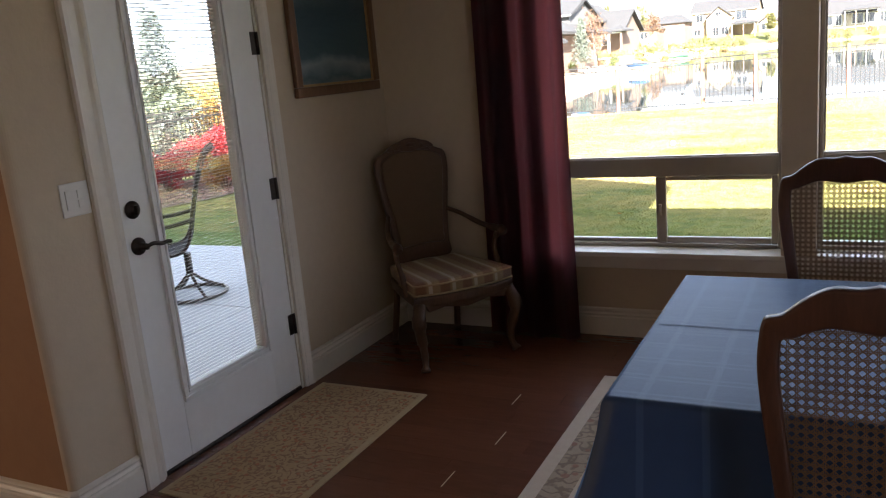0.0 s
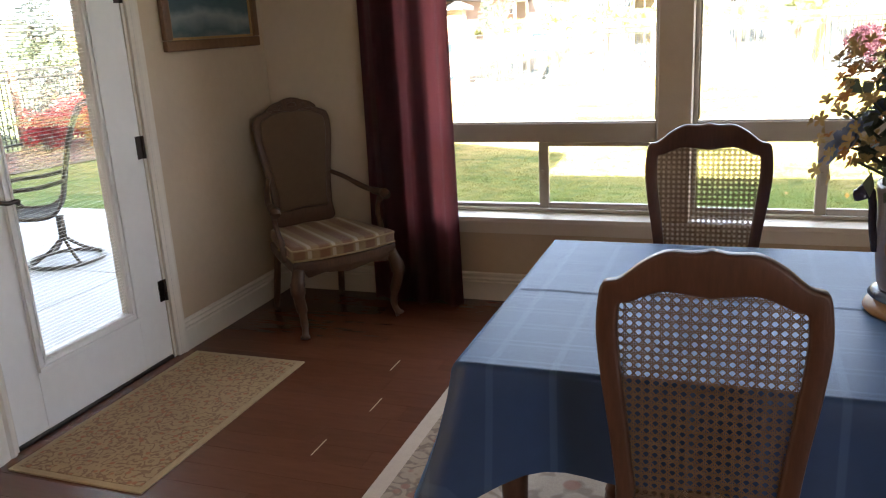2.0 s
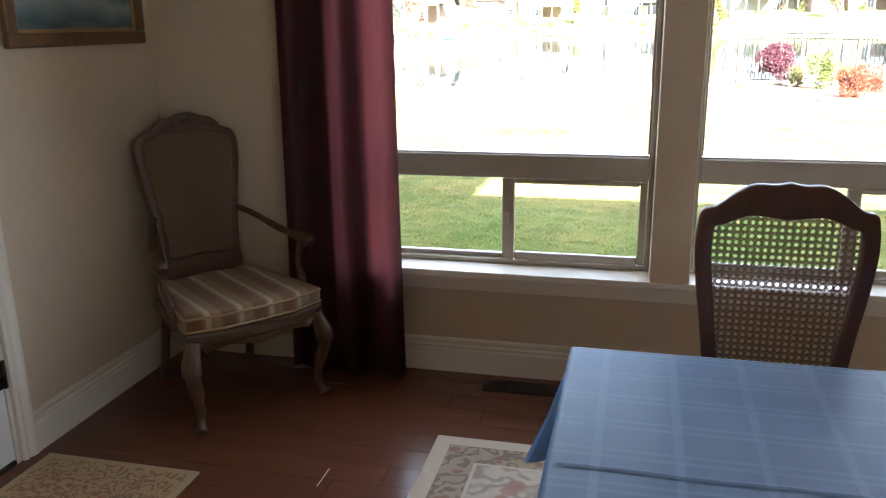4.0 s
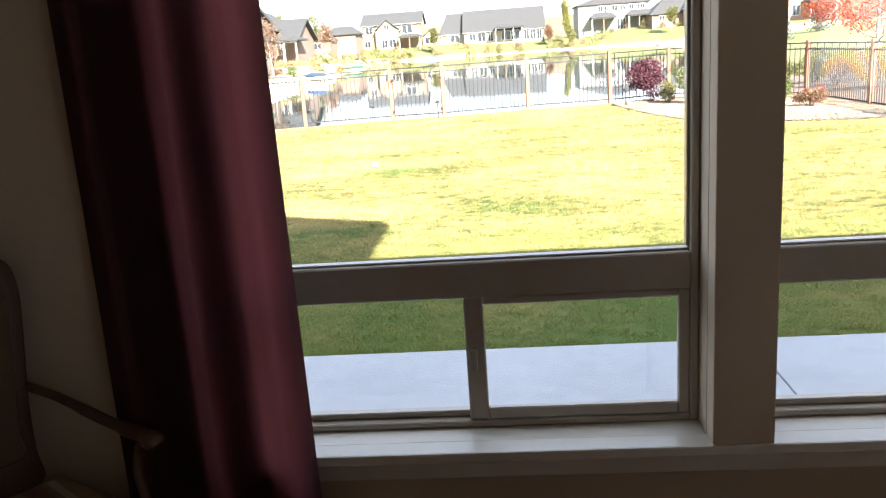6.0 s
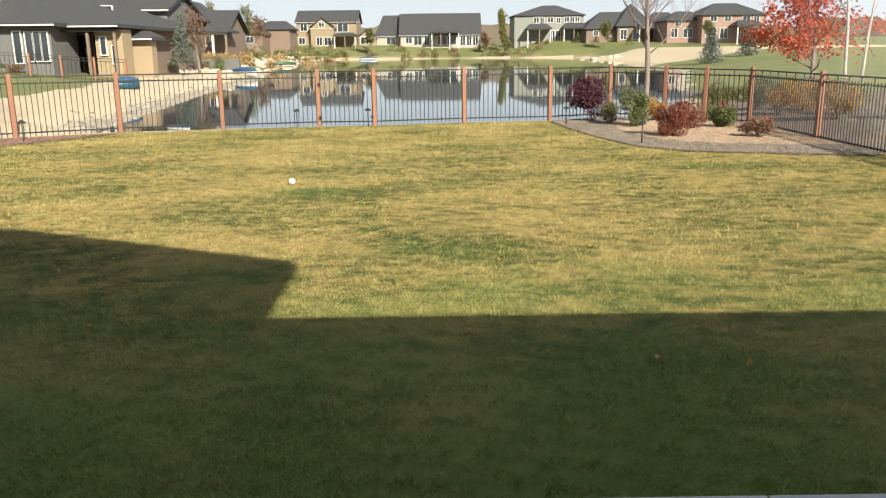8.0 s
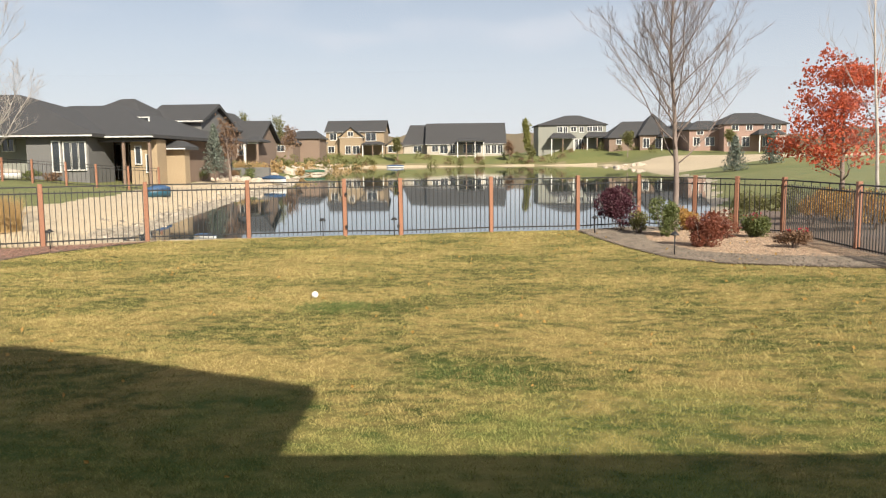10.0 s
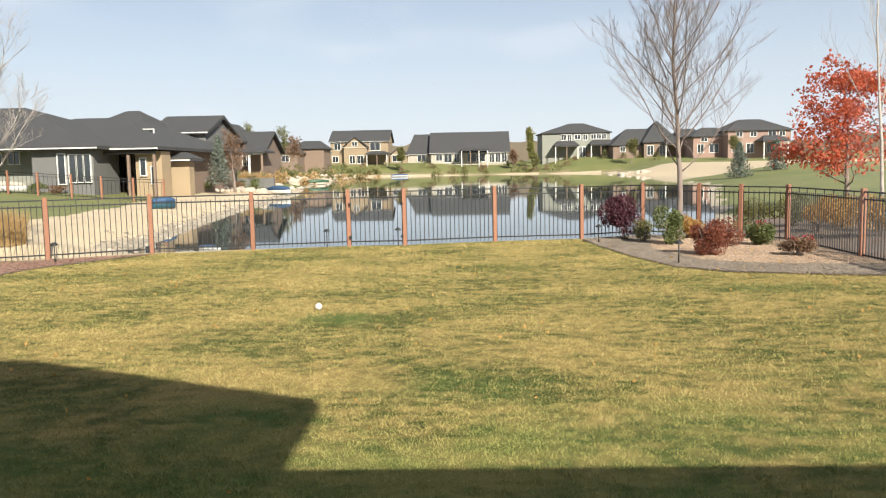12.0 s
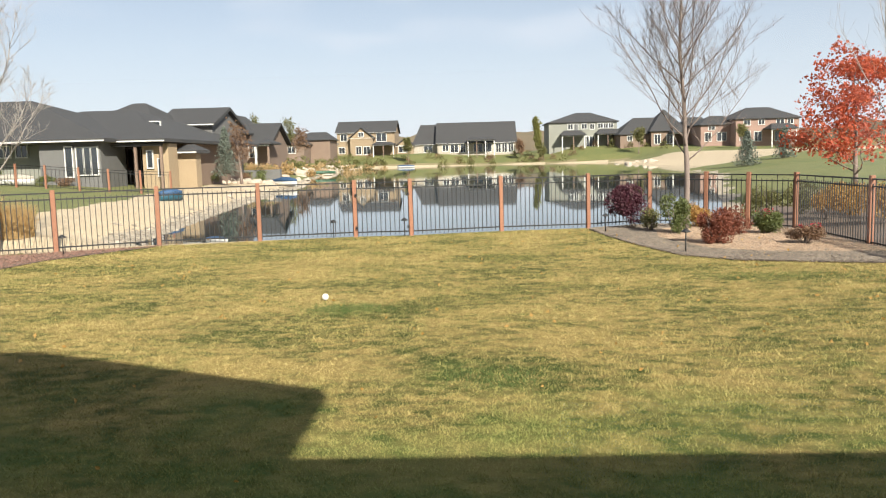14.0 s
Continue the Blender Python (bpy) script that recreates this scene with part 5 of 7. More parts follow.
house("grey single-storey house with white trim and hip roof", GREYWALL,
      [(-23.3, -19.7, 46, 3.4, 0.95, 3.1, 6.08, -31.1, -27.4, "hip"), (-33.0, -23.32, 47.5, 12, 0.93, 3.09, 6.1, -34.1, -29.4, "hip", SAGEWALL)],
      [(-21.73, 1.1, -21.34, 2.79), (-21.07, 1.2, -20.7, 2.74), (-20.62, 1.2, -20.28, 2.74), (-20.2, 1.2, -19.86, 2.74), (-27.49, 2.35, -26.83, 2.96), (-26.58, 2.33, -25.85, 2.95), (-25.45, 2.32, -24.8, 3.0)],
      [], [(-34, -19.15, 45.4, 61), None])
house("tan house with a deep shaded porch and dark roofs", TANWALL,
      [(-22.6, -17.2, 53.5, 12, 0.9, 3.05, 5.6, -26.2, -22.4, "hip", BROWNWALL), (-22.3, -18.25, 62, 8, 2.5, 4.62, 6.2, -22, -18, "gable", GREYWALL), (-17.8, -16.95, 49.2, 1.4, 0.8, 2.76, 3, 0, 0, "hip"), (-16.75, -15.6, 50.2, 0.9, 0.8, 2.36, 2.9, -16.5, -15.9, "hip"), (-22.0, -20.0, 60, 6, 3.0, 3.6, 6.4, -24.3, -23.3, "hip", BROWNWALL), (-18.08, -16.5, 48.0, 1.5, 0.8, 2.92, 3, 0, 0, "hip")],
      [(-21.74, 1.1, -21.36, 2.75), (-21.3, 1.1, -20.95, 2.75), (-20.4, 1.1, -20.05, 2.75), (-19.98, 1.1, -19.66, 2.75), (-17.1, 1.0, -16.98, 2.0), (-17.75, 1.5, -17.45, 2.5), (-20.5, 4.05, -19.0, 4.5)],
      [(-19.9, -16.6, 47.3, 0.83, 2.98, None)], [(-27.2, -16.3, 47, 68), (-22.7, -17.95, 61.6, 70.4), None, (-17.0, -15.35, 49.7, 52.2), (-27.5, -19.6, 55, 69), None])
house("brown gabled house with a dark roof", BROWNWALL,
      [(-29.2, -24.58, 92, 10, 1.78, 5.02, 7.45, -27.81, -27.77, "front"), (-25.27, -21.9, 94, 9, 2.01, 3.86, 6.39, -26.19, -23.16, "gable")],
      [(-26.9, 5.5, -26.3, 6.2), (-26.0, 5.1, -25.4, 6.1), (-24.27, 2.27, -23.37, 3.61)],
      [(-22.85, -21.2, 91, 1.99, 3.67, 4.19)])
house("low brown house with a dark roof among shore trees", BROWNWALL,
      [(-46.0, -36.68, 185, 12, 3.09, 5.43, 8.24, -44.59, -39.82, "hip"), (-39.5, -32.0, 193, 10, 3.33, 6.58, 8.65, -37.8, -33.58, "hip")],
      [(-42.58, 3.88, -41.55, 4.94), (-40.33, 3.59, -38.65, 4.91)], [])
house("tan two-storey house with white trim and dark roof", TAUPEWALL,
      [(-36.11, -20.2, 222, 14, 2.65, 9.02, 12.45, -37.22, -21.36, "gable"), (-32.17, -25.92, 220, 6, 2.66, 7.43, 10.47, -29.29, -29.26, "front"), (-39.12, -36.13, 222, 8, 2.93, 6.05, 7.71, -39.4, -36.83, "gable"), (-19.91, -15.17, 224, 8, 2.83, 5.03, 7.32, -17.81, -17.77, "front")],
      [(-35.02, 6.92, -33.33, 8.66), (-29.8, 7.9, -28.5, 9.0), (-25.11, 6.62, -22.48, 8.67), (-30.55, 3.12, -29.19, 5.15), (-28.52, 3.09, -26.85, 5.12), (-35.58, 3.51, -34.04, 5.09), (-19.24, 3.46, -17.05, 5.21)],
      [(-25.64, -20.06, 217, 2.57, 5.49, 6.1)], None, 1.0)
house("long white house with a wide dark gable roof", CREAMWALL,
      [(-9.54, 11.77, 222, 16, 2.74, 5.37, 11.41, -10.15, 11.53, "gable"), (-16.19, -9.56, 225, 14, 2.93, 5.29, 11.06, -14.66, -10.1, "hip")],
      [(-3.12, 2.93, -1.89, 5.2), (6.52, 2.81, 7.74, 5.1), (8.22, 2.79, 9.45, 5.1), (9.92, 2.77, 11.15, 5.1), (-8.11, 3.46, -6.56, 5.03), (0.47, 3.03, 2.78, 5.2), (3.1, 3.0, 5.26, 5.2), (-5.9, 3.0, -3.9, 5.1), (-13.4, 3.3, -11.2, 5.0)],
      [(-1.23, 5.98, 217, 2.71, 6.06, 6.67)], None, 2.1)
house("sage two-storey house with a hip roof", SAGEWALL,
      [(19.98, 37.83, 215, 14, 2.94, 9.92, 12.79, 27.93, 31.75, "hip")],
      [(25.03, 8.18, 26.23, 9.5), (26.66, 7.87, 27.56, 9.5), (28.59, 8.28, 29.93, 9.5), (30.82, 8.1, 31.86, 9.4), (32.89, 8.37, 34.08, 9.5), (34.37, 8.35, 35.41, 9.5), (35.7, 8.33, 36.74, 9.5), (29.35, 3.37, 30.41, 6.21), (30.69, 3.35, 31.89, 6.19)],
      [(22.96, 28.98, 211, 2.96, 6.48, 7.65), (32.2, 39.95, 211, 2.82, 6.63, 7.8)], None, 2.4)
house("brown house with steep dark hip roofs", BROWNWALL,
      [(39.24, 50.91, 205, 14, 3.36, 6.18, 10.56, 43.79, 49.59, "hip"), (46.54, 54.87, 203, 14, 3.26, 6.75, 12.39, 51.0, 51.4, "hip"), (54.41, 62.1, 205, 12, 3.18, 6.42, 10.31, 57.27, 61.14, "hip")],
      [(41.04, 4.67, 42.18, 5.81), (47.33, 3.71, 48.76, 5.96), (50.38, 3.67, 51.81, 5.92), (56.18, 3.9, 57.34, 5.89), (58.97, 3.86, 60.13, 5.85)],
      [(50.88, 54.6, 199, 3.22, 6.14, 7.52)])
house("pink brick two-storey house with a dark hip roof", PINKWALL,
      [(62.43, 76.66, 188, 14, 3.1, 8.62, 11.53, 67.0, 72.3, "hip"), (55.6, 64.4, 192, 12, 3.25, 7.58, 9.93, 59.2, 62.5, "hip")],
      [(67.5, 7.34, 68.8, 8.4), (71.56, 7.41, 73.23, 8.4), (74.08, 7.38, 75.25, 8.4), (63.38, 3.79, 65.6, 5.88), (71.26, 3.57, 72.59, 5.64), (72.78, 3.55, 74.36, 5.62), (56.6, 3.9, 58.0, 5.8), (59.4, 3.9, 61.4, 5.8), (57.4, 6.5, 58.8, 7.3), (66.6, 3.6, 68.2, 5.7), (64.2, 7.3, 65.6, 8.4)],
      [(68.72, 74.22, 183, 3.03, 6.07, 7.2)])

# ---- trees and shrubs ----
BARK = mat("grey_bark", (0.26, 0.2, 0.17), (0.17, 0.13, 0.11), 5, 0.9, stretch=(3, 3, 1), bump=0.4)
WHITEBARK = mat("birch_bark", (0.5, 0.45, 0.4), (0.24, 0.2, 0.17), 4, 0.8, stretch=(1, 1, 3), bump=0.2)


def leafmat(name, c1, c2, through=0.35):
    return translucent(mat(name, c1, c2, 1.5, 0.6, island=0.9), through, tuple(min(1, v * 1.4) for v in c1))


RED = leafmat("red_leaves", (0.52, 0.12, 0.045), (0.28, 0.04, 0.028))
CRIMSON = leafmat("crimson_leaves", (0.4, 0.03, 0.04), (0.25, 0.03, 0.03))
PURPLE = leafmat("plum_leaves", (0.085, 0.018, 0.03), (0.05, 0.014, 0.022), 0.2)
RUST = leafmat("rust_leaves", (0.25, 0.078, 0.04), (0.14, 0.042, 0.025))
DULL = leafmat("brown_twig_leaves", (0.22, 0.12, 0.065), (0.12, 0.075, 0.045), 0.2)
LIME = leafmat("yellow_green_leaves", (0.24, 0.225, 0.065), (0.14, 0.145, 0.045))
GREEN = leafmat("green_leaves", (0.15, 0.17, 0.05), (0.075, 0.095, 0.03))
OLIVE = leafmat("olive_leaves", (0.17, 0.16, 0.05), (0.1, 0.1, 0.035))
GOLD = leafmat("gold_leaves", (0.42, 0.24, 0.06), (0.26, 0.15, 0.045))
STRAW = leafmat("straw_grass", (0.46, 0.32, 0.15), (0.3, 0.2, 0.09))
SPRUCE = leafmat("spruce_needles", (0.085, 0.105, 0.075), (0.16, 0.18, 0.15), 0.1)


def branching(rng, base, height, spread, r0, levels, splits, up=0.6, first=0.3, lean=(0, 0), n0=10, reach=1.0):
    """A trunk and its limbs as one mesh; gives the mesh and the twig ends."""
    bm = bmesh.new()
    tips = []

    def grow(p, d, length, r, level):
        pts, rad = [p.copy()], [r]
        q, dd = p.copy(), d.copy()
        k = 6 if level == 0 else 4
        for i in range(k):
            dd = (dd + Vector((rng.uniform(-1, 1), rng.uniform(-1, 1), rng.uniform(-0.4, 1) * up)) * (0.06 if level == 0 else 0.16)).normalized()
            q = q + dd * length / k
            pts.append(q.copy())
            rad.append(r * (1 - 0.75 * (i + 1) / k))
        tube(pts, [max(v, 0.0035) for v in rad], 8 if level == 0 else 5 if level == 1 else 3, bm)
        if level >= levels:
            tips.extend(pts[1:])
            return
        n = n0 if level == 0 else splits
        for i in range(n):
            u = first + (1 - first) * (i + rng.random()) / n if level == 0 else 0.25 + 0.75 * (i + rng.random()) / n
            j = min(int(u * k), k - 1)
            b = pts[j].lerp(pts[j + 1], u * k - j)
            a = rng.uniform(0, 6.283)
            tilt = rng.uniform(0.5, 1.0) * spread * (1.1 - 0.5 * u if level == 0 else 1)
            o = Vector((math.cos(a), math.sin(a), 0))
            nd = (dd * 0.35 + Vector((0, 0, up)) + o * tilt).normalized()
            grow(b, nd, length * rng.uniform(0.42, 0.62) * (1.15 - 0.5 * u) * (reach if level == 0 else 1), rad[j] * (0.36 if level == 0 else 0.55), level + 1)

    grow(Vector(base), Vector((lean[0], lean[1], 1)).normalized(), height, r0, 0)
    return bm, tips


def leaves(pts, rng, size, per, jitter, material, name="crown", droop=0.0):
    """Many small folded leaves about the given points."""
    P = np.repeat(np.array([tuple(p) for p in pts], float), per, 0)
    n = len(P)
    g = np.random.default_rng(rng.randrange(10 ** 6))
    P += g.normal(0, jitter, (n, 3))
    a = g.normal(0, 1, (n, 3))
    a[:, 2] -= droop
    a /= np.linalg.norm(a, axis=1)[:, None]
    c = np.cross(a, g.normal(0, 1, (n, 3)))
    c /= np.linalg.norm(c, axis=1)[:, None] + 1e-9
    nn = np.cross(a, c)
    s = size * g.uniform(0.6, 1.3, (n, 1))
    V = np.stack([P, P + a * s * 0.5 + c * s * 0.33 + nn * s * 0.1, P + a * s, P + a * s * 0.5 - c * s * 0.33 + nn * s * 0.1], 1).reshape(-1, 3)
    k = np.arange(n)[:, None] * 4
    F = np.concatenate([k + np.array([[0, 1, 2]]), k + np.array([[0, 2, 3]])])
    me = bpy.data.meshes.new(name)
    me.from_pydata(V.tolist(), [], F.tolist())
    me.materials.append(material)
    return me


def tree(label, base, height, spread, r0, seed, levels=3, splits=5, n0=11, leaf=None, size=0.08, per=4, jitter=0.1, bark=BARK, first=0.3, lean=(0, 0), up=0.6, group="trees", reach=1.0):
    rng = random.Random(seed)
    t = thing("tree", label, "tree", group=group)
    bm, tips = branching(rng, (0, 0, -0.1), height, spread, r0, levels, splits, up, first, lean, n0, reach)
    t.matrix_world = pose(*base)
    part("trunk", bm, bark, t)
    if leaf is not None:
        tagged(part("crown", leaves(tips, rng, size, per, jitter, leaf), None, t), kind="stuff")
    return t


def shrub(name, label, base, rx, ry, h, material, n, size, seed, blossoms=None, category="shrub", stems=9):
    rng = random.Random(seed)
    s = thing(name, label, category, pose(*base), "shrubs in the beds")
    st = bmesh.new()
    pts = []
    for i in range(stems):
        a = rng.uniform(0, 6.283)
        r = rng.uniform(0.3, 0.85)
        tip = Vector((rx * r * math.cos(a), ry * r * math.sin(a), h * rng.uniform(0.65, 0.97) * (1.1 - 0.4 * r)))
        tube([(0.03 * math.cos(a), 0.03 * math.sin(a), -0.03), tip * 0.5 + Vector((0, 0, 0.05 * h)), tip], [0.012, 0.008, 0.004], 4, st)
    part("stem", st, BARK, s)
    lobes = [(rng.uniform(-0.5, 0.5) * rx, rng.uniform(-0.5, 0.5) * ry, h * rng.uniform(0.25, 0.74), rng.uniform(0.26, 0.5)) for _ in range(9)]
    while len(pts) < n * 1.4:
        x, y, z, r = rng.choice(lobes)
        v = Vector((rng.gauss(0, 1), rng.gauss(0, 1), rng.gauss(0, 1))).normalized() * r * rng.uniform(0.55, 1.0) ** 0.5
        p = Vector((x + v.x * rx, y + v.y * ry, z + v.z * h * 0.62))
        if 0.02 < p.z < h:
            pts.append(p)
    tagged(part("foliage", leaves(pts, rng, size * 0.75, 1, 0.02, material, "foliage"), None, s), kind="stuff")
    if blossoms is not None:
        top = sorted(pts, key=lambda p: -p.z)[:40]
        part("blossom", leaves(rng.sample(top, 7), rng, 0.05, 6, 0.03, blossoms, "blossom"), None, s, "red blossoms")
    return s


def bare_tree(label, base, height, half, r0, seed, n0, bark, low=0.24, lean=(0, 0)):
    """A slim leader with curving limbs and a haze of fine twigs."""
    rng = random.Random(seed)
    t = thing("tree", label, "tree", pose(*base), "trees")
    bm = bmesh.new()

    def limb(p, d, length, r, level):
        k = 7 if level == 1 else 4
        pts, q, dd = [p], p.copy(), d.copy()
        for i in range(k):
            dd = (dd + Vector((rng.uniform(-0.2, 0.2), rng.uniform(-0.2, 0.2), 0.13 if level == 1 else rng.uniform(-0.05, 0.16)))).normalized()
            q = q + dd * length / k
            pts.append(q.copy())
        tube(pts, [max(0.0022, r * (1 - 0.8 * i / k)) for i in range(k + 1)], 5 if level == 1 else 3, bm)
        if level == 4:
            return
        n = (11, 7, 3)[level - 1]
        for i in range(n):
            u = 0.18 + 0.8 * (i + rng.random()) / n
            j = min(int(u * k), k - 1)
            b = pts[j].lerp(pts[j + 1], u * k - j)
            side = Vector((rng.uniform(-1, 1), rng.uniform(-1, 1), rng.uniform(-0.25, 0.75)))
            limb(b, (dd * 0.8 + side * 0.75).normalized(), length * rng.uniform(0.3, 0.55) * (1.15 - 0.55 * u), r * 0.5 * (1 - 0.5 * u), level + 1)

    line, q = [Vector((0, 0, -0.15))], Vector((0, 0, -0.15))
    for i in range(12):
        q = q + Vector((rng.uniform(-0.05, 0.05) + lean[0], rng.uniform(-0.05, 0.05) + lean[1], height / 12))
        line.append(q.copy())
    tube(line, [r0 * (1 - 0.93 * (i / 12) ** 0.75) + 0.004 for i in range(13)], 9, bm)
    for i in range(n0):
        u = low + (0.97 - low) * (i + rng.random() * 0.8) / n0
        j = min(int(u * 12), 11)
        b = line[j].lerp(line[j + 1], u * 12 - j)
        a = i * 2.4 + rng.uniform(-0.5, 0.5)
        w = half * (1.12 - 0.9 * abs(u - 0.34) ** 0.9)
        limb(b, Vector((math.cos(a), math.sin(a), rng.uniform(0.42, 0.8) + 0.9 * u)).normalized(), w * rng.uniform(0.85, 1.4), r0 * (0.28 - 0.16 * u), 1)
    part("trunk", bm, bark, t)
    return t


bare_tree("tall bare grey tree with fine twigs by the fence", (6.83, 19.75, LAWN_Z), 7.4, 2.15, 0.082, 11, 42, BARK, 0.24, (-0.02, 0))
bare_tree("bare birch with pale trunk by the fence", (-8.72, 17.0, LAWN_Z), 6.6, 1.75, 0.085, 5, 26, WHITEBARK, 0.24, (-0.03, 0))
tree("maple with bright orange-red autumn leaves", (15.65, 30, gz(15.65, 30)), 4.15, 2.2, 0.1, 21, 3, 5, 18, RED, 0.135, 4, 0.12, first=0.12, up=0.24, reach=1.32)
tree("bare white birch beyond the side fence", (13.9, 24, gz(13.9, 24)), 6.8, 0.6, 0.06, 31, 3, 4, 10, None, 0.08, 1, 0.15, bark=WHITEBARK, first=0.3, lean=(-0.04, 0.02))
tree("white birch trunk with sparse leaves beyond the fence", (14.6, 24.6, gz(14.6, 24.6)), 6.2, 0.55, 0.05, 33, 3, 4, 8, RED, 0.08, 1, 0.15, bark=WHITEBARK, first=0.35, lean=(0.08, 0.02))


def conifer(label, base, h, r, seed):
    rng = random.Random(seed)
    t = thing("conifer", label, "tree", pose(*base), "evergreens")
    b = bmesh.new()
    tube([(0, 0, -0.6), (0, 0, h * 0.5), (0, 0, h)], [0.05 * h / 3, 0.03 * h / 3, 0.008], 6, b)
    pts = []
    rings = 15
    for i in range(rings):
        z = h * (0.06 + 0.9 * i / rings)
        rr = r * (1 - i / rings) ** 0.85 * rng.uniform(0.85, 1.1)
        for k in range(9):
            a = 6.283 * (k + rng.random() * 0.6) / 9
            for u in np.linspace(0.15, 1, 9):
                pts.append((rr * u * math.cos(a), rr * u * math.sin(a), z + 0.1 * h * (1 - u) * 0.3 - 0.07 * h * u * 0.5))
            tube([(0, 0, z), (rr * math.cos(a), rr * math.sin(a), z - 0.035 * h)], [0.012, 0.004], 3, b)
    part("trunk", b, BARK, t)
    tagged(part("crown", leaves(pts, rng, 0.1 * r + 0.05, 2, 0.045 * r, SPRUCE), None, t), kind="stuff")
    return t


conifer("blue-green spruce beside the grey house", (-15.5, 56, 0.75), 3.6, 0.95, 1)
conifer("spruce beside the brown house", (-22.4, 78, 1.5), 3.6, 1.2, 2)
conifer("blue spruce on the far lawn", (28.6, 80, gz(28.6, 80)), 3.6, 1.35, 3)
conifer("slim spruce on the far lawn", (34.1, 85, gz(34.1, 85)), 3.4, 1.2, 4)
conifer("grey-green spruce behind the side fence", (-9.95, 8.35, LAWN_Z), 3.5, 1.0, 5)
tree("narrow yellow-green poplar between the houses", (19.3, 213, 2.0), 7.6, 0.2, 0.16, 44, 2, 6, 30, LIME, 0.5, 5, 0.28, up=1.1, first=0.04, reach=0.55)
for i, (x, y, h, m) in enumerate(((-33.5, 165, 6, DULL), (-37, 170, 7, OLIVE), (-27, 84, 4.2, DULL), (-15.6, 60, 3.3, DULL), (14.5, 212, 3.6, DULL), (-14.5, 208, 5, OLIVE), (-45, 175, 8, OLIVE), (20, 205, 3, OLIVE), (42, 196, 4.5, OLIVE), (61, 180, 4, OLIVE))):
    tree("small autumn tree on the far shore", (x, y, gz(x, y)), h, 0.8, 0.12, 60 + i, 2, 5, 10, m, 0.06 + 0.0018 * y, 5, 0.26, group="far shore trees")

shrub("shrub", "dark plum barberry bush against the fence", (5.58, 20.25, LAWN_Z), 0.72, 0.5, 1.25, PURPLE, 5200, 0.075, 1)
shrub("shrub", "green rose bush in the gravel bed", (6.22, 18.5, LAWN_Z), 0.42, 0.38, 0.95, GREEN, 1900, 0.075, 2)
shrub("shrub", "olive tuft beside the plum bush", (5.85, 19.4, LAWN_Z), 0.28, 0.25, 0.55, OLIVE, 700, 0.07, 3)
shrub("shrub", "golden brown shrub at the tree's foot", (7.2, 20.0, LAWN_Z), 0.42, 0.4, 0.68, GOLD, 1500, 0.07, 4)
shrub("shrub", "rust-red rounded shrub in the bed", (6.45, 16.3, LAWN_Z), 0.42, 0.4, 0.78, RUST, 3200, 0.06, 5)
shrub("shrub", "rust and olive shrub behind the red one", (7.3, 17.9, LAWN_Z), 0.42, 0.4, 0.68, RUST, 1600, 0.06, 6)
shrub("shrub", "green rose bush with red blossoms", (8.1, 18.0, LAWN_Z), 0.42, 0.38, 0.66, GREEN, 1700, 0.07, 7, CRIMSON)
shrub("shrub", "low brown rose bush with crimson blossoms", (8.1, 15.9, LAWN_Z), 0.42, 0.38, 0.46, DULL, 1500, 0.06, 8, CRIMSON)
for i, (x, y) in enumerate(((10.6, 22.5), (11.6, 21.6), (10.3, 20.3), (11.9, 19.8), (10.9, 18.4), (12.4, 18.0), (10.2, 24.2))):
    shrub("shrub", "yellowing hedge shrub beyond the fence", (x, y, gz(x, y)), 0.7, 0.6, 0.95, GOLD if i % 3 else OLIVE, 1800, 0.08, 20 + i)
shrub("shrub", "crimson shrub along the side fence", (-8.1, 7.5, LAWN_Z), 0.75, 0.7, 1.15, CRIMSON, 3000, 0.07, 40)
shrub("shrub", "golden rounded shrub along the side fence", (-7.3, 6.9, LAWN_Z), 0.5, 0.5, 0.7, GOLD, 2200, 0.06, 41)
shrub("shrub", "crimson shrub along the side fence", (-8.2, 6.45, LAWN_Z), 0.5, 0.45, 0.75, CRIMSON, 1500, 0.07, 42)
shrub("shrub", "tall golden shrub beyond the side fence", (-9.6, 9.4, LAWN_Z), 0.55, 0.55, 1.9, GOLD, 2600, 0.08, 43)
for i, (x, y, h) in enumerate(((-21.5, 45.2, 0.5), (-22.6, 44.8, 0.6), (-25.4, 45, 0.9), (-19.2, 51, 0.7), (-17.2, 58, 1.0), (-18.5, 62, 1.1), (-16.8, 66, 0.9), (-20.5, 69, 1.4))):
    shrub("shrub", "dark shrub by the neighbouring house", (x, y, gz(x, y)), 0.7, 0.6, h, GREEN if i % 3 else DULL, 700, 0.1, 50 + i)


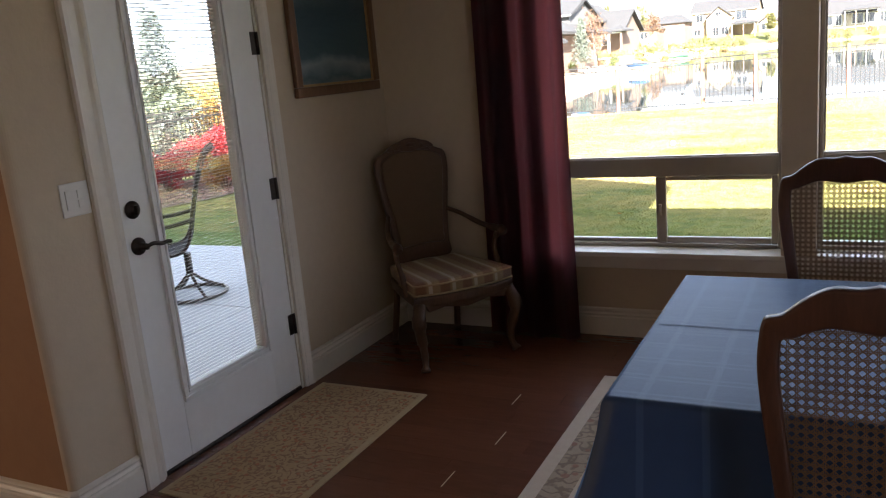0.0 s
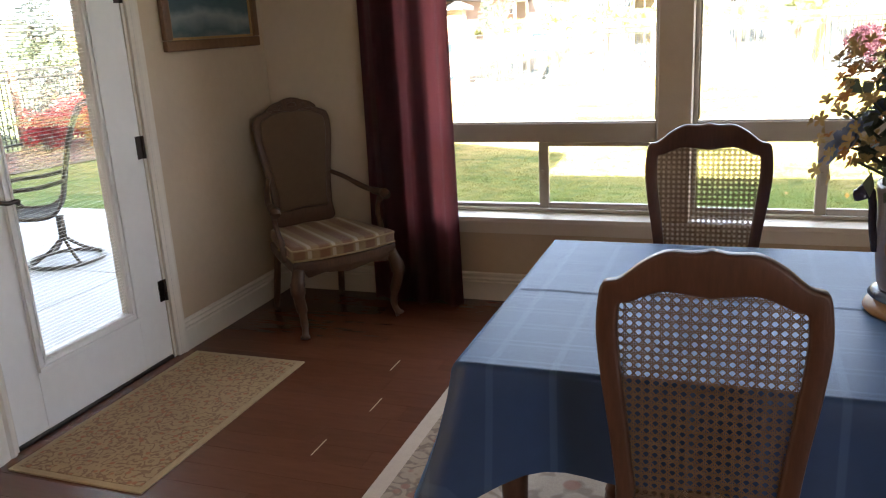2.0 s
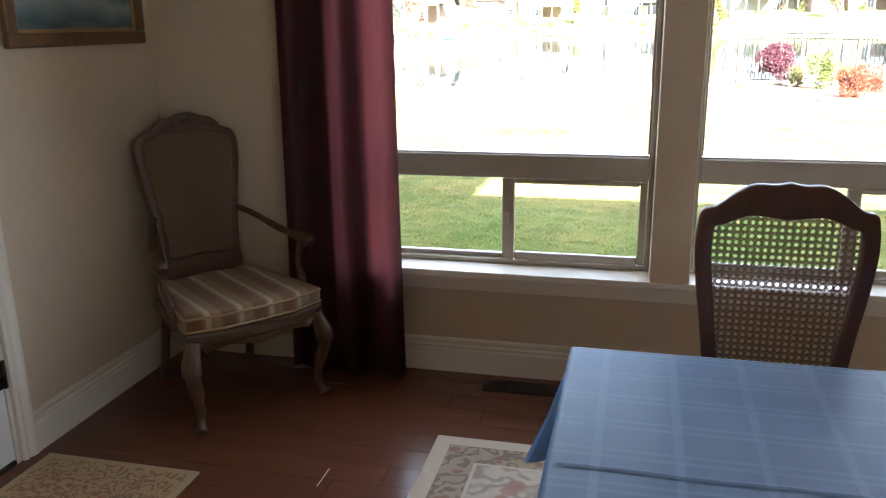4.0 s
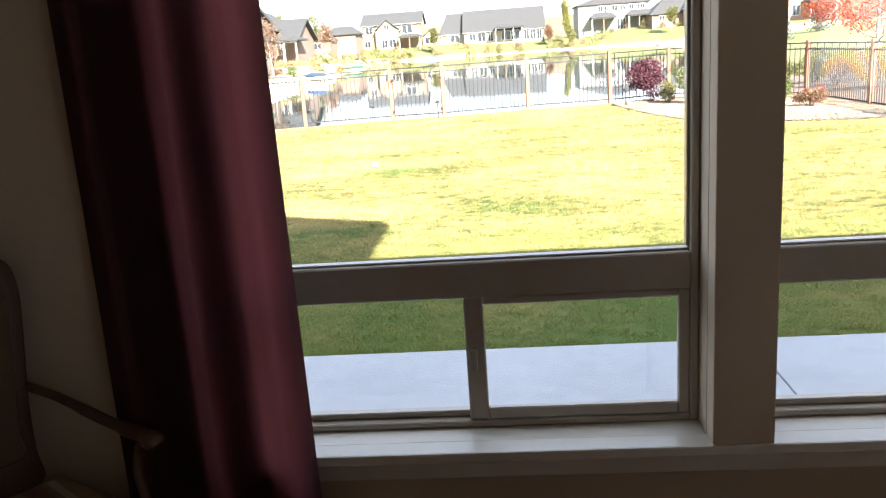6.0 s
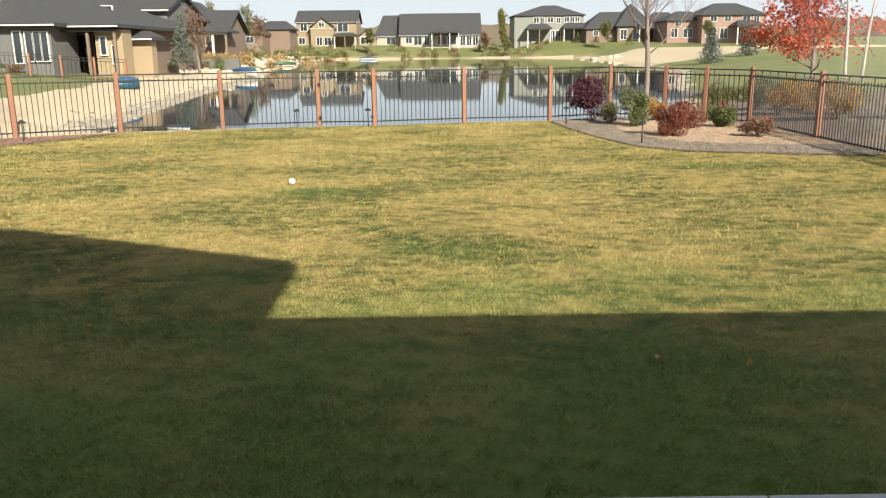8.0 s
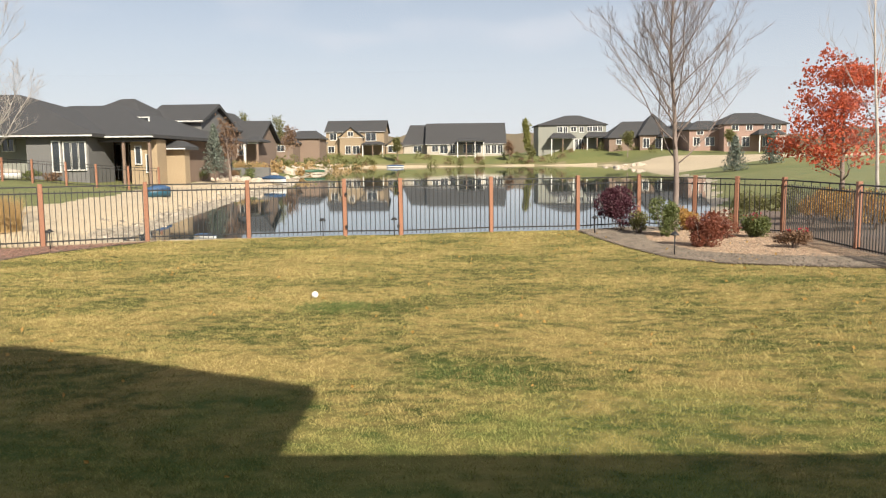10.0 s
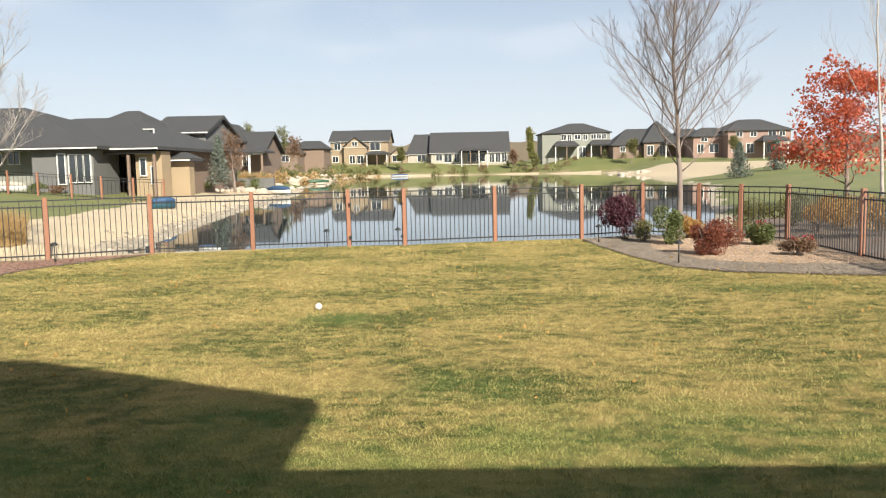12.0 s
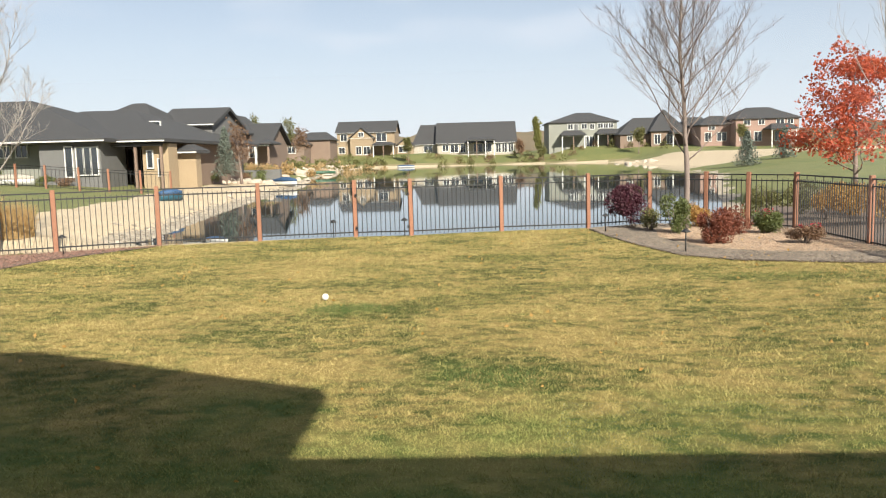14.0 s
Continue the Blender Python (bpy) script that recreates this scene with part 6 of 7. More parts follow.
def grasses(label, base, r, h, n, seed):
    rng = np.random.default_rng(seed)
    a, q = rng.uniform(0, 6.283, n), r * np.sqrt(rng.random(n))
    X, Y = q * np.cos(a), q * np.sin(a)
    H = h * rng.uniform(0.6, 1.0, n)
    ox, oy = rng.normal(0, 0.22, n) * h, rng.normal(0, 0.22, n) * h
    V, F = [], []
    for i in range(n):
        k = len(V)
        V += [(X[i] - 0.006, Y[i], -0.02), (X[i] + 0.006, Y[i], -0.02), (X[i] + ox[i] * 0.4 + 0.006, Y[i] + oy[i] * 0.4, H[i] * 0.65), (X[i] + ox[i] * 0.4 - 0.006, Y[i] + oy[i] * 0.4, H[i] * 0.65), (X[i] + ox[i], Y[i] + oy[i], H[i])]
        F += [(k, k + 1, k + 2, k + 3), (k + 3, k + 2, k + 4)]
    ob = stuff_mesh("ornamental_grass", V, F, STRAW)
    ob.matrix_world = pose(*base)
    return tagged(ob, label, "grass", "ornamental grasses")


for i, (x, y, h) in enumerate(((-9.9, 18.3, 1.15), (-10.6, 18.9, 1.1), (-9.2, 18.6, 0.9), (-17.6, 74, 1.6), (-18.6, 74, 1.7), (-16.7, 74.5, 1.5))):
    grasses("tall straw-coloured ornamental grass clump", (x, y, gz(x, y)), 0.45, h, 700, i)

# ---- beds, grass, small things outdoors ----
BED_R = [(4.55, 20.4), (4.6, 19.6), (4.72, 18.3), (4.98, 16.6), (5.4, 14.75), (6.15, 13.95), (7.06, 13.6), (8.1, 13.3), (9.2, 13.1), (9.2, 19.2), (8.3, 19.9), (7.5, 20.7), (6.3, 21.3)]
BED_L = [(-5.6, 18.5), (-6.2, 17.65), (-7.1, 16.0), (-7.4, 14.5), (-7.7, 11), (-6.9, 8), (-6.6, 6), (-7.2, 4), (-7.6, 0), (-8.6, 0), (-8.75, 4.3), (-9.3, 11.7), (-9.8, 16.5), (-7.7, 17.5)]
CHIPS = mat("bark_chips", (0.5, 0.36, 0.24), (0.17, 0.1, 0.065), 2.0, 0.9, island=0.9)
REDCHIPS = mat("red_bark_chips", (0.3, 0.165, 0.12), (0.1, 0.058, 0.045), 2.0, 0.9, island=0.9)
STONES = mat("pea_gravel", (0.3, 0.24, 0.185), (0.06, 0.048, 0.038), 2.0, 0.9, island=0.9)


def inside_poly(poly, X, Y):
    return sdf(poly, X, Y) < 0


def bed(name, poly, n, seed, label, material, base, lift=0.0):
    bm = bmesh.new()
    ring = []
    for (ax, ay), (bx, by) in zip(poly, poly[1:] + poly[:1]):
        for k in range(4):
            ring.append(bm.verts.new((ax + (bx - ax) * k / 4, ay + (by - ay) * k / 4, LAWN_Z + 0.012 + lift)))
    f = bm.faces.new(ring)
    bmesh.ops.triangulate(bm, faces=[f])
    structure(name, bm, base, label, "flower bed")
    g = np.random.default_rng(seed)
    xs, ys = [p[0] for p in poly], [p[1] for p in poly]
    X, Y = g.uniform(min(xs), max(xs), n), g.uniform(min(ys), max(ys), n)
    ok = inside_poly(poly, X, Y)
    X, Y = X[ok], Y[ok]
    m = len(X)
    s, a = g.uniform(0.012, 0.032, m), g.uniform(0, 6.283, m)
    t, e = g.normal(0, 0.5, m), g.uniform(0.4, 1.0, m)
    dx, dy = np.cos(a) * s, np.sin(a) * s
    ex, ey = -np.sin(a) * s * e, np.cos(a) * s * e
    z = LAWN_Z + 0.018 + lift + g.uniform(0, 0.02, m)
    top = z + s * 0.5
    V = np.stack([np.stack([X - dx, Y - dy, z], -1), np.stack([X + ex, Y + ey, z + t * s * 0.3], -1), np.stack([X + dx, Y + dy, z + t * s * 0.5], -1), np.stack([X - ex, Y - ey, z - t * s * 0.2], -1), np.stack([X, Y, top], -1)], 1).reshape(-1, 3)
    k = np.arange(m)[:, None] * 5
    F = np.concatenate([k + np.array([list(q)]) for q in ((0, 1, 4), (1, 2, 4), (2, 3, 4), (3, 0, 4))])
    ob = stuff_mesh("gravel", V.tolist(), F.tolist(), material)
    return tagged(ob, label, "gravel", kind="stuff")


bed("bed_east", BED_R, 44000, 1, "grey-brown gravel in the curved bed", STONES, MULCH)
BED_IN = [(6.1, 15.7), (6.9, 15.0), (8.0, 14.7), (9.1, 14.6), (9.1, 19.0), (8.2, 19.7), (6.8, 20.3), (6.0, 19.4), (5.7, 17.8)]
bed("bed_chips", BED_IN, 26000, 3, "tan wood chips round the shrubs", CHIPS, MULCH, 0.008)
bed("bed_west", BED_L, 44000, 2, "reddish bark chips along the side fence", REDCHIPS, MULCH)


def grass_blades():
    g = np.random.default_rng(9)
    n = 760000
    u = g.random(n)
    Y = 2.55 + 18.3 * u ** 1.7
    X = g.uniform(-0.62, 0.60, n) * (Y + 2.5) + 1.4
    ok = (sdf(FENCE[8:19] + [(9.2, 2), (-9.5, 2), (-9.8, 16.5)], X, Y) < 0) & (sdf(BED_R, X, Y) > 0.0) & (sdf(BED_L, X, Y) > 0.0) & ~((Y < 2.51) & (X > -5.2) & (X < 7.4))
    X, Y = X[ok], Y[ok]
    n = len(X)
    patch = np.sin(X * 1.7 + 1.3 * np.sin(Y * 0.9)) * np.sin(Y * 2.3 + X * 0.6) * 0.2 + 1
    for k in range(7):                           # tufts a hand's breadth across
        th, fr, ph = g.uniform(0, 6.283), g.uniform(14, 48), g.uniform(0, 6.283)
        patch += 0.13 * np.sin(fr * (X * np.cos(th) + Y * np.sin(th)) + ph + 2 * np.sin(X * 1.9 + k) + 2 * np.sin(Y * 2.3 + 2 * k))
    patch = np.clip(patch, 0.35, 1.9)
    h = g.uniform(0.01, 0.027, n) * patch * (0.8 + Y / 36)
    w = 0.0014 + 0.00029 * Y
    a, b = g.uniform(0, 6.283, n), g.uniform(0, 6.283, n)
    lean = g.uniform(0.2, 1.6, n) * h
    cx, sx = np.cos(a) * w, np.sin(a) * w
    z = np.full(n, LAWN_Z - 0.004)
    V = np.stack([np.stack([X - cx, Y - sx, z], -1), np.stack([X + cx, Y + sx, z], -1), np.stack([X + np.cos(b) * lean, Y + np.sin(b) * lean, z + h], -1)], 1).reshape(-1, 3)
    F = np.arange(n * 3).reshape(-1, 3)
    me = bpy.data.meshes.new("grass")
    me.vertices.add(n * 3), me.loops.add(n * 3), me.polygons.add(n)
    me.vertices.foreach_set("co", V.astype(np.float32).ravel())
    me.loops.foreach_set("vertex_index", F.astype(np.int32).ravel())
    me.polygons.foreach_set("loop_start", np.arange(0, n * 3, 3, dtype=np.int32))
    me.update(), me.validate()
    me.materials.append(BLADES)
    return tagged(new("grass", me), "short dry autumn lawn grass with green patches", "grass", kind="stuff")


grass_blades()

TURF = mat("green_turf", (0.11, 0.15, 0.045), (0.065, 0.095, 0.03), 3, 0.8, island=0.5, spec=0.15)


def turf_patch(x, y, rx, ry, n, seed):
    """A lusher spot in the lawn, fading out at its rim."""
    g = np.random.default_rng(seed)
    X, Y = x + g.normal(0, rx * 0.5, n), y + g.normal(0, ry * 0.5, n)
    a, h = g.uniform(0, 6.283, n), g.uniform(0.02, 0.04, n)
    lean, w = g.uniform(0.2, 1.2, n) * h, 0.0045
    V = np.stack([np.stack([X - w * np.cos(a), Y - w * np.sin(a), np.full(n, LAWN_Z - 0.004)], -1), np.stack([X + w * np.cos(a), Y + w * np.sin(a), np.full(n, LAWN_Z - 0.004)], -1),
                  np.stack([X + lean * np.sin(a), Y - lean * np.cos(a), LAWN_Z + h], -1)], 1).reshape(-1, 3)
    ob = stuff_mesh("grass", V.tolist(), np.arange(n * 3).reshape(-1, 3).tolist(), TURF)
    return tagged(ob, "lush green spot in the dry lawn", "grass", kind="stuff")


turf_patch(0.0, 10.13, 0.6, 0.42, 2000, 1)
turf_patch(1.85, 6.85, 0.5, 0.35, 650, 2)
turf_patch(6.2, 12.2, 1.6, 0.6, 2200, 4)

g = np.random.default_rng(4)                    # fallen leaves on the lawn
n = 420
X, Y = g.uniform(-7, 8, n), 3 + 16.5 * g.random(n) ** 0.5
pts = [(x, y, LAWN_Z + 0.035) for x, y in zip(X, Y)]
fl = leaves(pts, random.Random(5), 0.055, 1, 0.0, GOLD, "fallen_leaves")
tagged(new("fallen_leaves", fl), "scattered dry leaves on the lawn", "leaves", kind="stuff")
WHITE = mat("white_rubber", (0.8, 0.79, 0.76), (0.74, 0.73, 0.7), 20, 0.5, bump=0.1)
bm = bmesh.new()
bmesh.ops.create_icosphere(bm, subdivisions=3, radius=0.045)
for v in bm.verts:
    v.co *= 1 + 0.012 * math.sin(9 * v.co.x / 0.052) * math.sin(7 * v.co.z / 0.052)
for f in bm.faces:
    f.smooth = True
ball = solid("ball", bm, WHITE, "small white ball lying on the lawn", "ball")
ball.location = (-0.4, 10.8, LAWN_Z + 0.053)


def path_light(x, y):
    p = thing("path_light", "small black garden path light in the bed", "lamp", pose(x, y, LAWN_Z), "garden path lights")
    part("stake", tube([(0, 0, -0.05), (0, 0, 0.4)], 0.013, 6), BLACK_METAL, p)
    part("shade", lathe([(0.03, 0.39), (0.085, 0.4), (0.085, 0.41), (0.04, 0.45), (0.01, 0.47)], 12), BLACK_METAL, p)


for x, y in ((-7.15, 16.9), (-1.75, 19.4), (-0.03, 19.5), (4.8, 19.4), (5.57, 15.1)):
    path_light(x, y)

STONE = mat("pale_boulder", (0.5, 0.42, 0.33), (0.34, 0.28, 0.22), 1.2, 0.9, bump=0.5, bump_scale=8, rand=0.6)


def boulder(x, y, s, seed, label="pale boulder on the shore"):
    rng = random.Random(seed)
    bm = bmesh.new()
    bmesh.ops.create_icosphere(bm, subdivisions=2, radius=1)
    ph = [rng.uniform(0, 6) for _ in range(3)]
    for v in bm.verts:
        c = v.co
        k = 1 + 0.22 * math.sin(2.3 * c.x + ph[0]) * math.cos(2.9 * c.y + ph[1]) + 0.14 * math.sin(4 * c.z + ph[2])
        v.co = Vector((c.x * k * s, c.y * k * s * 0.85, c.z * k * s * 0.6))
    ob = solid("boulder", bm, STONE, label, "rock", group="shore boulders")
    ob.location = (x, y, gz(x, y) + 0.15 * s)
    ob.rotation_euler = (0, 0, rng.uniform(0, 6))


rng = random.Random(77)
for i in range(36):
    boulder(-13.6 - rng.uniform(0, 4.5), 60 + rng.uniform(0, 6), rng.uniform(0.18, 0.5), i)
for i in range(56):
    y = rng.uniform(80, 190)
    boulder(-15.2 - (y - 75) * 0.085 - rng.uniform(0, 5), y, rng.uniform(0.35, 0.95), 100 + i)
for i in range(16):
    boulder(rng.uniform(27, 35), rng.uniform(158, 172) - 12, rng.uniform(0.4, 0.9), 200 + i)
for i in range(90):
    y = rng.uniform(20.5, 62)
    t = (y - 20) / 55
    boulder(-6.3 - 9 * t - rng.uniform(0, 1.6) - 0.2, y, rng.uniform(0.05, 0.15), 300 + i)



def shore_stones(n, seed):
    """Cobbles too many to count along the water's edge of the beach."""
    g = np.random.default_rng(seed)
    line = LAKE[1:8]
    seg = g.integers(0, len(line) - 1, n)
    u = g.random(n)
    A = np.array(line)
    X = A[seg, 0] + (A[seg + 1, 0] - A[seg, 0]) * u - np.abs(g.normal(0.1, 0.42, n)) + 0.25
    Y = A[seg, 1] + (A[seg + 1, 1] - A[seg, 1]) * u
    Z = ground_z(X, Y)
    s = g.uniform(0.03, 0.1, n) * (0.7 + Y / 60)
    a, e = g.uniform(0, 6.283, n), g.uniform(0.55, 1.0, n)
    V, F = [], []
    for i in range(n):
        k = len(V)
        for j in range(5):
            t = a[i] + 1.2566 * j
            V.append((X[i] + s[i] * math.cos(t), Y[i] + s[i] * e[i] * math.sin(t), Z[i] - 0.03))
        for j in range(5):
            t = a[i] + 1.2566 * j + 0.3
            V.append((X[i] + 0.7 * s[i] * math.cos(t), Y[i] + 0.7 * s[i] * e[i] * math.sin(t), Z[i] + 0.5 * s[i]))
        F += [(k + j, k + (j + 1) % 5, k + 5 + (j + 1) % 5, k + 5 + j) for j in range(5)] + [(k + 5, k + 6, k + 7, k + 8, k + 9)]
    ob = stuff_mesh("cobbles", V, F, COBBLE)
    return tagged(ob, "grey and tan cobbles along the water's edge", "stones", kind="stuff")


COBBLE = mat("shore_cobble", (0.42, 0.36, 0.28), (0.13, 0.11, 0.09), 2.0, 0.9, island=0.9)
shore_stones(4200, 8)
BLUE = mat("blue_tarp", (0.035, 0.085, 0.17), (0.02, 0.05, 0.11), 3, 0.7, bump=0.4, bump_scale=8)
TEAL = mat("teal_plastic", (0.02, 0.1, 0.15), (0.015, 0.07, 0.11), 3, 0.4)
KAYAK = mat("green_plastic", (0.04, 0.11, 0.06), (0.03, 0.08, 0.045), 3, 0.4)


def boat(label, m, length, width, height, hull, cover):
    b = thing("boat", label, "boat", m, "boats")
    for nm, z0, z1, k, mt in (("hull", 0.0, 0.55, 1.0, hull), ("cover", 0.552, 1.0, 0.97, cover)):
        bm = bmesh.new()
        rows = []
        for i in range(13):
            u = i / 12
            w = max(0.03, width / 2 * min(1.0, (1 - u) / 0.5) ** 0.55 * (0.82 + 0.18 * min(1.0, u / 0.3))) * k
            lo, hi = z0 * height, z1 * height
            if nm == "cover":
                hi = lo + (hi - lo) * (0.25 + 0.75 * math.sin(math.pi * (0.1 + 0.8 * u)))
            sec = [(-w * 0.6, lo), (-w, lo + (hi - lo) * 0.7), (-w * 0.9, hi), (w * 0.9, hi), (w, lo + (hi - lo) * 0.7), (w * 0.6, lo)] if nm == "hull" else [(-w, lo), (-w * 0.5, lo + (hi - lo) * 0.8), (0, hi), (w * 0.5, lo + (hi - lo) * 0.8), (w, lo), (0, lo - 0.005)]
            rows.append([bm.verts.new(((u - 0.5) * length, y, z)) for y, z in sec])
        for p, q in zip(rows, rows[1:]):
            for j in range(6):
                bm.faces.new((p[j], p[(j + 1) % 6], q[(j + 1) % 6], q[j])).smooth = True
        bm.faces.new(rows[0]), bm.faces.new(list(reversed(rows[-1])))
        part(nm, bm, mt, b)


boat("white boat under a blue cover on the beach", pose(-13.2, 64, gz(-13.2, 64), 0, 0, -40), 2.8, 1.25, 0.75, WHITEPAINT, BLUE)
boat("green kayak pulled up among the rocks", pose(-18.2, 108, gz(-18.2, 108) + 0.4, 0, 0, 20), 3.2, 0.7, 0.42, KAYAK, KAYAK)
# tarp-covered equipment, built from the boat's hull and cover shapes
boat("teal tarp-covered equipment on the sand", pose(-11.98, 36, gz(-11.98, 36), 0, 0, 35), 1.05, 0.8, 0.55, TEAL, BLUE)
boat("small white and blue boat by the bank", pose(-5.35, 21.7, WATER_Z - 0.03, 0, 0, -30), 0.75, 0.26, 0.15, WHITEPAINT, BLUE)
boat("white moored boat at the far shore", pose(-13.5, 188, WATER_Z, 0, 0, 10), 4, 1.6, 0.7, WHITEPAINT, BLUE)

boat("white boat parked beside the grey house", pose(-23.9, 44.0, gz(-23.9, 44), 0, 0, 15), 2.3, 1.1, 0.62, WHITEPAINT, CREAMWALL)

# low retaining wall by the grasses
structure("shore_wall", box(-19.6, 71.5, 0.0, -15.4, 72.1, 0.98, 0.03), GREYWALL, "low grey block wall above the beach", "wall")

# hazy wooded rise at the horizon
bm = bmesh.new()
prev = None
for i in range(121):
    a = radians(-50 + i * 100 / 120)
    R = 420
    h = 12.5 + 2.0 * math.sin(i * 0.7) + 1.2 * math.sin(i * 1.9) + 0.9 * math.sin(i * 4.3)
    x, y = R * math.sin(a), R * math.cos(a)
    row = [bm.verts.new((x, y, -3)), bm.verts.new((x, y, h)), bm.verts.new((x * 1.03, y * 1.03, h - 3))]
    if prev:
        bm.faces.new((prev[0], row[0], row[1], prev[1])), bm.faces.new((prev[1], row[1], row[2], prev[2]))
    prev = row
structure("backdrop", bm, mat("far_woods", (0.12, 0.1, 0.075), (0.17, 0.13, 0.09), 0.05, 1.0, fine=0.5), "distant low wooded rise", "hill")



def thicket(label, spots, material, seed, leaf):
    """Low brush too far off to count, as one mass of small clumps."""
    rng = random.Random(seed)
    pts = []
    for x, y, r, h in spots:
        z = gz(x, y)
        for k in range(46):
            a, u = rng.uniform(0, 6.283), rng.random() ** 0.5
            v = rng.random()
            pts.append((x + r * u * math.cos(a) * (1 - 0.5 * v), y + r * u * math.sin(a), z + h * v))
    return tagged(new("brush", leaves(pts, rng, leaf, 2, 0.12, material, "brush")), label, "brush", kind="stuff")


def scatter(seed, n, x0, x1, y0, y1, r0, r1, h0, h1):
    rng = random.Random(seed)
    return [(rng.uniform(x0, x1), rng.uniform(y0, y1), rng.uniform(r0, r1), rng.uniform(h0, h1)) for _ in range(n)]


thicket("olive brush along the far shore houses", scatter(1, 60, -48, 78, 196, 216, 0.7, 2.0, 0.8, 2.4), OLIVE, 1, 0.4)
thicket("dull brown brush along the far shore", scatter(2, 26, -48, 60, 203, 216, 0.7, 1.6, 0.6, 1.6), DULL, 2, 0.35)
thicket("straw-coloured reeds along the rocky shore", scatter(3, 30, -27, -17, 90, 185, 0.5, 1.4, 0.6, 1.6), STRAW, 3, 0.4)
thicket("olive brush on the rocky shore", scatter(4, 34, -34, -20, 95, 185, 0.7, 1.8, 0.8, 2.6), OLIVE, 4, 0.45)
thicket("dark green hedge by the neighbouring houses", scatter(5, 16, -21, -16, 66, 76, 0.4, 0.9, 0.5, 1.5), GREEN, 5, 0.2)
thicket("dull brown shrubs between the neighbouring houses", scatter(6, 12, -21, -16, 66, 80, 0.4, 0.8, 0.6, 1.5), DULL, 6, 0.18)

# ---- patio chair ----
SLING = mat("dark_sling_mesh", (0.035, 0.03, 0.03), (0.05, 0.042, 0.04), 60, 0.7)
pc = thing("patio_chair", "dark swivel sling chair on the patio", "chair", pose(-2.35, 0.85, PATIO_Z, 0, 0, 133))
b = bmesh.new()
tube([(0.27 * math.cos(a), 0.27 * math.sin(a), 0.02) for a in np.linspace(0, 6.2832, 29)], 0.016, 6, b)
part("base_ring", b, BRONZE, pc)
for a in (0.4, 1.97, 3.54, 5.1):
    part("base_spoke", tube(spline([(0.27 * math.cos(a), 0.27 * math.sin(a), 0.02), (0.12 * math.cos(a), 0.12 * math.sin(a), 0.1), (0, 0, 0.2)], 4), 0.014, 6), BRONZE, pc)
part("swivel_post", tube([(0, 0, 0.18), (0, 0, 0.36)], 0.03, 8), BRONZE, pc)
side = [(0, 0.42, 0.42), (0, 0.25, 0.39), (0, 0.04, 0.38), (0, -0.06, 0.47), (0, -0.12, 0.7), (0, -0.19, 0.95), (0, -0.27, 1.12), (0, -0.34, 1.17)]
line = spline(side, 4)
b = bmesh.new()
prev = None
for p in line:
    row = [b.verts.new((x, p.y + 0.02 * abs(x) / 0.24, p.z + 0.02 * (abs(x) / 0.24) ** 2)) for x in (-0.24, -0.12, 0, 0.12, 0.24)]
    if prev:
        for k in range(4):
            b.faces.new((prev[k], prev[k + 1], row[k + 1], row[k])).smooth = True
    prev = row
bmesh.ops.solidify(b, geom=b.faces[:], thickness=0.012)
part("sling", b, SLING, pc)
for s in (-1, 1):
    part("side_rail", tube([(s * 0.255, p.y + 0.02, p.z + 0.02) for p in line], 0.015, 6), BRONZE, pc)
    part("armrest", tube(spline([(s * 0.27, -0.1, 0.66), (s * 0.29, 0.08, 0.63), (s * 0.29, 0.3, 0.62), (s * 0.28, 0.36, 0.55), (s * 0.26, 0.25, 0.4)], 4), 0.017, 6), BRONZE, pc)

# ---- vase of flowers on the table ----
CERAMIC = mat("vase_glaze", (0.24, 0.215, 0.235), (0.16, 0.13, 0.13), 9, 0.3, bump=0.1, bump_scale=30)
CERAMIC_TAN = mat("vase_ochre_glaze", (0.4, 0.23, 0.1), (0.3, 0.16, 0.07), 12, 0.3)
COBALT = mat("vase_dark_glaze", (0.02, 0.025, 0.05), (0.035, 0.03, 0.05), 12, 0.25)
VX, VY = 2.885, -1.74
vase = thing("vase", "tall painted ceramic vase standing on the tablecloth", "vase", pose(VX, VY, TZ + 0.0045))
part("body", lathe([(0.075, 0.03), (0.09, 0.045), (0.1, 0.07), (0.107, 0.13), (0.108, 0.2), (0.111, 0.25), (0.116, 0.285), (0.114, 0.3), (0.106, 0.3), (0.1, 0.28), (0.095, 0.2), (0.0, 0.19)], 32), CERAMIC, vase)
part("foot", lathe([(0.118, 0.0), (0.124, 0.008), (0.12, 0.02), (0.1, 0.03), (0.088, 0.036), (0.08, 0.04)], 32), CERAMIC_TAN, vase, "ochre glazed foot")
part("collar", lathe([(0.112, 0.036), (0.116, 0.04), (0.106, 0.052), (0.098, 0.056)], 32), COBALT, vase)
for s in (-1, 1):
    part("handle", tube(spline([(s * 0.108, 0, 0.14), (s * 0.118, 0, 0.2), (s * 0.122, 0, 0.255), (s * 0.135, 0, 0.285), (s * 0.147, 0, 0.275), (s * 0.143, 0, 0.262)], 5), [0.009] * 12 + [0.012] * 8 + [0.017] * 6, 10), COBALT, vase, "dark scrolled handle")
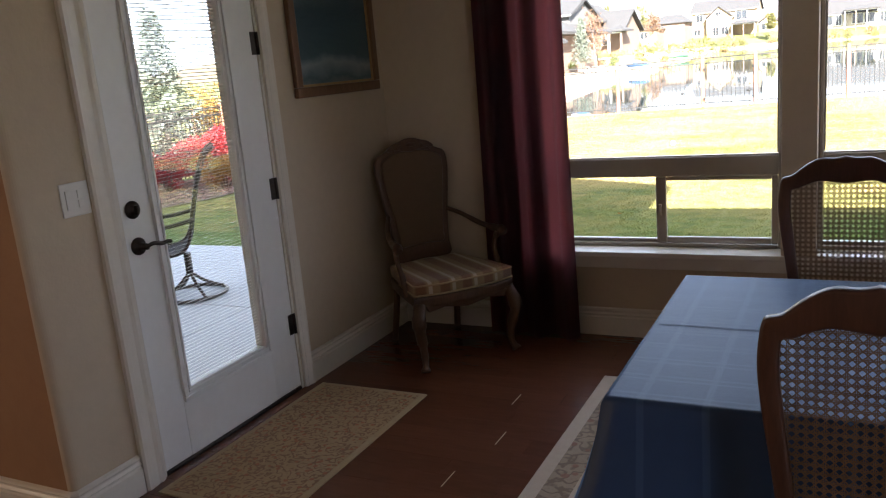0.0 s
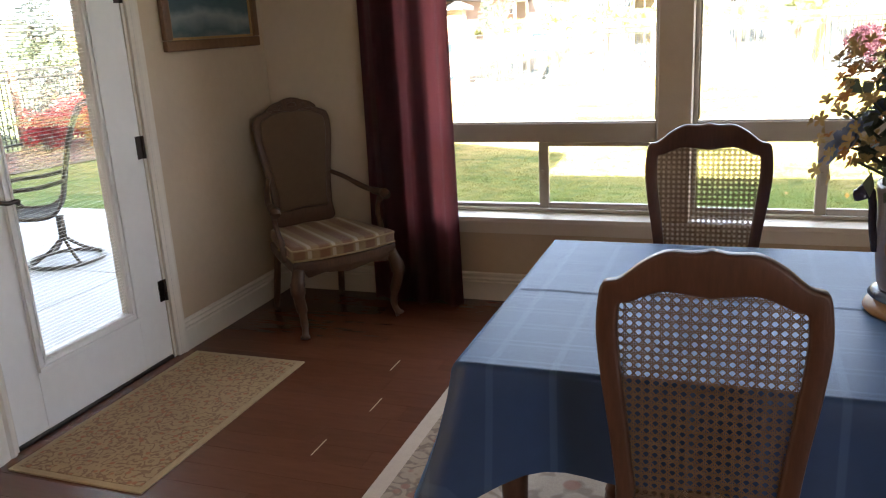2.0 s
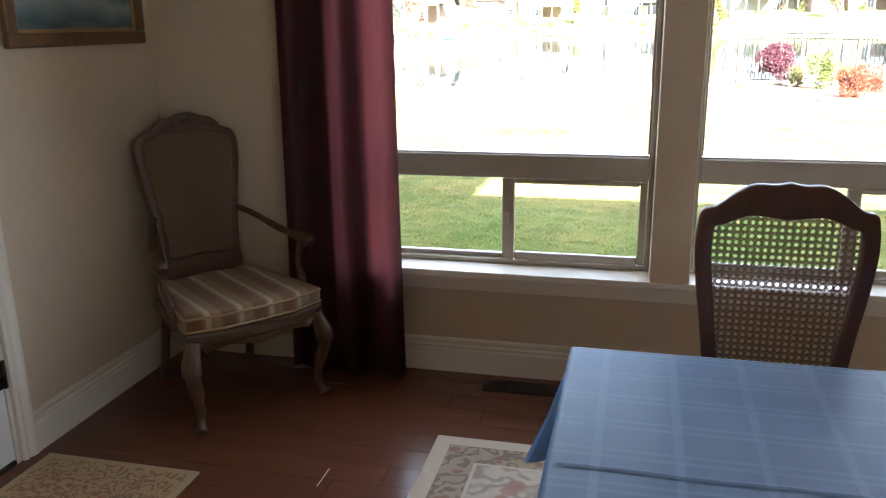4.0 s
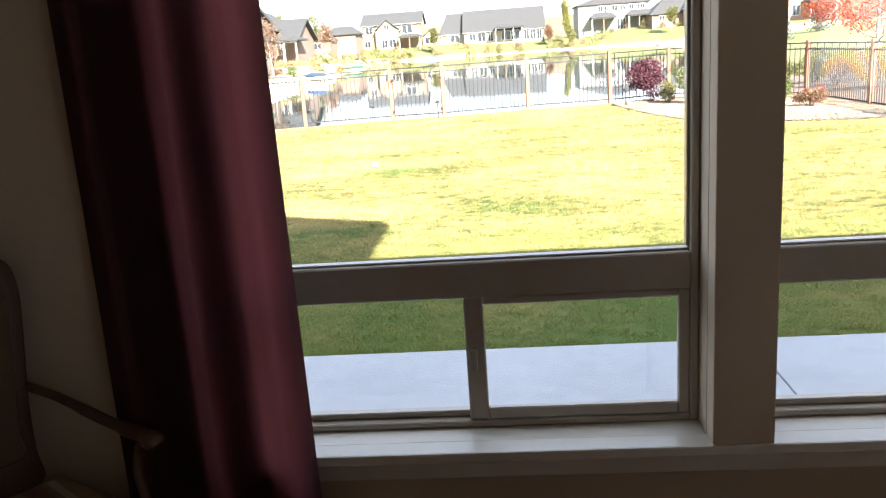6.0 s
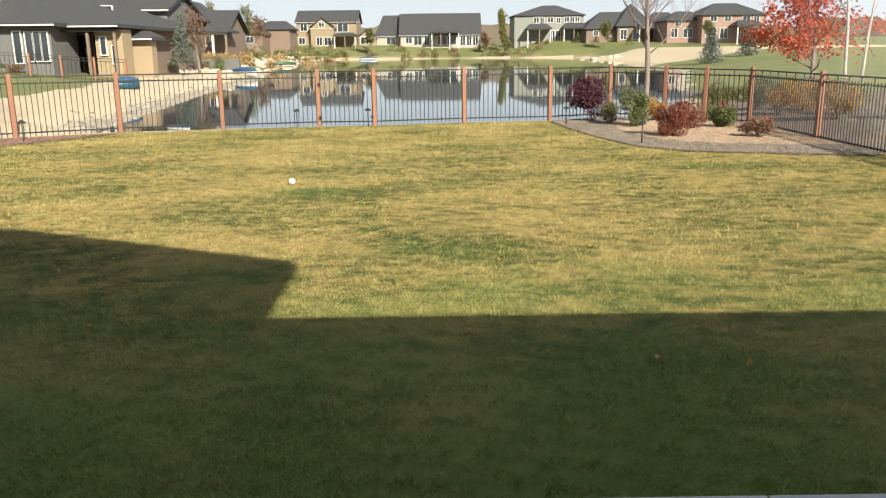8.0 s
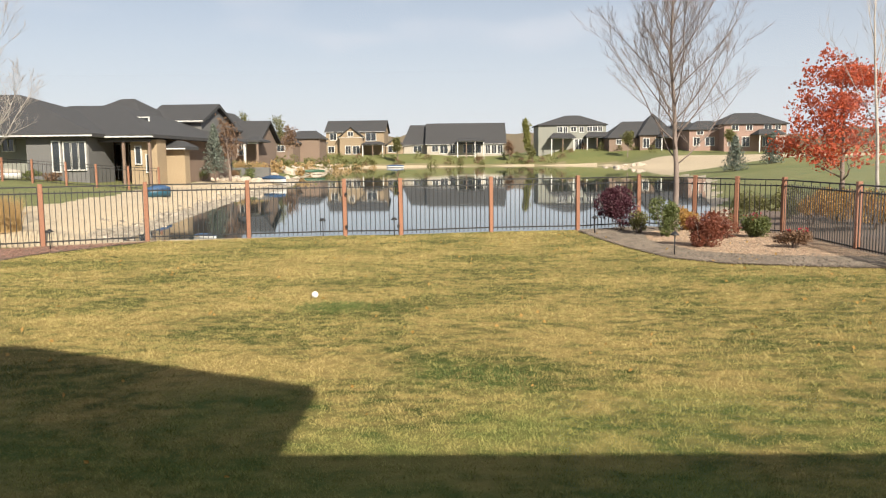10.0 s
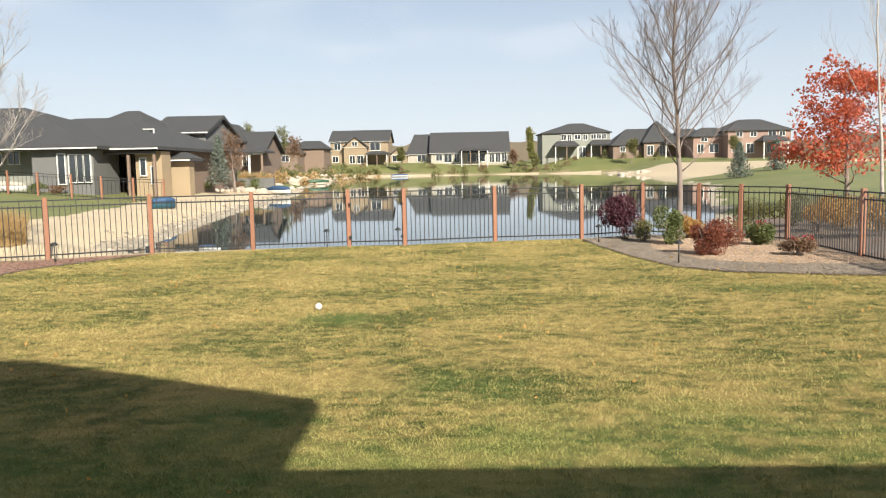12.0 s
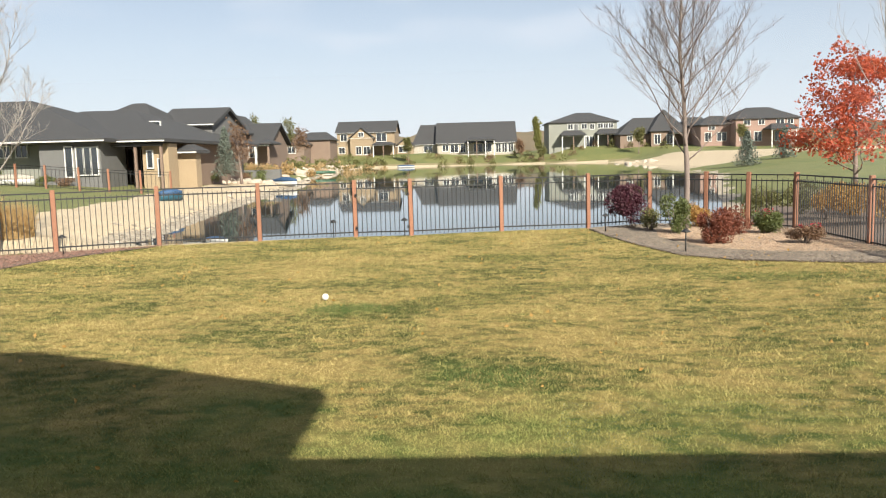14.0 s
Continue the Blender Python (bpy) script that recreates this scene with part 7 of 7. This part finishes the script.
# painted medallion and scrolls facing the near side of the table
b = bmesh.new()
for r0, r1 in ((0.03, 0.036), (0.0, 0.012), (0.018, 0.024)):
    for k in range(20):
        a0, a1 = 0.31416 * k, 0.31416 * (k + 1)
        q = []
        for r, a in ((r0, a0), (r1, a0), (r1, a1), (r0, a1)):
            t = r * math.cos(a) / 0.1085 - 1.5708
            q.append(b.verts.new((0.1105 * math.cos(t), 0.1105 * math.sin(t), 0.155 + r * math.sin(a))))
        b.faces.new(q)
part("medallion", b, CERAMIC_TAN, vase, "painted ochre medallion")
for t0, z in ((-2.2, 0.1), (-2.2, 0.22), (-0.95, 0.1), (-0.95, 0.22), (-2.5, 0.16)):
    b = tube([(0.1115 * math.cos(t0 + 0.17 * math.cos(a) * (1 - a / 12)), 0.1115 * math.sin(t0 + 0.17 * math.cos(a) * (1 - a / 12)), z + 0.026 * math.sin(a) * (1 - a / 12)) for a in np.linspace(0, 8, 24)], 0.0013, 5)
    part("scroll", b, CERAMIC_TAN, vase)

FLEAF = leafmat("dark_leaf", (0.075, 0.085, 0.05), (0.045, 0.052, 0.032), 0.35)
PETAL_Y = leafmat("yellow_petals", (0.4, 0.29, 0.12), (0.28, 0.18, 0.07), 0.3)
PETAL_B = leafmat("blue_petals", (0.13, 0.17, 0.26), (0.07, 0.09, 0.15), 0.35)
PETAL_O = leafmat("orange_petals", (0.45, 0.2, 0.05), (0.36, 0.15, 0.05), 0.4)
bq = thing("flower_bouquet", "yellow and dusty blue artificial flowers in the vase", "flowers", pose(VX, VY, TZ + 0.20))
rng = random.Random(3)


def bloom(c, r, petals, layers, material, name, cup=0.4, out=(0, 0, 1)):
    """Layered petals about a centre, opening along a direction."""
    bm = bmesh.new()
    z = Vector(out).normalized()
    x = z.orthogonal().normalized()
    y = z.cross(x)
    for ly in range(layers):
        rr = r * (1 - 0.26 * ly)
        lift = cup + 0.28 * ly
        for k in range(petals):
            a = 6.28319 * (k + 0.5 * ly + rng.uniform(-0.1, 0.1)) / petals
            d = (x * math.cos(a) + y * math.sin(a))
            s = (-x * math.sin(a) + y * math.cos(a))
            w = rr * 2.6 / petals
            p0, p1, p2 = Vector(c), Vector(c) + d * rr * 0.6 + z * rr * lift * 0.75, Vector(c) + d * rr + z * rr * lift * rng.uniform(0.75, 1.05)
            q = [bm.verts.new(v) for v in (p0 - s * w * 0.15, p0 + s * w * 0.15, p1 + s * w * 0.62 + z * 0.1 * w, p1 - z * 0.12 * w, p1 - s * w * 0.62 + z * 0.1 * w, p2 + s * w * 0.3, p2 - s * w * 0.3)]
            for f in ((0, 1, 3), (1, 2, 3), (0, 3, 4), (3, 2, 5), (3, 5, 6), (4, 3, 6)):
                bm.faces.new([q[i] for i in f]).smooth = True
    return part(name, bm, material, bq)


def stem_to(p):
    part("stem", tube(spline([(0, 0, -0.0), (p[0] * 0.35, p[1] * 0.35, p[2] * 0.55), (p[0] * 0.96, p[1] * 0.96, p[2] * 0.97)], 4), 0.0035, 5), FLEAF, bq)


for p, r in (((-0.175, -0.03, 0.19), 0.075), ((-0.03, -0.1, 0.2), 0.085), ((-0.06, -0.05, 0.33), 0.08), ((0.09, -0.05, 0.3), 0.085), ((0.02, 0.08, 0.22), 0.08), ((0.13, 0.05, 0.18), 0.075), ((0.0, 0.0, 0.37), 0.07), ((-0.09, 0.06, 0.25), 0.07)):
    stem_to(p)
    bloom(p, r, 7, 4, PETAL_B, "blue_flower", 0.35, (p[0], p[1], 0.15))
for i in range(56):
    a, u = rng.uniform(0, 6.283), rng.uniform(0.3, 1)
    z = rng.uniform(0.15, 0.41)
    k = 0.225 * math.sqrt(max(0.12, 1 - ((z - 0.25) / 0.27) ** 2)) * (0.75 + 0.3 * u)
    p = (k * math.cos(a), k * math.sin(a), z)
    if i % 3 == 0:
        stem_to(p)
    for j in range(5):
        q = (p[0] + rng.gauss(0, 0.028), p[1] + rng.gauss(0, 0.028), p[2] + rng.gauss(0, 0.028))
        bloom(q, rng.uniform(0.014, 0.022), 5, 1, PETAL_Y if rng.random() < 0.75 else PETAL_O, "yellow_flower", rng.uniform(0.1, 0.6), (q[0] + rng.gauss(0, 0.1), q[1] + rng.gauss(0, 0.1), q[2] - 0.1))
lp = []
for i in range(520):
    z = rng.uniform(0.13, 0.38)
    k = 0.19 * math.sqrt(max(0.1, 1 - ((z - 0.2) / 0.24) ** 2)) * rng.uniform(0.2, 1.0)
    a = rng.uniform(0, 6.283)
    lp.append((k * math.cos(a), k * math.sin(a), z))
tagged(part("foliage", leaves(lp, rng, 0.046, 1, 0.008, FLEAF, "foliage", 0.2), None, bq), kind="stuff")

# ---- hardwood floor ----
floor = tagged(new("floor", finish("floor", bm_box(box(0.0, -2.149, -0.3, 5.2, WY, -0.016), -3.2, -7.1, -0.3, 5.2, -2.151, -0.016), GAP)), "dark reddish brown hand-scraped hardwood planks", "floor", kind="structure")
rng = random.Random(12)
PW = 0.1175


def plank_verts(x0, x1, y0, y1):
    e, g_ = 0.0001, 0.0006
    lo = ((x0 + g_, y0 + g_), (x1 - g_, y0 + g_), (x1 - g_, y1 - g_), (x0 + g_, y1 - g_))
    hi = ((x0 + g_ + e, y0 + g_ + e), (x1 - g_ - e, y0 + g_ + e), (x1 - g_ - e, y1 - g_ - e), (x0 + g_ + e, y1 - g_ - e))
    V = [(x, y, -0.015) for x, y in lo] + [(x, y, -0.0001) for x, y in lo] + [(x, y, 0.0) for x, y in hi]
    F = [(8, 9, 10, 11)] + [(a, (a + 1) % 4, (a + 1) % 4 + 4, a + 4) for a in range(4)] + [(a + 4, (a + 1) % 4 + 4, (a + 1) % 4 + 8, a + 8) for a in range(4)]
    return V, F


rest_v, rest_f, made = [], [], 0
row = 0
y = WY - 0.002
while y > -7.05:
    y0 = max(y - PW, -7.09)
    x = -3.19 if y0 < -2.16 else 0.003
    xend = 5.19
    x1 = x + rng.uniform(0.3, 1.3)
    while x < xend:
        x1 = min(x1, xend)
        if xend - x1 < 0.25:
            x1 = xend
        V, F = plank_verts(x, x1, y0, y)
        if made < 300 and y0 > -3.6 and x1 > 0 and x < 3.6:
            me = bpy.data.meshes.new("plank")
            me.from_pydata([(a, b, c) for a, b, c in V], [], F)
            me.materials.append(PLANK)
            p = new("plank", me)
            p.parent = floor
            made += 1
        else:
            k = len(rest_v)
            rest_v += V
            rest_f += [tuple(i + k for i in f) for f in F]
        x, x1 = x1, x1 + rng.uniform(0.45, 1.5)
    y = y0
    row += 1
fr = stuff_mesh("plank_rest", rest_v, rest_f, PLANK_FAR)
fr.parent = floor
fr["kind"] = "stuff"
# pale open joints at plank ends
for x, y0, y1 in ((1.079, -0.768, -0.656), (1.155, -1.145, -1.028), (1.092, -1.506, -1.39), (0.98, -1.93, -1.83)):
    m = box(-0.0022, y0, 0.0006, 0.0022, y1, 0.0012)
    p = part("joint_splinter", m, FILLER, floor)
    p.location = (x, 0, 0)
# floor register below the windows
reg = thing("floor_register", "dark bronze floor register beside the baseboard", "vent", pose(1.62, 0.1, 0.001))
part("frame", box(-0.15, -0.055, 0.0, 0.15, 0.055, 0.004, 0.002), BRONZE, reg)
for i in range(13):
    part("slat", box(-0.135 + i * 0.0215, -0.042, 0.0042, -0.127 + i * 0.0215, 0.042, 0.006), BLACK_METAL, reg)
